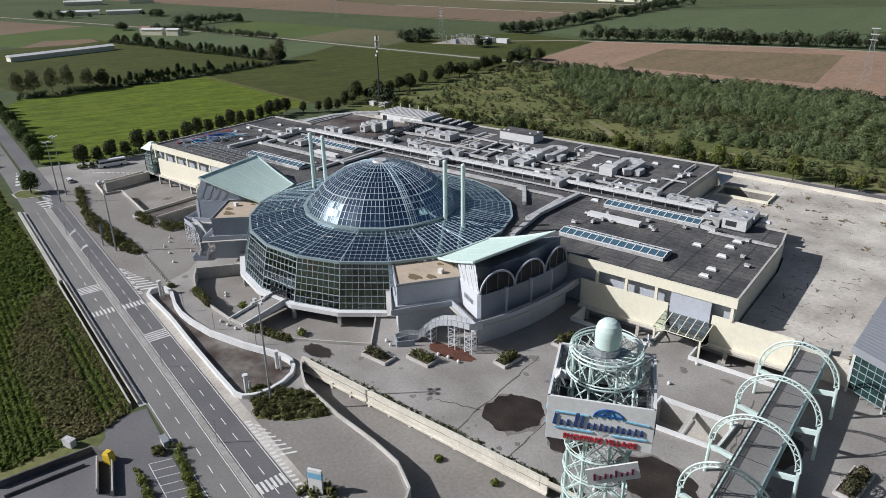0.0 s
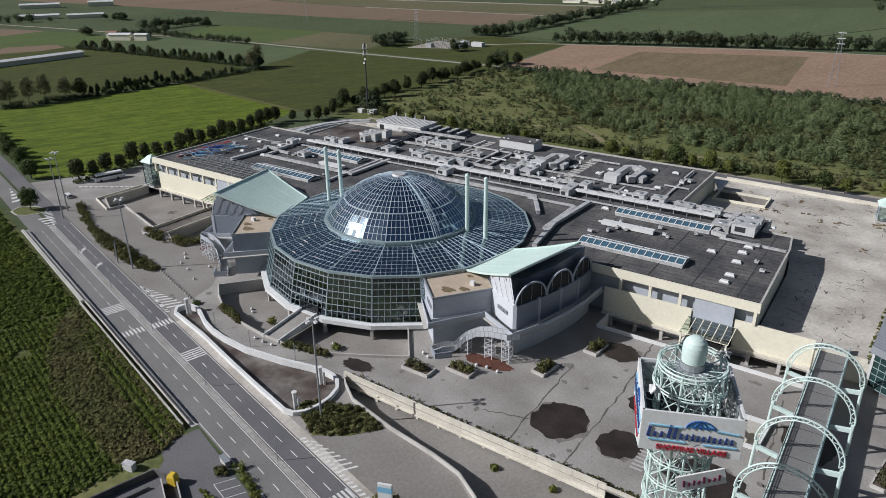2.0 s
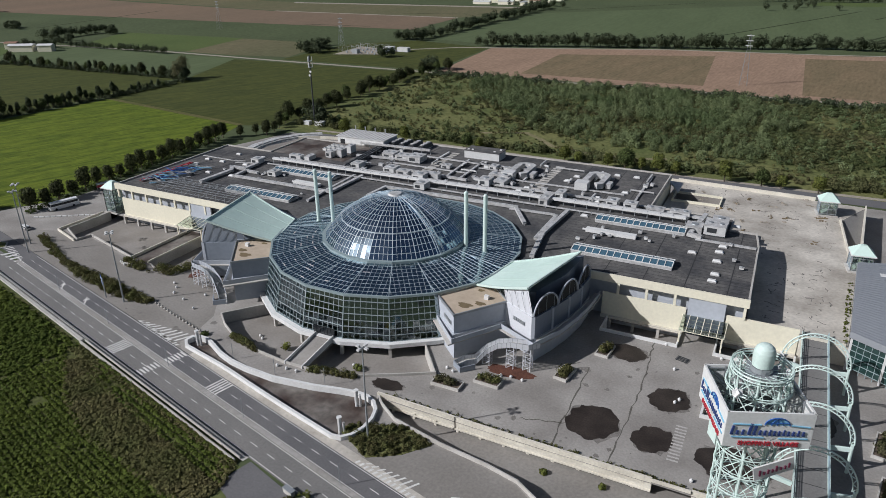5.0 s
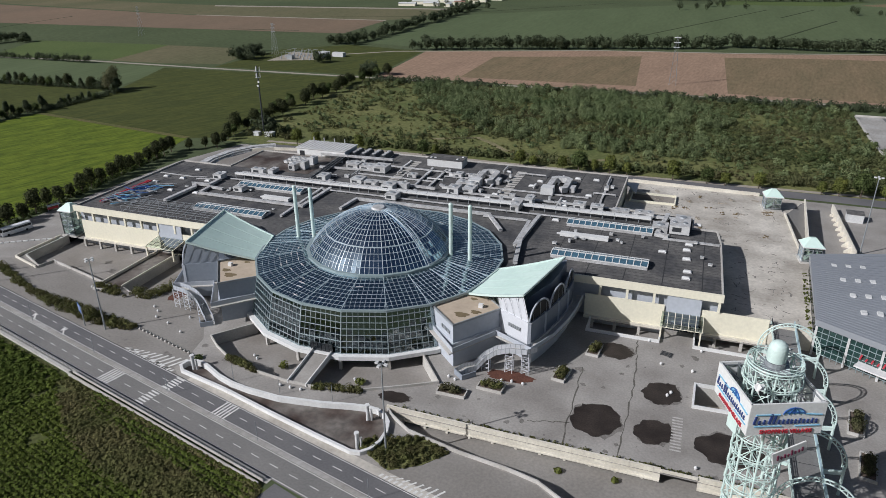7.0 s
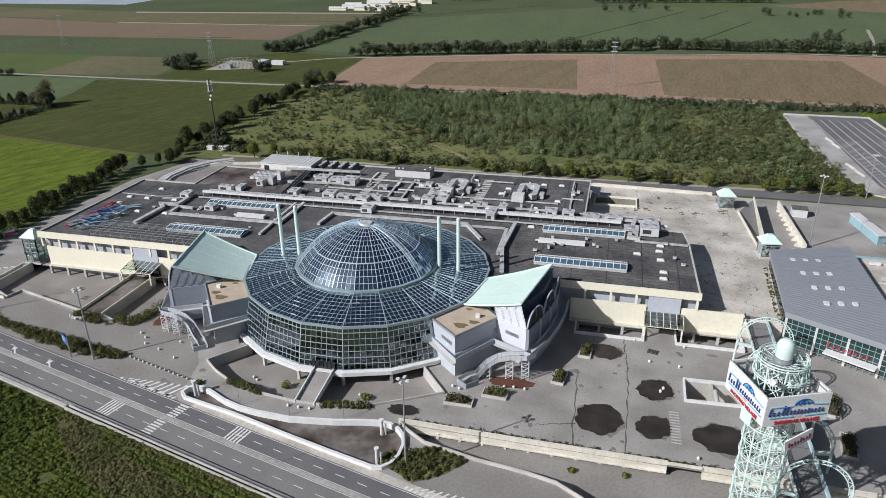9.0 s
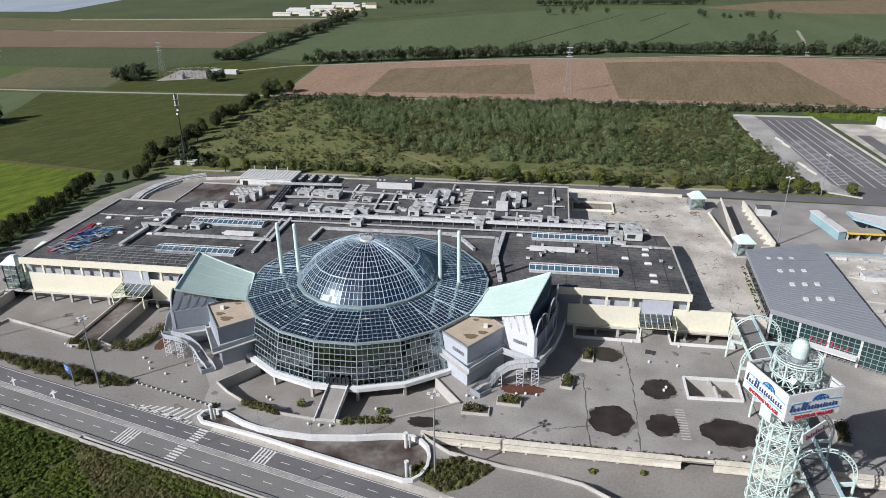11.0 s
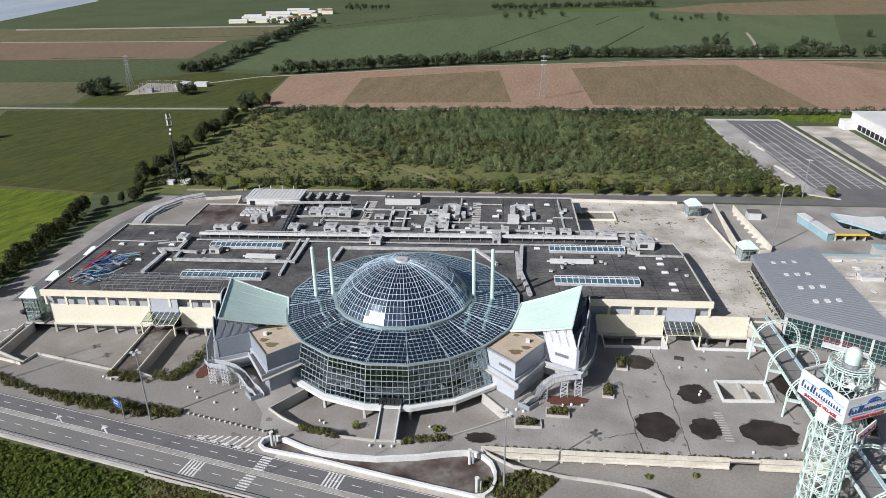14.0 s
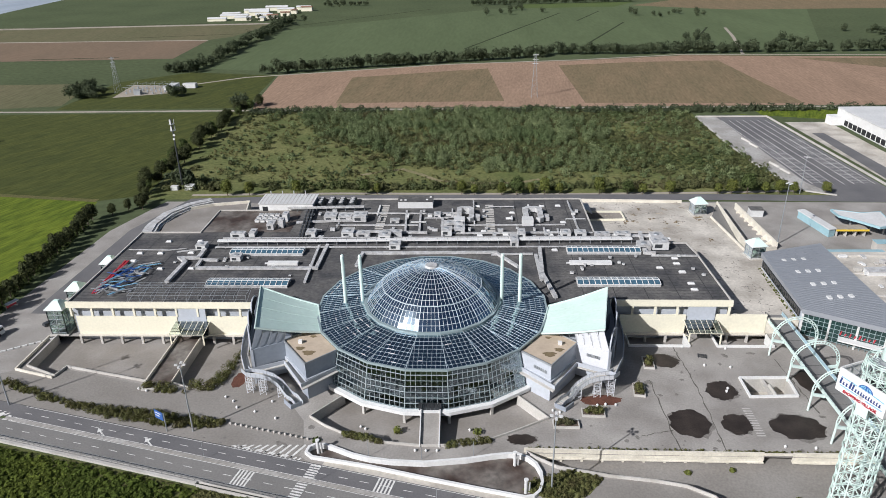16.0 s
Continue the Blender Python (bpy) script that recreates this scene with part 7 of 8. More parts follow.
# flat black sheet paints the dark depth between the two walls
solid("floor_lot_ramp", Mesh().face((22.8, -99.2, 0.02), (31.0, -103.4, 0.02), (33.6, -102.0, 0.02), (25.9, -98.0, 0.02)), M_DARK, "black sheet for the shade in the stair ramp", "floor")
solid("pavement_lot_verge", sheet([(14.9, -93.9), (11.6, -100), (9.5, -113.5), (15.6, -113.5), (19.5, -98.4), (17.5, -95)], [], 0.008), M_DRY, "strip of dry grass at the field corner", "pavement")
cab = thing("street_cabinet", "grey steel street cabinet at the field corner", "cabinet", 14.3, -100.2, 0, 15)
part("body", Mesh().box(-1.1, -0.6, 0, 1.1, 0.6, 1.5), M_UNIT, cab)
part("lid", Mesh().box(-1.2, -0.7, 1.5, 1.2, 0.7, 1.6), M_GALV, cab)
box = thing("meter_box", "low grey concrete box by the car park entrance", "box", 28.1, -88.9, 0, -15)
part("body", Mesh().box(-1.3, -0.5, 0, 1.3, 0.5, 1.2), M_CONCRETE, box)
part("lid", Mesh().box(-1.4, -0.6, 1.2, 1.4, 0.6, 1.3), M_STEEL, box)
for s, d in ((-97.4, 1.9), (-81.3, 1.9)):
    z, ca, sa = 0.04, math.cos(radians(148)), math.sin(radians(148))
    ar = Mesh()
    for shape in (((-2.2, -0.22), (0.6, -0.22), (0.6, 0.22), (-2.2, 0.22)), ((0.6, -0.95), (2.4, 0.0), (0.6, 0.95))):
        ar.face(*[(*road(s + a * ca - b * sa, d + a * sa + b * ca), z) for a, b in shape])
    solid("road_marking_arrow", ar, M_LINE, "white slanted arrow on the asphalt", "road marking")


def zebra(s0, d0, d1, n, w, gap, length):
    """Stripes side by side across the road, each along it."""
    m = Mesh()
    for i in range(n):
        d = d0 + (d1 - d0) * i / n
        m.face(*[(*road(s0 + a, d + b), 0.04) for a, b in ((0, 0), (length, 0), (length, w), (0, w))])
    solid("road_marking_zebra", m, M_LINE, "worn white zebra stripes", "road marking")


zebra(-33.5, -6.6, -0.9, 6, 0.5, 0.5, 3.0)
zebra(-33.0, 0.9, 6.2, 6, 0.5, 0.5, 3.0)
zebra(52.0, 0.9, 6.2, 6, 0.5, 0.5, 3.0)
for s0, d0, d1 in ((-50.5, -6.5, -1.0), (-13.5, 0.9, 6.0)):
    m = Mesh()
    for i in range(5):
        m.face(*[(*road(s0 + a, b), 0.04) for a, b in ((i * 1.0, d0), (i * 1.0 + 0.5, d0), (i * 1.0 + 0.5, d1), (i * 1.0, d1))])
    solid("road_marking_bars", m, M_LINE, "worn white rumble bars across the lanes", "road marking")
chev = Mesh()
for i in range(10):
    s = -58 + i * 2.0
    chev.face(*[(*road(s + a, d), 0.04) for a, d in ((0, 6.6), (0.7, 6.6), (2.4, 7.6 + i * 0.55), (1.7, 7.6 + i * 0.55))])
for i in range(16):
    s = -57 + i * 1.3
    chev.face(*[(*road(s + a, d), 0.04) for a, d in ((0, 6.3), (0.6, 6.3), (1.0, 7.4), (0.4, 7.4))])
for i in range(26):
    s = 34 + i * 1.3
    chev.face(*[(*road(s + a, d), 0.04) for a, d in ((0, 6.5), (0.6, 6.5), (0.9, 7.6), (0.3, 7.6))])
for i in range(8):
    s = 36 + i * 1.6
    chev.face(*[(*road(s + a, d), 0.04) for a, d in ((0, 7.8), (0.5, 7.8), (1.6, 8.6 + i * 0.3), (1.1, 8.6 + i * 0.3))])
for i in range(9):
    s = -146 + i * 1.8
    chev.face(*[(*road(s + a, d), 0.04) for a, d in ((0, 0.9), (0.6, 0.9), (1.4, 2.2 + (8 - i) * 0.2), (0.8, 2.2 + (8 - i) * 0.2))])
old = Mesh()
for i in range(12):
    y = -46.5 + i * 1.1
    old.face((92.3, y, 0.014), (94.7, y, 0.014), (94.7, y + 0.5, 0.014), (92.3, y + 0.5, 0.014))
solid("road_marking_crossing", old, M_FAINT, "almost worn away white crossing bars on the forecourt", "road marking")
for i in range(9):
    a = Vector((30.9, -93.9)) + Vector((2.25, -0.6)) * i
    chev.wall([(a.x, a.y), (a.x + 2.0, a.y + 3.4)], 0.0, 0.02, 0.12)
chev.wall([(30.9, -93.9), (48.9, -98.7)], 0.0, 0.018, 0.12)
solid("road_marking_hatching", chev, M_LINE, "faded white hatching and bay lines", "road marking")

rail = Mesh()
for d, z in ((-7.6, 0.75), (-7.6, 0.5)):
    rail.beam((*road(-128, d), z), (*road(15, d), z), 0.08, 0.28)
for i in range(72):
    x, y = road(-128 + i * 2, -7.6)
    rail.box(x - 0.06, y - 0.06, 0, x + 0.06, y + 0.06, 0.85)
gr = solid("guard_rail", rail, M_RAIL, "galvanised guard rail along the road edge", "guard rail", kind="")
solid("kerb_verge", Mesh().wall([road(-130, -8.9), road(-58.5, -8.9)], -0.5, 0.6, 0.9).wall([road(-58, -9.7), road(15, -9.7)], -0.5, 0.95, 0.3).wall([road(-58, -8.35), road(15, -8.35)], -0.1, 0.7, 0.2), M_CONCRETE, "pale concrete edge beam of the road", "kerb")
ISLAND = [(-152.4, -42.6), (-154.9, -38.6), (-150.9, -35.0), (-144.1, -33.0), (-140.8, -35.8), (-142.8, -41.1), (-146.4, -43.5)]
solid("kerb_island", Mesh().wall(ISLAND, -0.05, 0.16, 0.5, True), M_CONCRETE, "pale kerb round the traffic island", "kerb")
solid("pavement_island", sheet(ISLAND, [], 0.1), M_DRY, "dry grass on the traffic island", "pavement")
for tri, n in (([(-182.5, -29.0), (-160.9, -38.2), (-160.4, -34.5)], 5), ([(-115.5, -44.2), (-137.1, -40.9), (-135.0, -36.7)], 7)):
    a, b, c = (Vector(v) for v in tri)
    hatch = Mesh()
    for i in range(n):
        f, g = (i + 0.15) / n, (i + 0.6) / n
        q = [a.lerp(b, f), a.lerp(b, g), a.lerp(c, g), a.lerp(c, f)]
        hatch.face(*[(v.x, v.y, 0.045) for v in q])
    solid("road_marking_island", hatch, M_LINE, "white hatched nose of the traffic island", "road marking")

# ---- stains, planters and loose things on the forecourt ----
def blot(x, y, rx, ry, seed, material=M_STAIN, z=0.008, name="stain", label="dark oily stain with a ragged edge on the paving"):
    rnd = random.Random(seed)
    ph = [rnd.uniform(0, 6.28) for _ in range(5)]
    pts = []
    for i in range(48):
        a = 2 * math.pi * i / 48
        k = 1 + 0.07 * math.sin(2 * a + ph[0]) + 0.07 * abs(math.sin(2.5 * a + ph[1])) ** 3 + 0.05 * math.sin(9 * a + ph[2]) + rnd.uniform(-0.035, 0.035) + (0.13 if rnd.random() < 0.06 else 0)
        pts.append((x + rx * k * math.cos(a), y + ry * k * math.sin(a), z))
    solid(name, Mesh().face(*pts), material, label, "stain")


for i, (x, y, rx, ry) in enumerate(((75.2, -41.0, 5.9, 5.7), (89.2, -25.2, 4.2, 4.9), (88.4, -41.3, 4.2, 4.4), (105.0, -42.3, 6.8, 5.7), (119.0, -20.5, 4.5, 6.5), (75.5, -9.0, 5.0, 3.6), (26.5, -48.8, 4.2, 2.0))):
    blot(x, y, rx, ry, i)
    blot(x + 0.3, y - 0.2, rx * 1.0, ry * 1.02, i + 50, M_STAIN_SOFT, 0.005, "stain_halo", "faded brown halo round the stain")
blot(51.5, -30.6, 5.6, 2.6, 21, M_RUST, name="red_earth_patch", label="rust red earth patch under the escape stair")
blot(-61.5, -21.5, 2.2, 4.2, 22, M_RUST, name="red_earth_patch", label="rust red earth patch beside the pavilion")
crack = Mesh()
for x0, y0, x1, y1 in ((80.5, 2, 82.2, -16), (82.2, -16, 81.9, -53), (68.5, -20, 69.4, -53), (60, -47, 70, -44), (112, -8, 114, -36)):
    p = Vector((x0, y0))
    for i in range(14):
        q = Vector((x0, y0)).lerp(Vector((x1, y1)), (i + 1) / 14) + Vector((random.uniform(-0.3, 0.3), random.uniform(-0.3, 0.3)))
        crack.wall([p, q], 0.0, 0.012, random.uniform(0.15, 0.45))
        p = q
solid("pavement_joints", crack, M_JOINT, "weedy dark joints in the paving", "pavement")
srnd = random.Random(31)
smudge = Mesh()
for i in range(230):
    x, y = srnd.uniform(-130, 122), srnd.uniform(-53, 4)
    if any(inside((x, y), h) for h in HOLES) or math.hypot(x - CX, y - CY) < 46 or (abs(x) > 24 and abs(x) < 66 and y > -36):
        continue
    if y < -47 - 0.253 * (x + 80) and x < 20:
        continue
    r = srnd.uniform(0.15, 0.9) * srnd.choice((0.5, 1, 1, 1.8))
    an, el = srnd.uniform(0, 3.14), srnd.uniform(1, 2.2)
    pts = []
    for k in range(18):
        a = k * math.pi / 9
        u, v = 0.7 * r * el * math.cos(a) * srnd.uniform(0.6, 1.2), 0.8 * r * math.sin(a) * srnd.uniform(0.5, 1.2)
        pts.append((x + u * math.cos(an) - v * math.sin(an), y + u * math.sin(an) + v * math.cos(an), 0.006))
    smudge.face(*pts)
solid("pavement_smudges", smudge, M_STAIN_SOFT, "dirt smudges and patched spots on the paving", "stain", kind="stuff")


debris = Mesh()
for i in range(260):
    x, y = (srnd.uniform(104, 123), srnd.uniform(9, 58)) if i % 3 == 0 else (srnd.uniform(67, 124), srnd.uniform(60, 124))
    if not inside((x, y), DECK) or inside((x, y), YARD):
        continue
    an, ln, w = srnd.choice((0.05, 1.6, srnd.uniform(0, 3.1))), srnd.uniform(0.4, 2.2), srnd.uniform(0.08, 0.4)
    a = Vector((x, y))
    for k in range(srnd.randint(1, 3)):
        b = a + Vector((math.cos(an), math.sin(an))) * ln * 0.5
        debris.wall([a, b], UP, UP + 0.02, w)
        an += srnd.uniform(-0.9, 0.9)
        a = b
solid("pavement_cracks", debris, M_STAIN_SOFT, "dark cracks and dirt lines on the parking deck", "stain", kind="stuff")


def puffs(centre, radius, squash, leaves, size, rnd, shell=0.6, jitter=0.3, up=0.0):
    """Rounded, lumpy clumps of loose leaves, many at once."""
    n = len(centre)
    c, r, q = (np.repeat(np.asarray(a, float), leaves, axis=0) for a in (centre, radius, squash))
    size = np.repeat(np.broadcast_to(np.asarray(size, float), (n,)), leaves)
    ph = np.repeat(rnd.random((n, 3)) * 6.28, leaves, axis=0)
    d = rnd.normal(size=(n * leaves, 3))
    d /= np.linalg.norm(d, axis=1)[:, None]
    lump = 1 + 0.2 * np.sin(d[:, 0] * 4 + ph[:, 0]) * np.sin(d[:, 1] * 4 + ph[:, 1]) + 0.14 * np.sin(d[:, 2] * 6 + ph[:, 2])
    k = shell + (1 - shell) * rnd.random(n * leaves) ** 0.6
    p = c + d * (k * lump * r)[:, None] * np.stack([np.ones_like(q), np.ones_like(q), q], axis=1)
    nrm = d + rnd.normal(scale=jitter, size=d.shape) + np.array((0, 0, up))
    nrm /= np.linalg.norm(nrm, axis=1)[:, None]
    t = np.cross(nrm, rnd.normal(size=d.shape))
    t /= np.linalg.norm(t, axis=1)[:, None] + 1e-9
    b = np.cross(nrm, t)
    s = (size * (0.6 + 0.8 * rnd.random(len(d))))[:, None]
    w = s * (0.6 + 0.5 * rnd.random(len(d)))[:, None]
    return np.stack([p - t * s, p - b * w, p + t * s, p + b * w], axis=1)


def leaf_quads(n, centre, radius, size, rnd, squash=1.0, shell=0.55):
    """One clump."""
    return puffs([centre], [radius], [squash], n, size, rnd, shell)


rng = np.random.default_rng(4)


def shrub(x, y, z, r, h, material, label, name="shrub", n=160):
    s = thing(name, label, "shrub", x, y, z, random.uniform(0, 360))
    part("foliage", cloud("foliage", leaf_quads(n, (0, 0, h * 0.5), r, 0.28, rng, h / (2 * r), 0.3), material), None, s)
    part("stem", Mesh().tube((0, 0, -0.05), (0, 0, h * 0.5), 0.07, 6), M_BARK, s)


for x, y, rz, lx, dry in ((39.6, -42.4, 0, 7.2, 1), (48.2, -37.2, -3, 6.4, 0), (64.0, -25.8, 82, 6.0, 0), (70.2, -11.0, 85, 6.0, 0), (132.6, -23.0, 80, 9.0, 1), (132.6, -38.5, 80, 9.0, 1), (-89.0, -26.0, 10, 4.0, 0)):
    pl_ = thing("planter", "weathered white concrete planter with unkempt shrubs", "planter", x, y, 0, rz, "planters")
    part("trough", Mesh().wall([(-lx / 2, -1.6), (lx / 2, -1.6), (lx / 2, 1.6), (-lx / 2, 1.6)], 0, 0.75, 0.3, True), M_CONCRETE, pl_)
    part("soil", Mesh().box(-lx / 2, -1.6, 0.1, lx / 2, 1.6, 0.55), M_BARK, pl_)
    q = np.concatenate([leaf_quads(150, (random.uniform(-lx / 2 + 1, lx / 2 - 1), random.uniform(-0.6, 0.6), 1.35), random.uniform(1.0, 1.6), 0.2, rng, 0.85, 0.3) for _ in range(int(lx * 1.1))])
    part("foliage", cloud("foliage", q, M_THATCH if dry else M_HEDGE), None, pl_)

for i in range(15):
    f = i / 14
    x, y = -57.5 + (-33.5 + 57.5) * f, -43.5 + (-50.0 + 43.5) * f
    bo = thing("bollard_ball", "pale concrete ball bollard on the paving", "bollard", x, y, 0, 0, "ball bollards")
    part("ball", Mesh().tube((0, 0, 0.0), (0, 0, 0.12), 0.3, 10).tube((0, 0, 0.12), (0, 0, 0.45), 0.3, 10, 0.42, False).tube((0, 0, 0.45), (0, 0, 0.8), 0.42, 10, 0.15), M_CONCRETE, bo)
for x, y in ((-52, -38), (-48, -33), (-45, -41), (-58, -36), (-42, -35), (88, -12), (96, -13), (98, -2), (84, -1), (90.5, -26), (91.3, -24.5), (98, -51), (106, -51.5), (36.5, -36.2), (38.5, -37), (50, -33.5), (52.5, -33), (55.5, -33.2), (-3, -54.2), (0, -54.3), (3, -54.2), (-20, -41), (-18.5, -42), (12, -42), (-63, -31), (-60, -33), (-92, -27), (-90.5, -27.6), (-89, -28.2)):
    bo = thing("bollard_ball", "pale concrete ball bollard on the paving", "bollard", x, y, LOW if (-30 < x < 25 and -47 < y < -40) else 0, 0, "ball bollards")
    part("ball", Mesh().tube((0, 0, 0.0), (0, 0, 0.12), 0.3, 10).tube((0, 0, 0.12), (0, 0, 0.45), 0.3, 10, 0.42, False).tube((0, 0, 0.45), (0, 0, 0.8), 0.42, 10, 0.15), M_WHITE, bo)
for i in range(13):
    f = i / 12
    x, y = -158 + 22 * f, -12 + 14 * f
    bo = thing("kerb_block", "white painted kerb block on the asphalt", "kerb block", x, y, 0, 32, "kerb blocks")
    part("block", Mesh().box(-0.8, -0.3, 0, 0.8, 0.3, 0.4), M_WHITE, bo)
for i in range(34):
    x, y = random.uniform(70, 121), random.uniform(72, 134)
    rb = thing("rubble_heap", "small heap of pale rubble and weeds on the deck", "rubble", x, y, UP if inside((x, y), DECK) else 0.0, random.uniform(0, 180), "rubble heaps")
    m = Mesh()
    for k in range(9):
        m.obox(random.uniform(-1.5, 1.5), random.uniform(-0.7, 0.7), 0, random.uniform(0.1, 0.35), random.uniform(0.2, 0.9), random.uniform(0.15, 0.5), random.uniform(0, 180))
    part("rubble", m, M_DIRT if i % 2 else M_STUBBLE, rb)["kind"] = "stuff"
bench = thing("broken_bench", "dark broken bench frame lying on the plaza", "bench", 89, -6.5, 0, -15)
for i in range(4):
    part("slat", Mesh().box(-1.5, -1 + i * 0.6, 0.2, 1.5, -0.7 + i * 0.6, 0.3), M_DARKSTEEL, bench)
part("frame", Mesh().box(-1.3, -1, 0, -1.1, 1.1, 0.2).box(1.1, -1, 0, 1.3, 1.1, 0.2), M_DARKSTEEL, bench)

# coach and parked vehicles
def coach(x, y, rz, L=11.5, material=M_BUS, name="coach", label="white coach parked beside the trees"):
    c = thing(name, label, "bus" if L > 8 else "car", x, y, 0, rz)
    H = 3.3 if L > 8 else 1.5
    w = 1.25 if L > 8 else 0.85
    part("body", Mesh().prism([(-L / 2, -w), (L / 2, -w), (L / 2, w), (-L / 2, w)], 0.35, H * 0.55).prism([(-L / 2, -w), (L / 2 - 0.2, -w), (L / 2 - 0.2, w), (-L / 2, w)], H * 0.55, H, [(-L / 2 + 0.2, -w + 0.15), (L / 2 - 0.7, -w + 0.15), (L / 2 - 0.7, w - 0.15), (-L / 2 + 0.2, w - 0.15)]), material, c)
    part("window_band", Mesh().box(-L / 2 + 0.3, -w - 0.02, H * 0.56, L / 2 - 0.5, w + 0.02, H * 0.82), M_WINDOW, c)
    part("windscreen", Mesh().box(L / 2 - 0.6, -w + 0.15, H * 0.45, L / 2 - 0.05, w - 0.15, H * 0.85), M_WINDOW, c)
    for sx in (-L * 0.3, L * 0.3):
        for sy in (-w, w):
            part("wheel", Mesh().tube((sx, sy - 0.12, 0.45), (sx, sy + 0.12, 0.45), 0.45, 14), M_RUBBER, c)


coach(-158.0, 0.6, -105)
coach(-142.5, 12.0, 60, 4.4, M_DARKSTEEL, "parked_car", "dark car parked by the building corner")
coach(-150.0, -21.5, -10, 4.4, M_UNIT, "parked_car", "pale car at the junction")
st = thing("bus_shelter", "white roofed shelter with red panel by the trees", "shelter", -163.5, 24, 0, 70)
part("roof", Mesh().box(-2.5, -1.0, 2.6, 2.5, 1.0, 2.85), M_WHITE, st)
part("panel", Mesh().box(-2.4, 0.7, 0.8, 2.4, 0.8, 1.8), M_RED, st)
for sx in (-2.2, 2.2):
    part("post", Mesh().box(sx - 0.08, 0.6, 0, sx + 0.08, 0.8, 2.6), M_STEEL, st)

# ---- vegetation ----
def make_tree(h, r, material, squash, seed, n=1100, leaf=0.03, bare=0.0):
    """Tapered trunk, limbs, and a crown of leaf clumps round each limb; bare: how thin the crown is."""
    t = thing("tree", "roadside tree with a dense uneven crown", "tree", 0, 0, 0)
    rnd = np.random.default_rng(seed)
    w = 0.5 if bare else 1.0
    tr = Mesh().tube((0, 0, -0.2), (0, 0, h * 0.45), 0.03 * h * w, 8, 0.018 * h * w).tube((0, 0, h * 0.45), (0, 0, h * 0.85), 0.018 * h * w, 6, 0.004 * h)
    tips, radii = [], []
    for k in range(11):
        a = k * 2.4 + seed
        z0 = h * (0.26 + 0.045 * k)
        out = r * (0.62 - 0.03 * k) * rnd.uniform(0.8, 1.15)
        tip = (out * math.cos(a), out * math.sin(a), z0 + h * 0.14)
        tr.tube((0, 0, z0 * 0.9), tip, 0.012 * h * w, 5, 0.003 * h)
        tips.append(tip)
        radii.append(r * rnd.uniform(0.36, 0.52))
    quads = [puffs(tips, radii, [1.05] * 11, int(n * 0.06), leaf * h * 1.25, rnd, 0.65)]
    quads.append(leaf_quads(int(n * 0.45 * (1 - bare)), (0, 0, h * 0.58), r * 0.92, leaf * h * 1.25, rnd, squash, 0.65))
    part("trunk", tr, M_BARK, t)
    part("crown", cloud("crown", np.concatenate(quads), material), None, t)
    return t


protos = {
    "oval": make_tree(7.0, 2.3, M_LEAF_DARK, 1.35, 1),
    "oval2": make_tree(6.0, 2.0, M_LEAF_DARK, 1.3, 2),
    "round": make_tree(9.0, 3.8, M_LEAF, 0.95, 3, 1500),
    "round2": make_tree(8.0, 3.2, M_LEAF, 1.05, 4, 1300),
    "yellow": make_tree(7.0, 2.6, M_LEAF_YELLOW, 1.15, 5),
    "yellow2": make_tree(6.0, 2.2, M_LEAF_YELLOW, 1.2, 6),
    "dark": make_tree(11.0, 4.6, M_LEAF_DARK, 0.95, 7, 1500),
    "slim": make_tree(11.0, 2.4, M_LEAF_FAR, 1.9, 8, 900),
    "thin": make_tree(18.0, 5.4, M_LEAF_THIN, 1.35, 9, 1700, 0.018, 0.5),
}
labels = {"oval": "dark clipped oval tree beside the service road", "round": "broad green roadside tree with an uneven crown", "yellow": "yellowing young tree behind the shopping centre", "dark": "dark broad field tree in a row", "slim": "slim sparse field-edge tree", "thin": "tall thin-leaved field tree turning brown"}
used = set()


def plant(kind, x, y, s=1.0, group="trees"):
    src = protos[kind]
    m = pose(x, y, 0, 0, 0, random.uniform(0, 360)) @ Matrix.Diagonal((s, s, s * random.uniform(0.9, 1.12), 1))
    if kind not in used:
        used.add(kind)
        ob = src
        ob.matrix_basis = m
    else:
        keep = src.scale.copy()
        src.scale = (1, 1, 1)
        ob = copy_thing(src, m)
        src.scale = keep
        ob.matrix_basis = m
    base = kind.rstrip("2")
    return tagged(ob, labels[base], "tree", group)


for i in range(19):
    f = i / 18
    plant(("oval", "oval2")[i % 2], -166 - 11 * f + random.uniform(-0.6, 0.6), -8 + 122 * f, random.uniform(1.2, 1.55), "service road trees")
for x, y in ((-170, 120), (-165, 127), (-161, 131), (-160, 137), (-163, 145), (-167, 150), (-158, 128)):
    plant("oval", x, y, random.uniform(0.9, 1.25), "service road trees")
for i in range(15):
    s = -196 - i * 10.5
    x, y = road(s, 9.0 + random.uniform(-0.8, 0.8))
    plant(("round", "round2")[i % 2], x, y, random.uniform(0.75, 1.05), "roadside trees")
for i in range(12):
    s = -205 - i * 12
    x, y = road(s, -13 + random.uniform(-1, 1))
    plant("round2", x, y, random.uniform(0.7, 0.95), "roadside trees")
plant("round", -148.1, -37.4, 0.95, "roadside trees")
for i, x in enumerate((-120, -108, -82, -44.7, -38, 7.8, 14.5, 29.3, 37.4, 44.8, 52.1, 60.2, 81.3, 96.5, 104.3, 118.7, 144, 150.9, 159.4, 168.8, 175.9, 184, 200.4)):
    plant(("yellow", "yellow2", "round2")[(0, 1, 0, 2, 1)[i % 5]], x, 149.6 + random.uniform(-0.6, 0.8), random.uniform(1.0, 1.35), "rear trees")
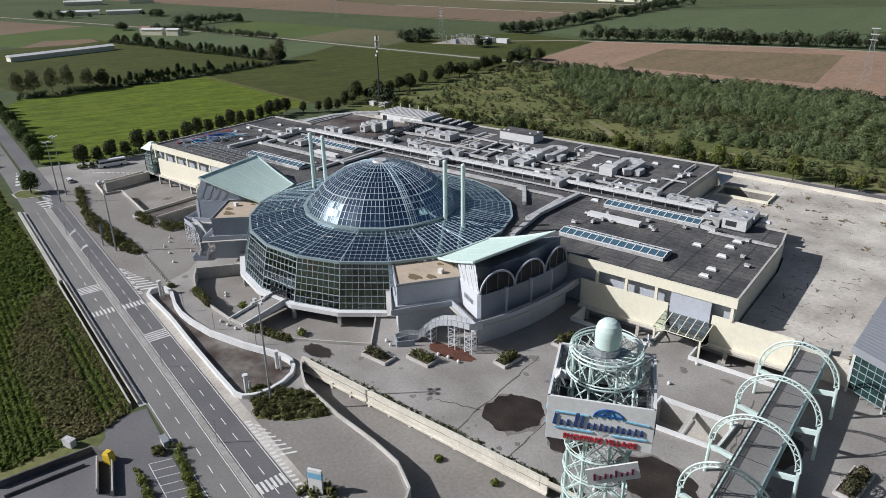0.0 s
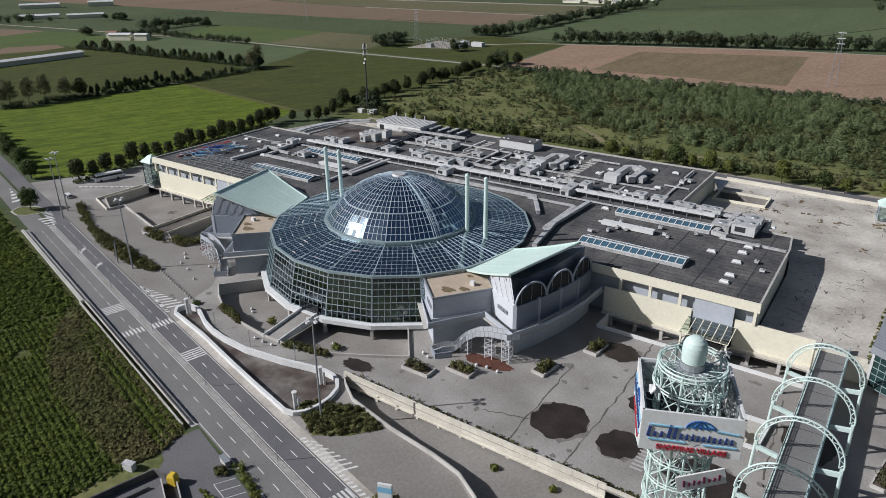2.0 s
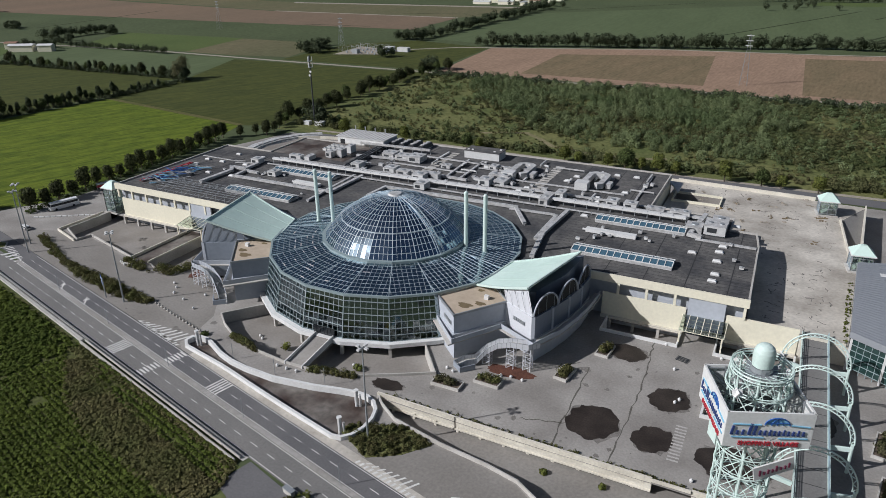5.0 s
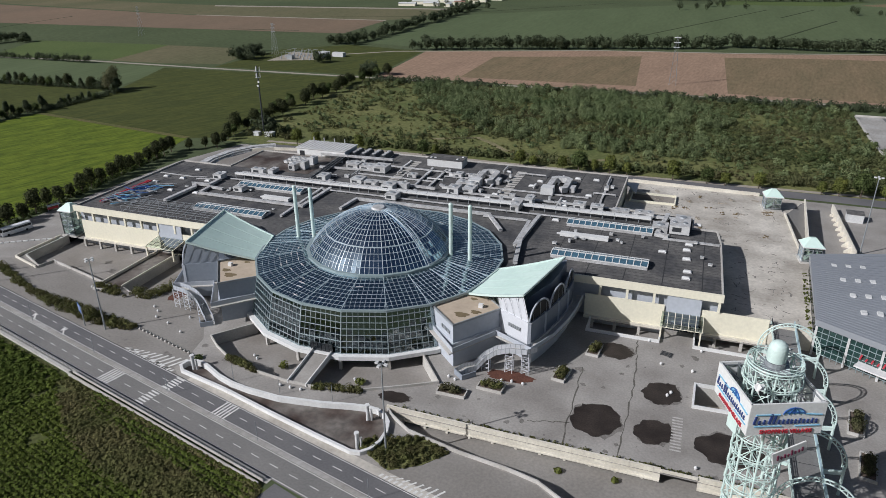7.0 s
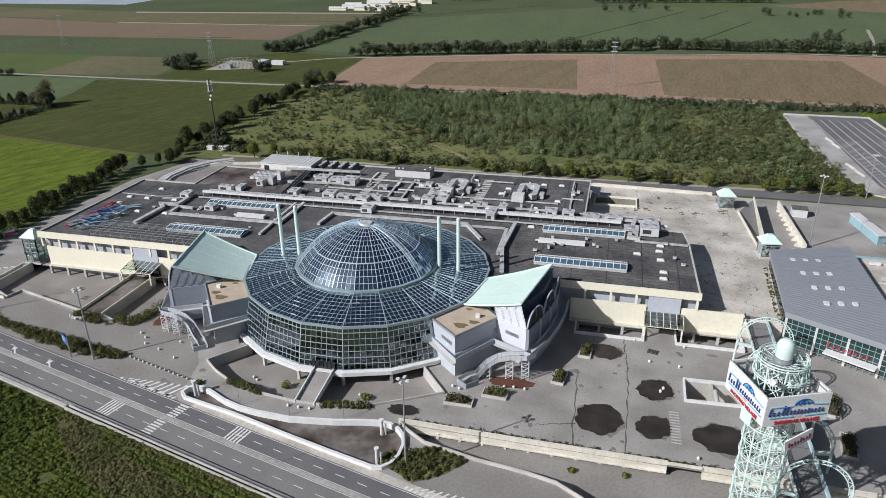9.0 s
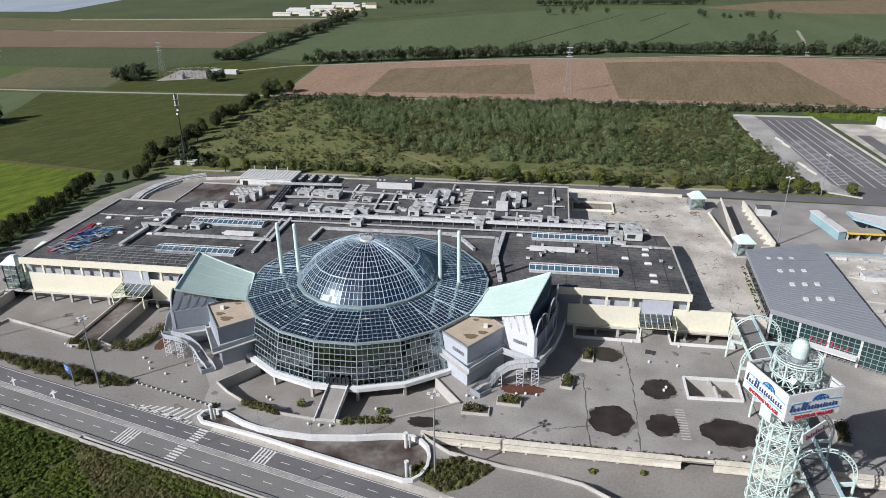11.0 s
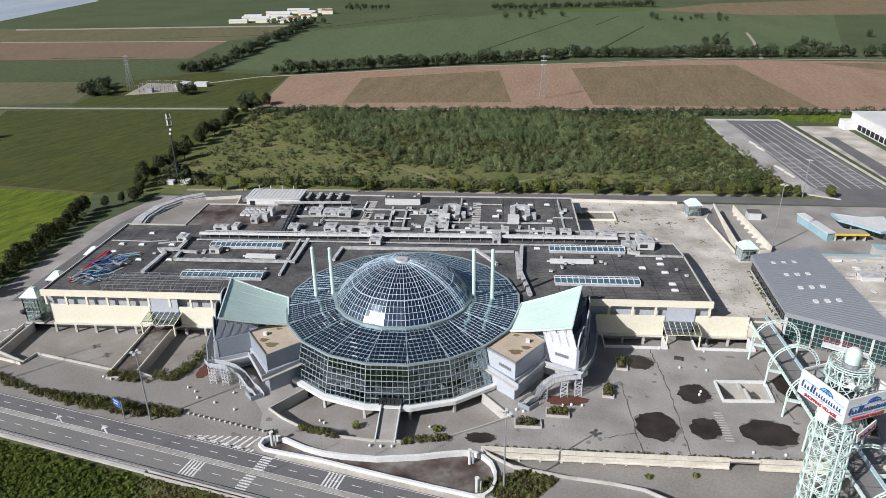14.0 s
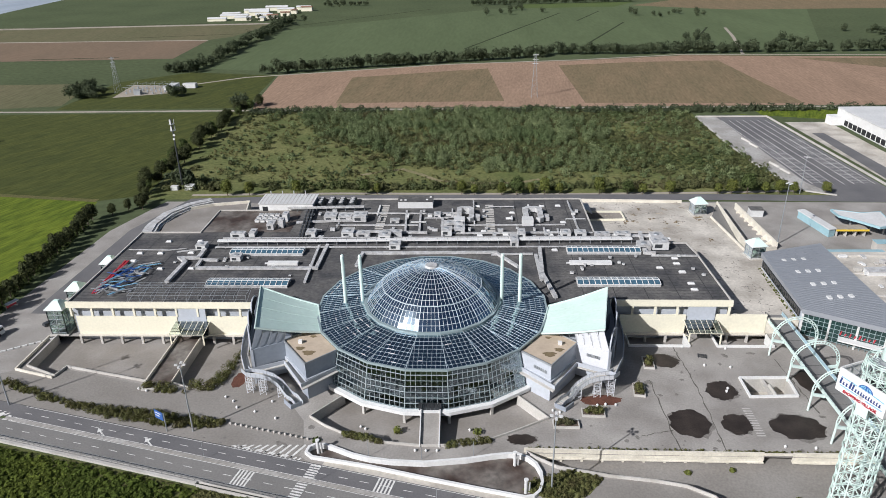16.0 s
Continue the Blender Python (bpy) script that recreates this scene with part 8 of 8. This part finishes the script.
for i in range(34):
    f = i / 33
    x, y = -165 - 8 * math.sin(f * 3.1), 156 + 212 * f
    plant("dark" if i % 3 else "round", x + random.uniform(-6, 6), y, random.uniform(0.6, 1.0), "hedgerow trees")
for x, y in ((-354, 44), (-351, 52), (-350, 63), (-349, 73), (-344, 84), (-337, 242), (-333, 232)):
    plant("thin", x, y, random.uniform(0.85, 1.05), "field edge trees")
plant("dark", -343.5, 94, 1.15, "field edge trees")
for i in range(30):
    f = i / 29
    plant(("slim", "slim", "round2")[i % 3], -340 + 12 * f + random.uniform(-2, 2), 100 + 112 * f + random.uniform(-1, 1), random.uniform(0.55, 0.95) * (1.0 if f < 0.65 else 0.7), "field edge trees")
for i in range(44):
    f = i / 43
    plant(("round2", "slim", "slim", "dark")[i % 4], -585 + 250 * f, 230 + 11 * f + random.uniform(-3, 3), random.uniform(0.5, 1.0), "field edge trees")
far_rows = {"lane": [], "row": [], "clump": []}


def far_tree(key, x, y, h):
    rnd = np.random.default_rng(int(abs(x * 13 + y * 7)) + 1)
    c = np.array((x, y, h * 0.55)) + rnd.normal(size=(5, 3)) * h * np.array((0.13, 0.13, 0.1))
    far_rows[key].append(puffs(c, h * rnd.uniform(0.22, 0.36, 5), rnd.uniform(0.9, 1.3, 5), 60, 0.062 * h, rnd, 0.7, 0.28))
    far_rows[key].append(np.array([[(x - 0.3, y, 0), (x + 0.3, y, 0), (x + 0.2, y, h * 0.5), (x - 0.2, y, h * 0.5)]]))


for i in range(64):
    far_tree("lane", -274 + random.uniform(-6, 6), 515 + 430 * i / 63, random.uniform(9, 14))
for x in range(-196, 660, 4):
    y = 512 + (x + 178) * 0.31 if x < 100 else 609 + 0.01 * (x - 100)
    if (x < 320 and random.random() < 0.92) or random.random() < 0.5:
        far_tree("row", x + random.uniform(-3, 3), y + random.uniform(-3, 3), random.uniform(9, 15))
for x, y, n, r in ((-290, 525, 12, 14), (-330, 400, 16, 14), (-340, 430, 14, 16), (-250, 405, 6, 10), (-178, 362, 6, 8), (262, 640, 6, 14), (300, 720, 12, 26), (-620, 318, 16, 26), (-640, 350, 10, 20), (-300, 985, 16, 40), (-650, 430, 6, 12), (-828, 425, 12, 24), (340, 1000, 10, 80), (-240, 1230, 16, 40), (540, 760, 8, 40), (80, 1050, 8, 60), (-150, 165, 8, 8), (-338, 238, 9, 10), (400, 660, 12, 40), (-930, 330, 10, 40), (-690, 300, 6, 14)):
    for _ in range(n):
        far_tree("clump", x + random.gauss(0, r * 0.5), y + random.gauss(0, r * 0.4), random.uniform(6, 12))
for (x0, y0), (x1, y1), n, h0, h1 in (((-590, 338), (-455, 337), 26, 4, 8), ((-676, 362), (-672, 452), 16, 8, 13), ((20, 1190), (330, 1230), 44, 9, 15)):
    for i in range(n):
        f = (i + random.uniform(-0.3, 0.3)) / n
        far_tree("clump", x0 + (x1 - x0) * f, y0 + (y1 - y0) * f, random.uniform(h0, h1))
for key, label in (("lane", "dark tree avenue along a farm lane"), ("row", "long row of field trees"), ("clump", "scattered clumps of field trees")):
    tagged(part("far_trees", cloud("far_trees", np.concatenate(far_rows[key]), M_LEAF_FAR), None), label, "trees", "", "stuff")


def thicket(name, poly, count, r0, r1, material, label, leaves=26, size=0.42, patch=0.02, level=0.0, z=0.0, squash=(0.75, 1.25), power=2.2, up=0.0):
    """Many bushes over an area, thicker where a slow noise is high."""
    rnd = np.random.default_rng(len(name) * 7 + count)
    xs, ys = [p[0] for p in poly], [p[1] for p in poly]
    cs, rs, tries = [], [], 0
    while len(cs) < count and tries < count * 12:
        tries += 1
        x, y = rnd.uniform(min(xs), max(xs)), rnd.uniform(min(ys), max(ys))
        if not inside((x, y), poly) or noise.noise(Vector((x * patch, y * patch, 3.1))) < level + rnd.normal() * 0.12:
            continue
        r = r0 + (r1 - r0) * rnd.random() ** power
        cs.append((x, y, z + r * 0.75))
        rs.append(r)
    rs, q = np.array(rs), rnd.uniform(*squash, len(rs))
    cs = np.array(cs)
    cs[:, 2] += rs * np.maximum(0, q - 1) * 0.7
    quads = puffs(cs, rs, q, leaves, size * (0.7 + 0.5 * rs / r1), rnd, 0.7, 0.28, up)
    return tagged(part(name, cloud(name, quads, material), None), label, "scrub", "", "stuff")


SCRUB = [(-158, 158), (-164, 267), (-160, 340), (178, 340), (178, 318), (186, 170), (186, 158)]
thicket("field_hedge", [(-356, 40), (-346, 40), (-337, 100), (-327, 170), (-324, 236), (-334, 240), (-335, 170), (-345, 100)], 330, 0.8, 2.6, M_LEAF_FAR, "rough hedge under the field-edge trees", 60, 0.3, 0.03, -0.4)
thicket("field_hedge_back", [(-590, 226), (-345, 238), (-345, 245), (-590, 234)], 380, 1.0, 3.0, M_LEAF_FAR, "rough hedge between two far fields", 60, 0.32, 0.03, -0.35)
BRUSH = [(-28, 196), (-52, 236), (-90, 262), (-112, 300), (-118, 340), (178, 340), (178, 318), (186, 172), (120, 166), (60, 178), (10, 188)]
GROVE = [(-28, 196), (-52, 236), (-90, 262), (-112, 300), (-118, 338), (70, 338), (104, 300), (118, 236), (92, 182), (10, 188)]
thicket("scrub_low", BRUSH, 8000, 0.5, 1.5, M_SCRUB_DARK, "dense low green scrub on rough ground", 30, 0.30, 0.02, -0.12, 0, (0.3, 0.6), 1.2, 0.3)
thicket("scrub_low_grass", SCRUB, 2600, 0.5, 1.5, M_WITHERED, "tufts of dry and green rank grass", 20, 0.34, 0.03, -0.1, 0, (0.3, 0.6), 2.2, 0.4)
thicket("scrub_sparse", SCRUB, 480, 0.8, 2.4, M_SCRUB, "sparse bushes on rough grass", 100, 0.34, 0.03, -0.1)
thicket("scrub_saplings", GROVE, 900, 1.2, 3.0, M_SCRUB, "upright pale green self-seeded saplings in the scrub", 220, 0.27, 0.024, -0.02, 0, (1.1, 1.8), 1.2)
thicket("scrub_saplings_loose", BRUSH, 330, 0.9, 2.4, M_SCRUB, "scattered young saplings in the scrub", 120, 0.3, 0.05, -0.5, 0, (1.1, 1.7), 1.2)
thicket("scrub_dark", SCRUB, 300, 1.2, 3.0, M_SCRUB_DARK, "dark rounded bushes in the scrub", 200, 0.27, 0.02, -0.05)
thicket("scrub_edge", [(-158, 156), (-158, 172), (-60, 166), (40, 164), (184, 170), (188, 158)], 420, 0.8, 2.4, M_SCRUB_DARK, "dark undergrowth along the edge of the scrub", 90, 0.34, 0.03, -0.3)
thicket("scrub_verge", [(-160, 334), (-160, 345), (640, 343), (640, 336), (300, 334), (180, 330)], 900, 1.0, 3.2, M_LEAF_FAR, "dark bushes along the farm road", 90, 0.42, 0.03, -0.3)
solid("field_balk", Mesh().wall([(-189, 141.5), (-327, 162.5)], -0.1, 0.02, 4.0), M_WITHERED, "withered grass balk between two crops", "field")
# the crop by the road: rank rows, a withered strip and a rough grass edge
LUSH = [road(-170, -11.5), (-57.6, -70.5), (-60.5, -84), (-75, -118), (-130, -110), (-190, -60)]
ROWS_CROP = [(-57, -74), (-53, -77), (-40, -86.5), (-24, -94), (4, -99), (13.2, -101), (12, -111), (-10, -126), (-70, -122), (-60, -86)]
WITHERED = [(-52, -72.5), (-44, -75.5), (-33, -80.0), (4, -90.8), (14, -94), (13.4, -101), (4, -100), (-24, -95), (-40, -87.5), (-54, -77)]
STRIP = [(-46, -72.4), (12, -86.6), (14.5, -93), (4, -91), (-44, -78.5)]
thicket("crop_dense", LUSH, 9000, 0.5, 1.0, M_CROP, "rank green crop plants beside the road", 16, 0.32, 0.05, -0.9, -0.25, (0.6, 1.0), 1.0, 0.8)


def crop_rows(name, poly, spacing, material, label, leaves=12, r0=0.4, r1=0.75, gaps=-0.5):
    """Plants in rows that run with the road."""
    rnd = np.random.default_rng(len(name) + 40)
    cs = []
    for i in range(-40, 40):
        for s in np.arange(-190, 40, 0.55):
            x, y = road(s + rnd.uniform(-0.2, 0.2), -36 + i * spacing + rnd.uniform(-0.14, 0.14))
            if inside((x, y), poly) and noise.noise(Vector((x * 0.1, y * 0.22, 7.7))) > gaps + rnd.normal() * 0.1:
                cs.append((x, y, 0.25))
    rs = rnd.uniform(r0, r1, len(cs))
    tagged(part(name, cloud(name, puffs(cs, rs, rnd.uniform(0.7, 1.2, len(cs)), leaves, 0.3, rnd, 0.5, 0.3, 0.9), material), None), label, "crop", "", "stuff")


crop_rows("crop_rows", ROWS_CROP, 1.25, M_CROP, "green crop plants standing in rows")
crop_rows("crop_strip", STRIP, 1.6, M_CROP, "narrow strip of crop rows near the road", 14)
thicket("crop_withered", WITHERED, 3000, 0.3, 0.8, M_WITHERED, "withered brown weeds between the crop rows", 14, 0.24, 0.05, -0.9, -0.1, (0.4, 0.7), 1.6, 0.8)
thicket("crop_edge", [road(-58, -10.6), (13, -86.2), (15, -94), (13.6, -100), (11, -100), (11.5, -93), (9, -87.5), road(-58, -13)], 1000, 0.25, 0.7, M_WITHERED, "rough yellowing grass along the field edge", 14, 0.22, 0.05, -0.9, -0.1, (0.4, 0.7), 1.6, 0.8)
thicket("row_undergrowth", [(-164, -12), (-168, -12), (-181, 112), (-176, 116)], 260, 0.5, 1.5, M_LEAF, "undergrowth along the service road trees", 70, 0.22, 0.03, -0.6)
HEDGE = [(-138, -25), (-120, -33), (-92, -42.5), (-68, -46.3), (-57.5, -44.2), (-60, -42.5), (-84, -38.5), (-109, -34.8), (-137, -23.2)]
thicket("verge_hedge", HEDGE, 330, 0.6, 1.2, M_HEDGE, "overgrown roadside hedge", 150, 0.13, 0.02, -0.9)
thicket("court_hedge", [(-76, -27.5), (-68, -28), (-66.5, -24), (-65, -14.7), (-61.5, 2), (-63, 2), (-67.5, -14), (-70, -23), (-77, -24.5)], 90, 0.8, 1.5, M_HEDGE, "overgrown hedge round the sunken court", 150, 0.13, 0.02, -0.9)
thicket("court_hedge_low", [(-86, -24), (-80, -27.5), (-76, -29), (-86, -29)], 22, 0.8, 1.6, M_HEDGE, "unkempt shrubs by the causeway", 150, 0.13, 0.02, -0.9)
thicket("moat_hedge_west", [(-24.5, -46.2), (-23.5, -48.6), (-12.5, -51.6), (-12.0, -50.2)], 46, 0.6, 1.0, M_HEDGE, "creeper spilling over the moat parapet", 150, 0.13, 0.02, -0.9)
thicket("moat_hedge_east", [(5, -51.4), (5, -53), (18, -50.4), (17.5, -48.8)], 42, 0.6, 1.0, M_HEDGE, "low hedge along the moat parapet", 150, 0.13, 0.02, -0.9)
BED = [(25.3, -68.1), (27.9, -65.0), (39.4, -60.9), (46.6, -63.8), (42.2, -69.5), (35.9, -73.5)]
thicket("ramp_shrubs", BED, 330, 0.25, 0.8, M_HEDGE, "rough low shrubs in the verge beside the ramp", 90, 0.13, 0.02, -0.9, 0, (0.5, 0.9))
solid("kerb_shrub_bed", Mesh().prism(BED[::-1], -0.05, 0.12), M_DRY, "kerbed verge of dry grass beside the ramp", "kerb")
thicket("totem_shrubs", [(58.1, -82.2), (64.1, -83.2), (64.6, -78.2), (58.6, -78.7)], 26, 0.5, 1.1, M_HEDGE, "shrubs round the totem sign", 80, 0.22, 0.02, -0.9)
thicket("lot_shrubs", [(29.5, -88.2), (31.5, -87.6), (47, -93.4), (45, -94.4)], 60, 0.3, 0.8, M_LEAF_YELLOW, "dry shrubs in the car park strip", 60, 0.15, 0.02, -0.9)
thicket("lot_shrubs_inner", [(30.3, -96.3), (31.2, -95.8), (41, -98.6), (40, -99.4)], 34, 0.3, 0.8, M_LEAF_YELLOW, "dry shrubs between the parking bays", 60, 0.15, 0.02, -0.9)
thicket("lot_bush", [(28, -91.5), (30, -90), (31, -91), (29.5, -92)], 12, 0.5, 0.9, M_HEDGE, "overgrown bush at the car park entrance", 90, 0.15, 0.02, -0.9)
for x, y, z, r, h in ((14, -43, LOW, 1.4, 1.6), (-9, -43.5, LOW, 1.4, 2.4), (-31, -50.5, 0, 1.2, 1.0), (70, -58.5, LOW, 0.9, 0.9), (95, -68, LOW, 0.9, 1.0), (82, -57.5, LOW, 0.8, 0.9), (129, 27, 0, 1.4, 1.6), (-141, 20, 0, 1.6, 1.8)):
    shrub(x, y, z, r, h, M_LEAF_YELLOW if z else M_LEAF, "unkempt weed shrub growing through the paving")
thicket("parapet_weeds", [(28, -52.9), (28, -52.0), (120, -53.2), (120, -54.1)], 240, 0.15, 0.5, M_HEDGE, "weeds along the foot of the terrace parapet", 26, 0.13, 0.02, -0.9)
thicket("wall_weeds", [(124.4, 10), (125.6, 10), (127.9, 49), (126.7, 49)], 70, 0.12, 0.35, M_LEAF_YELLOW, "weeds along the foot of the hall wall", 40, 0.15, 0.02, -0.9, UP)

# ---- glass panes of the rotunda's front facets ----
pane_data = []
for w0, w1, h in row_mesh:
    pane_data.append(Mesh().face((-w0 / 2, 0, 0), (w0 / 2, 0, 0), (w1 / 2, 0, h), (-w1 / 2, 0, h)).data("pane", G_WALL))
for k in (18, 19, 0, 1, 2):
    a, b, c, d = vert(k, R0, Z0), vert(k + 1, R0, Z0), vert(k + 1, R1, Z1), vert(k, R1, Z1)
    ex = (b - a).normalized()
    ez = ((d + c) / 2 - (a + b) / 2).normalized()
    ey = ez.cross(ex)
    basis = Matrix((ex, ey, ez)).transposed().to_4x4()
    for j in range(ROWS_W):
        for i in range(COLS_W):
            p = grid_point(a, b, c, d, (i + 0.5) / COLS_W, j / ROWS_W)
            ob = new("pane", pane_data[j])
            ob.parent = curtain
            ob.matrix_basis = Matrix.Translation(p) @ basis
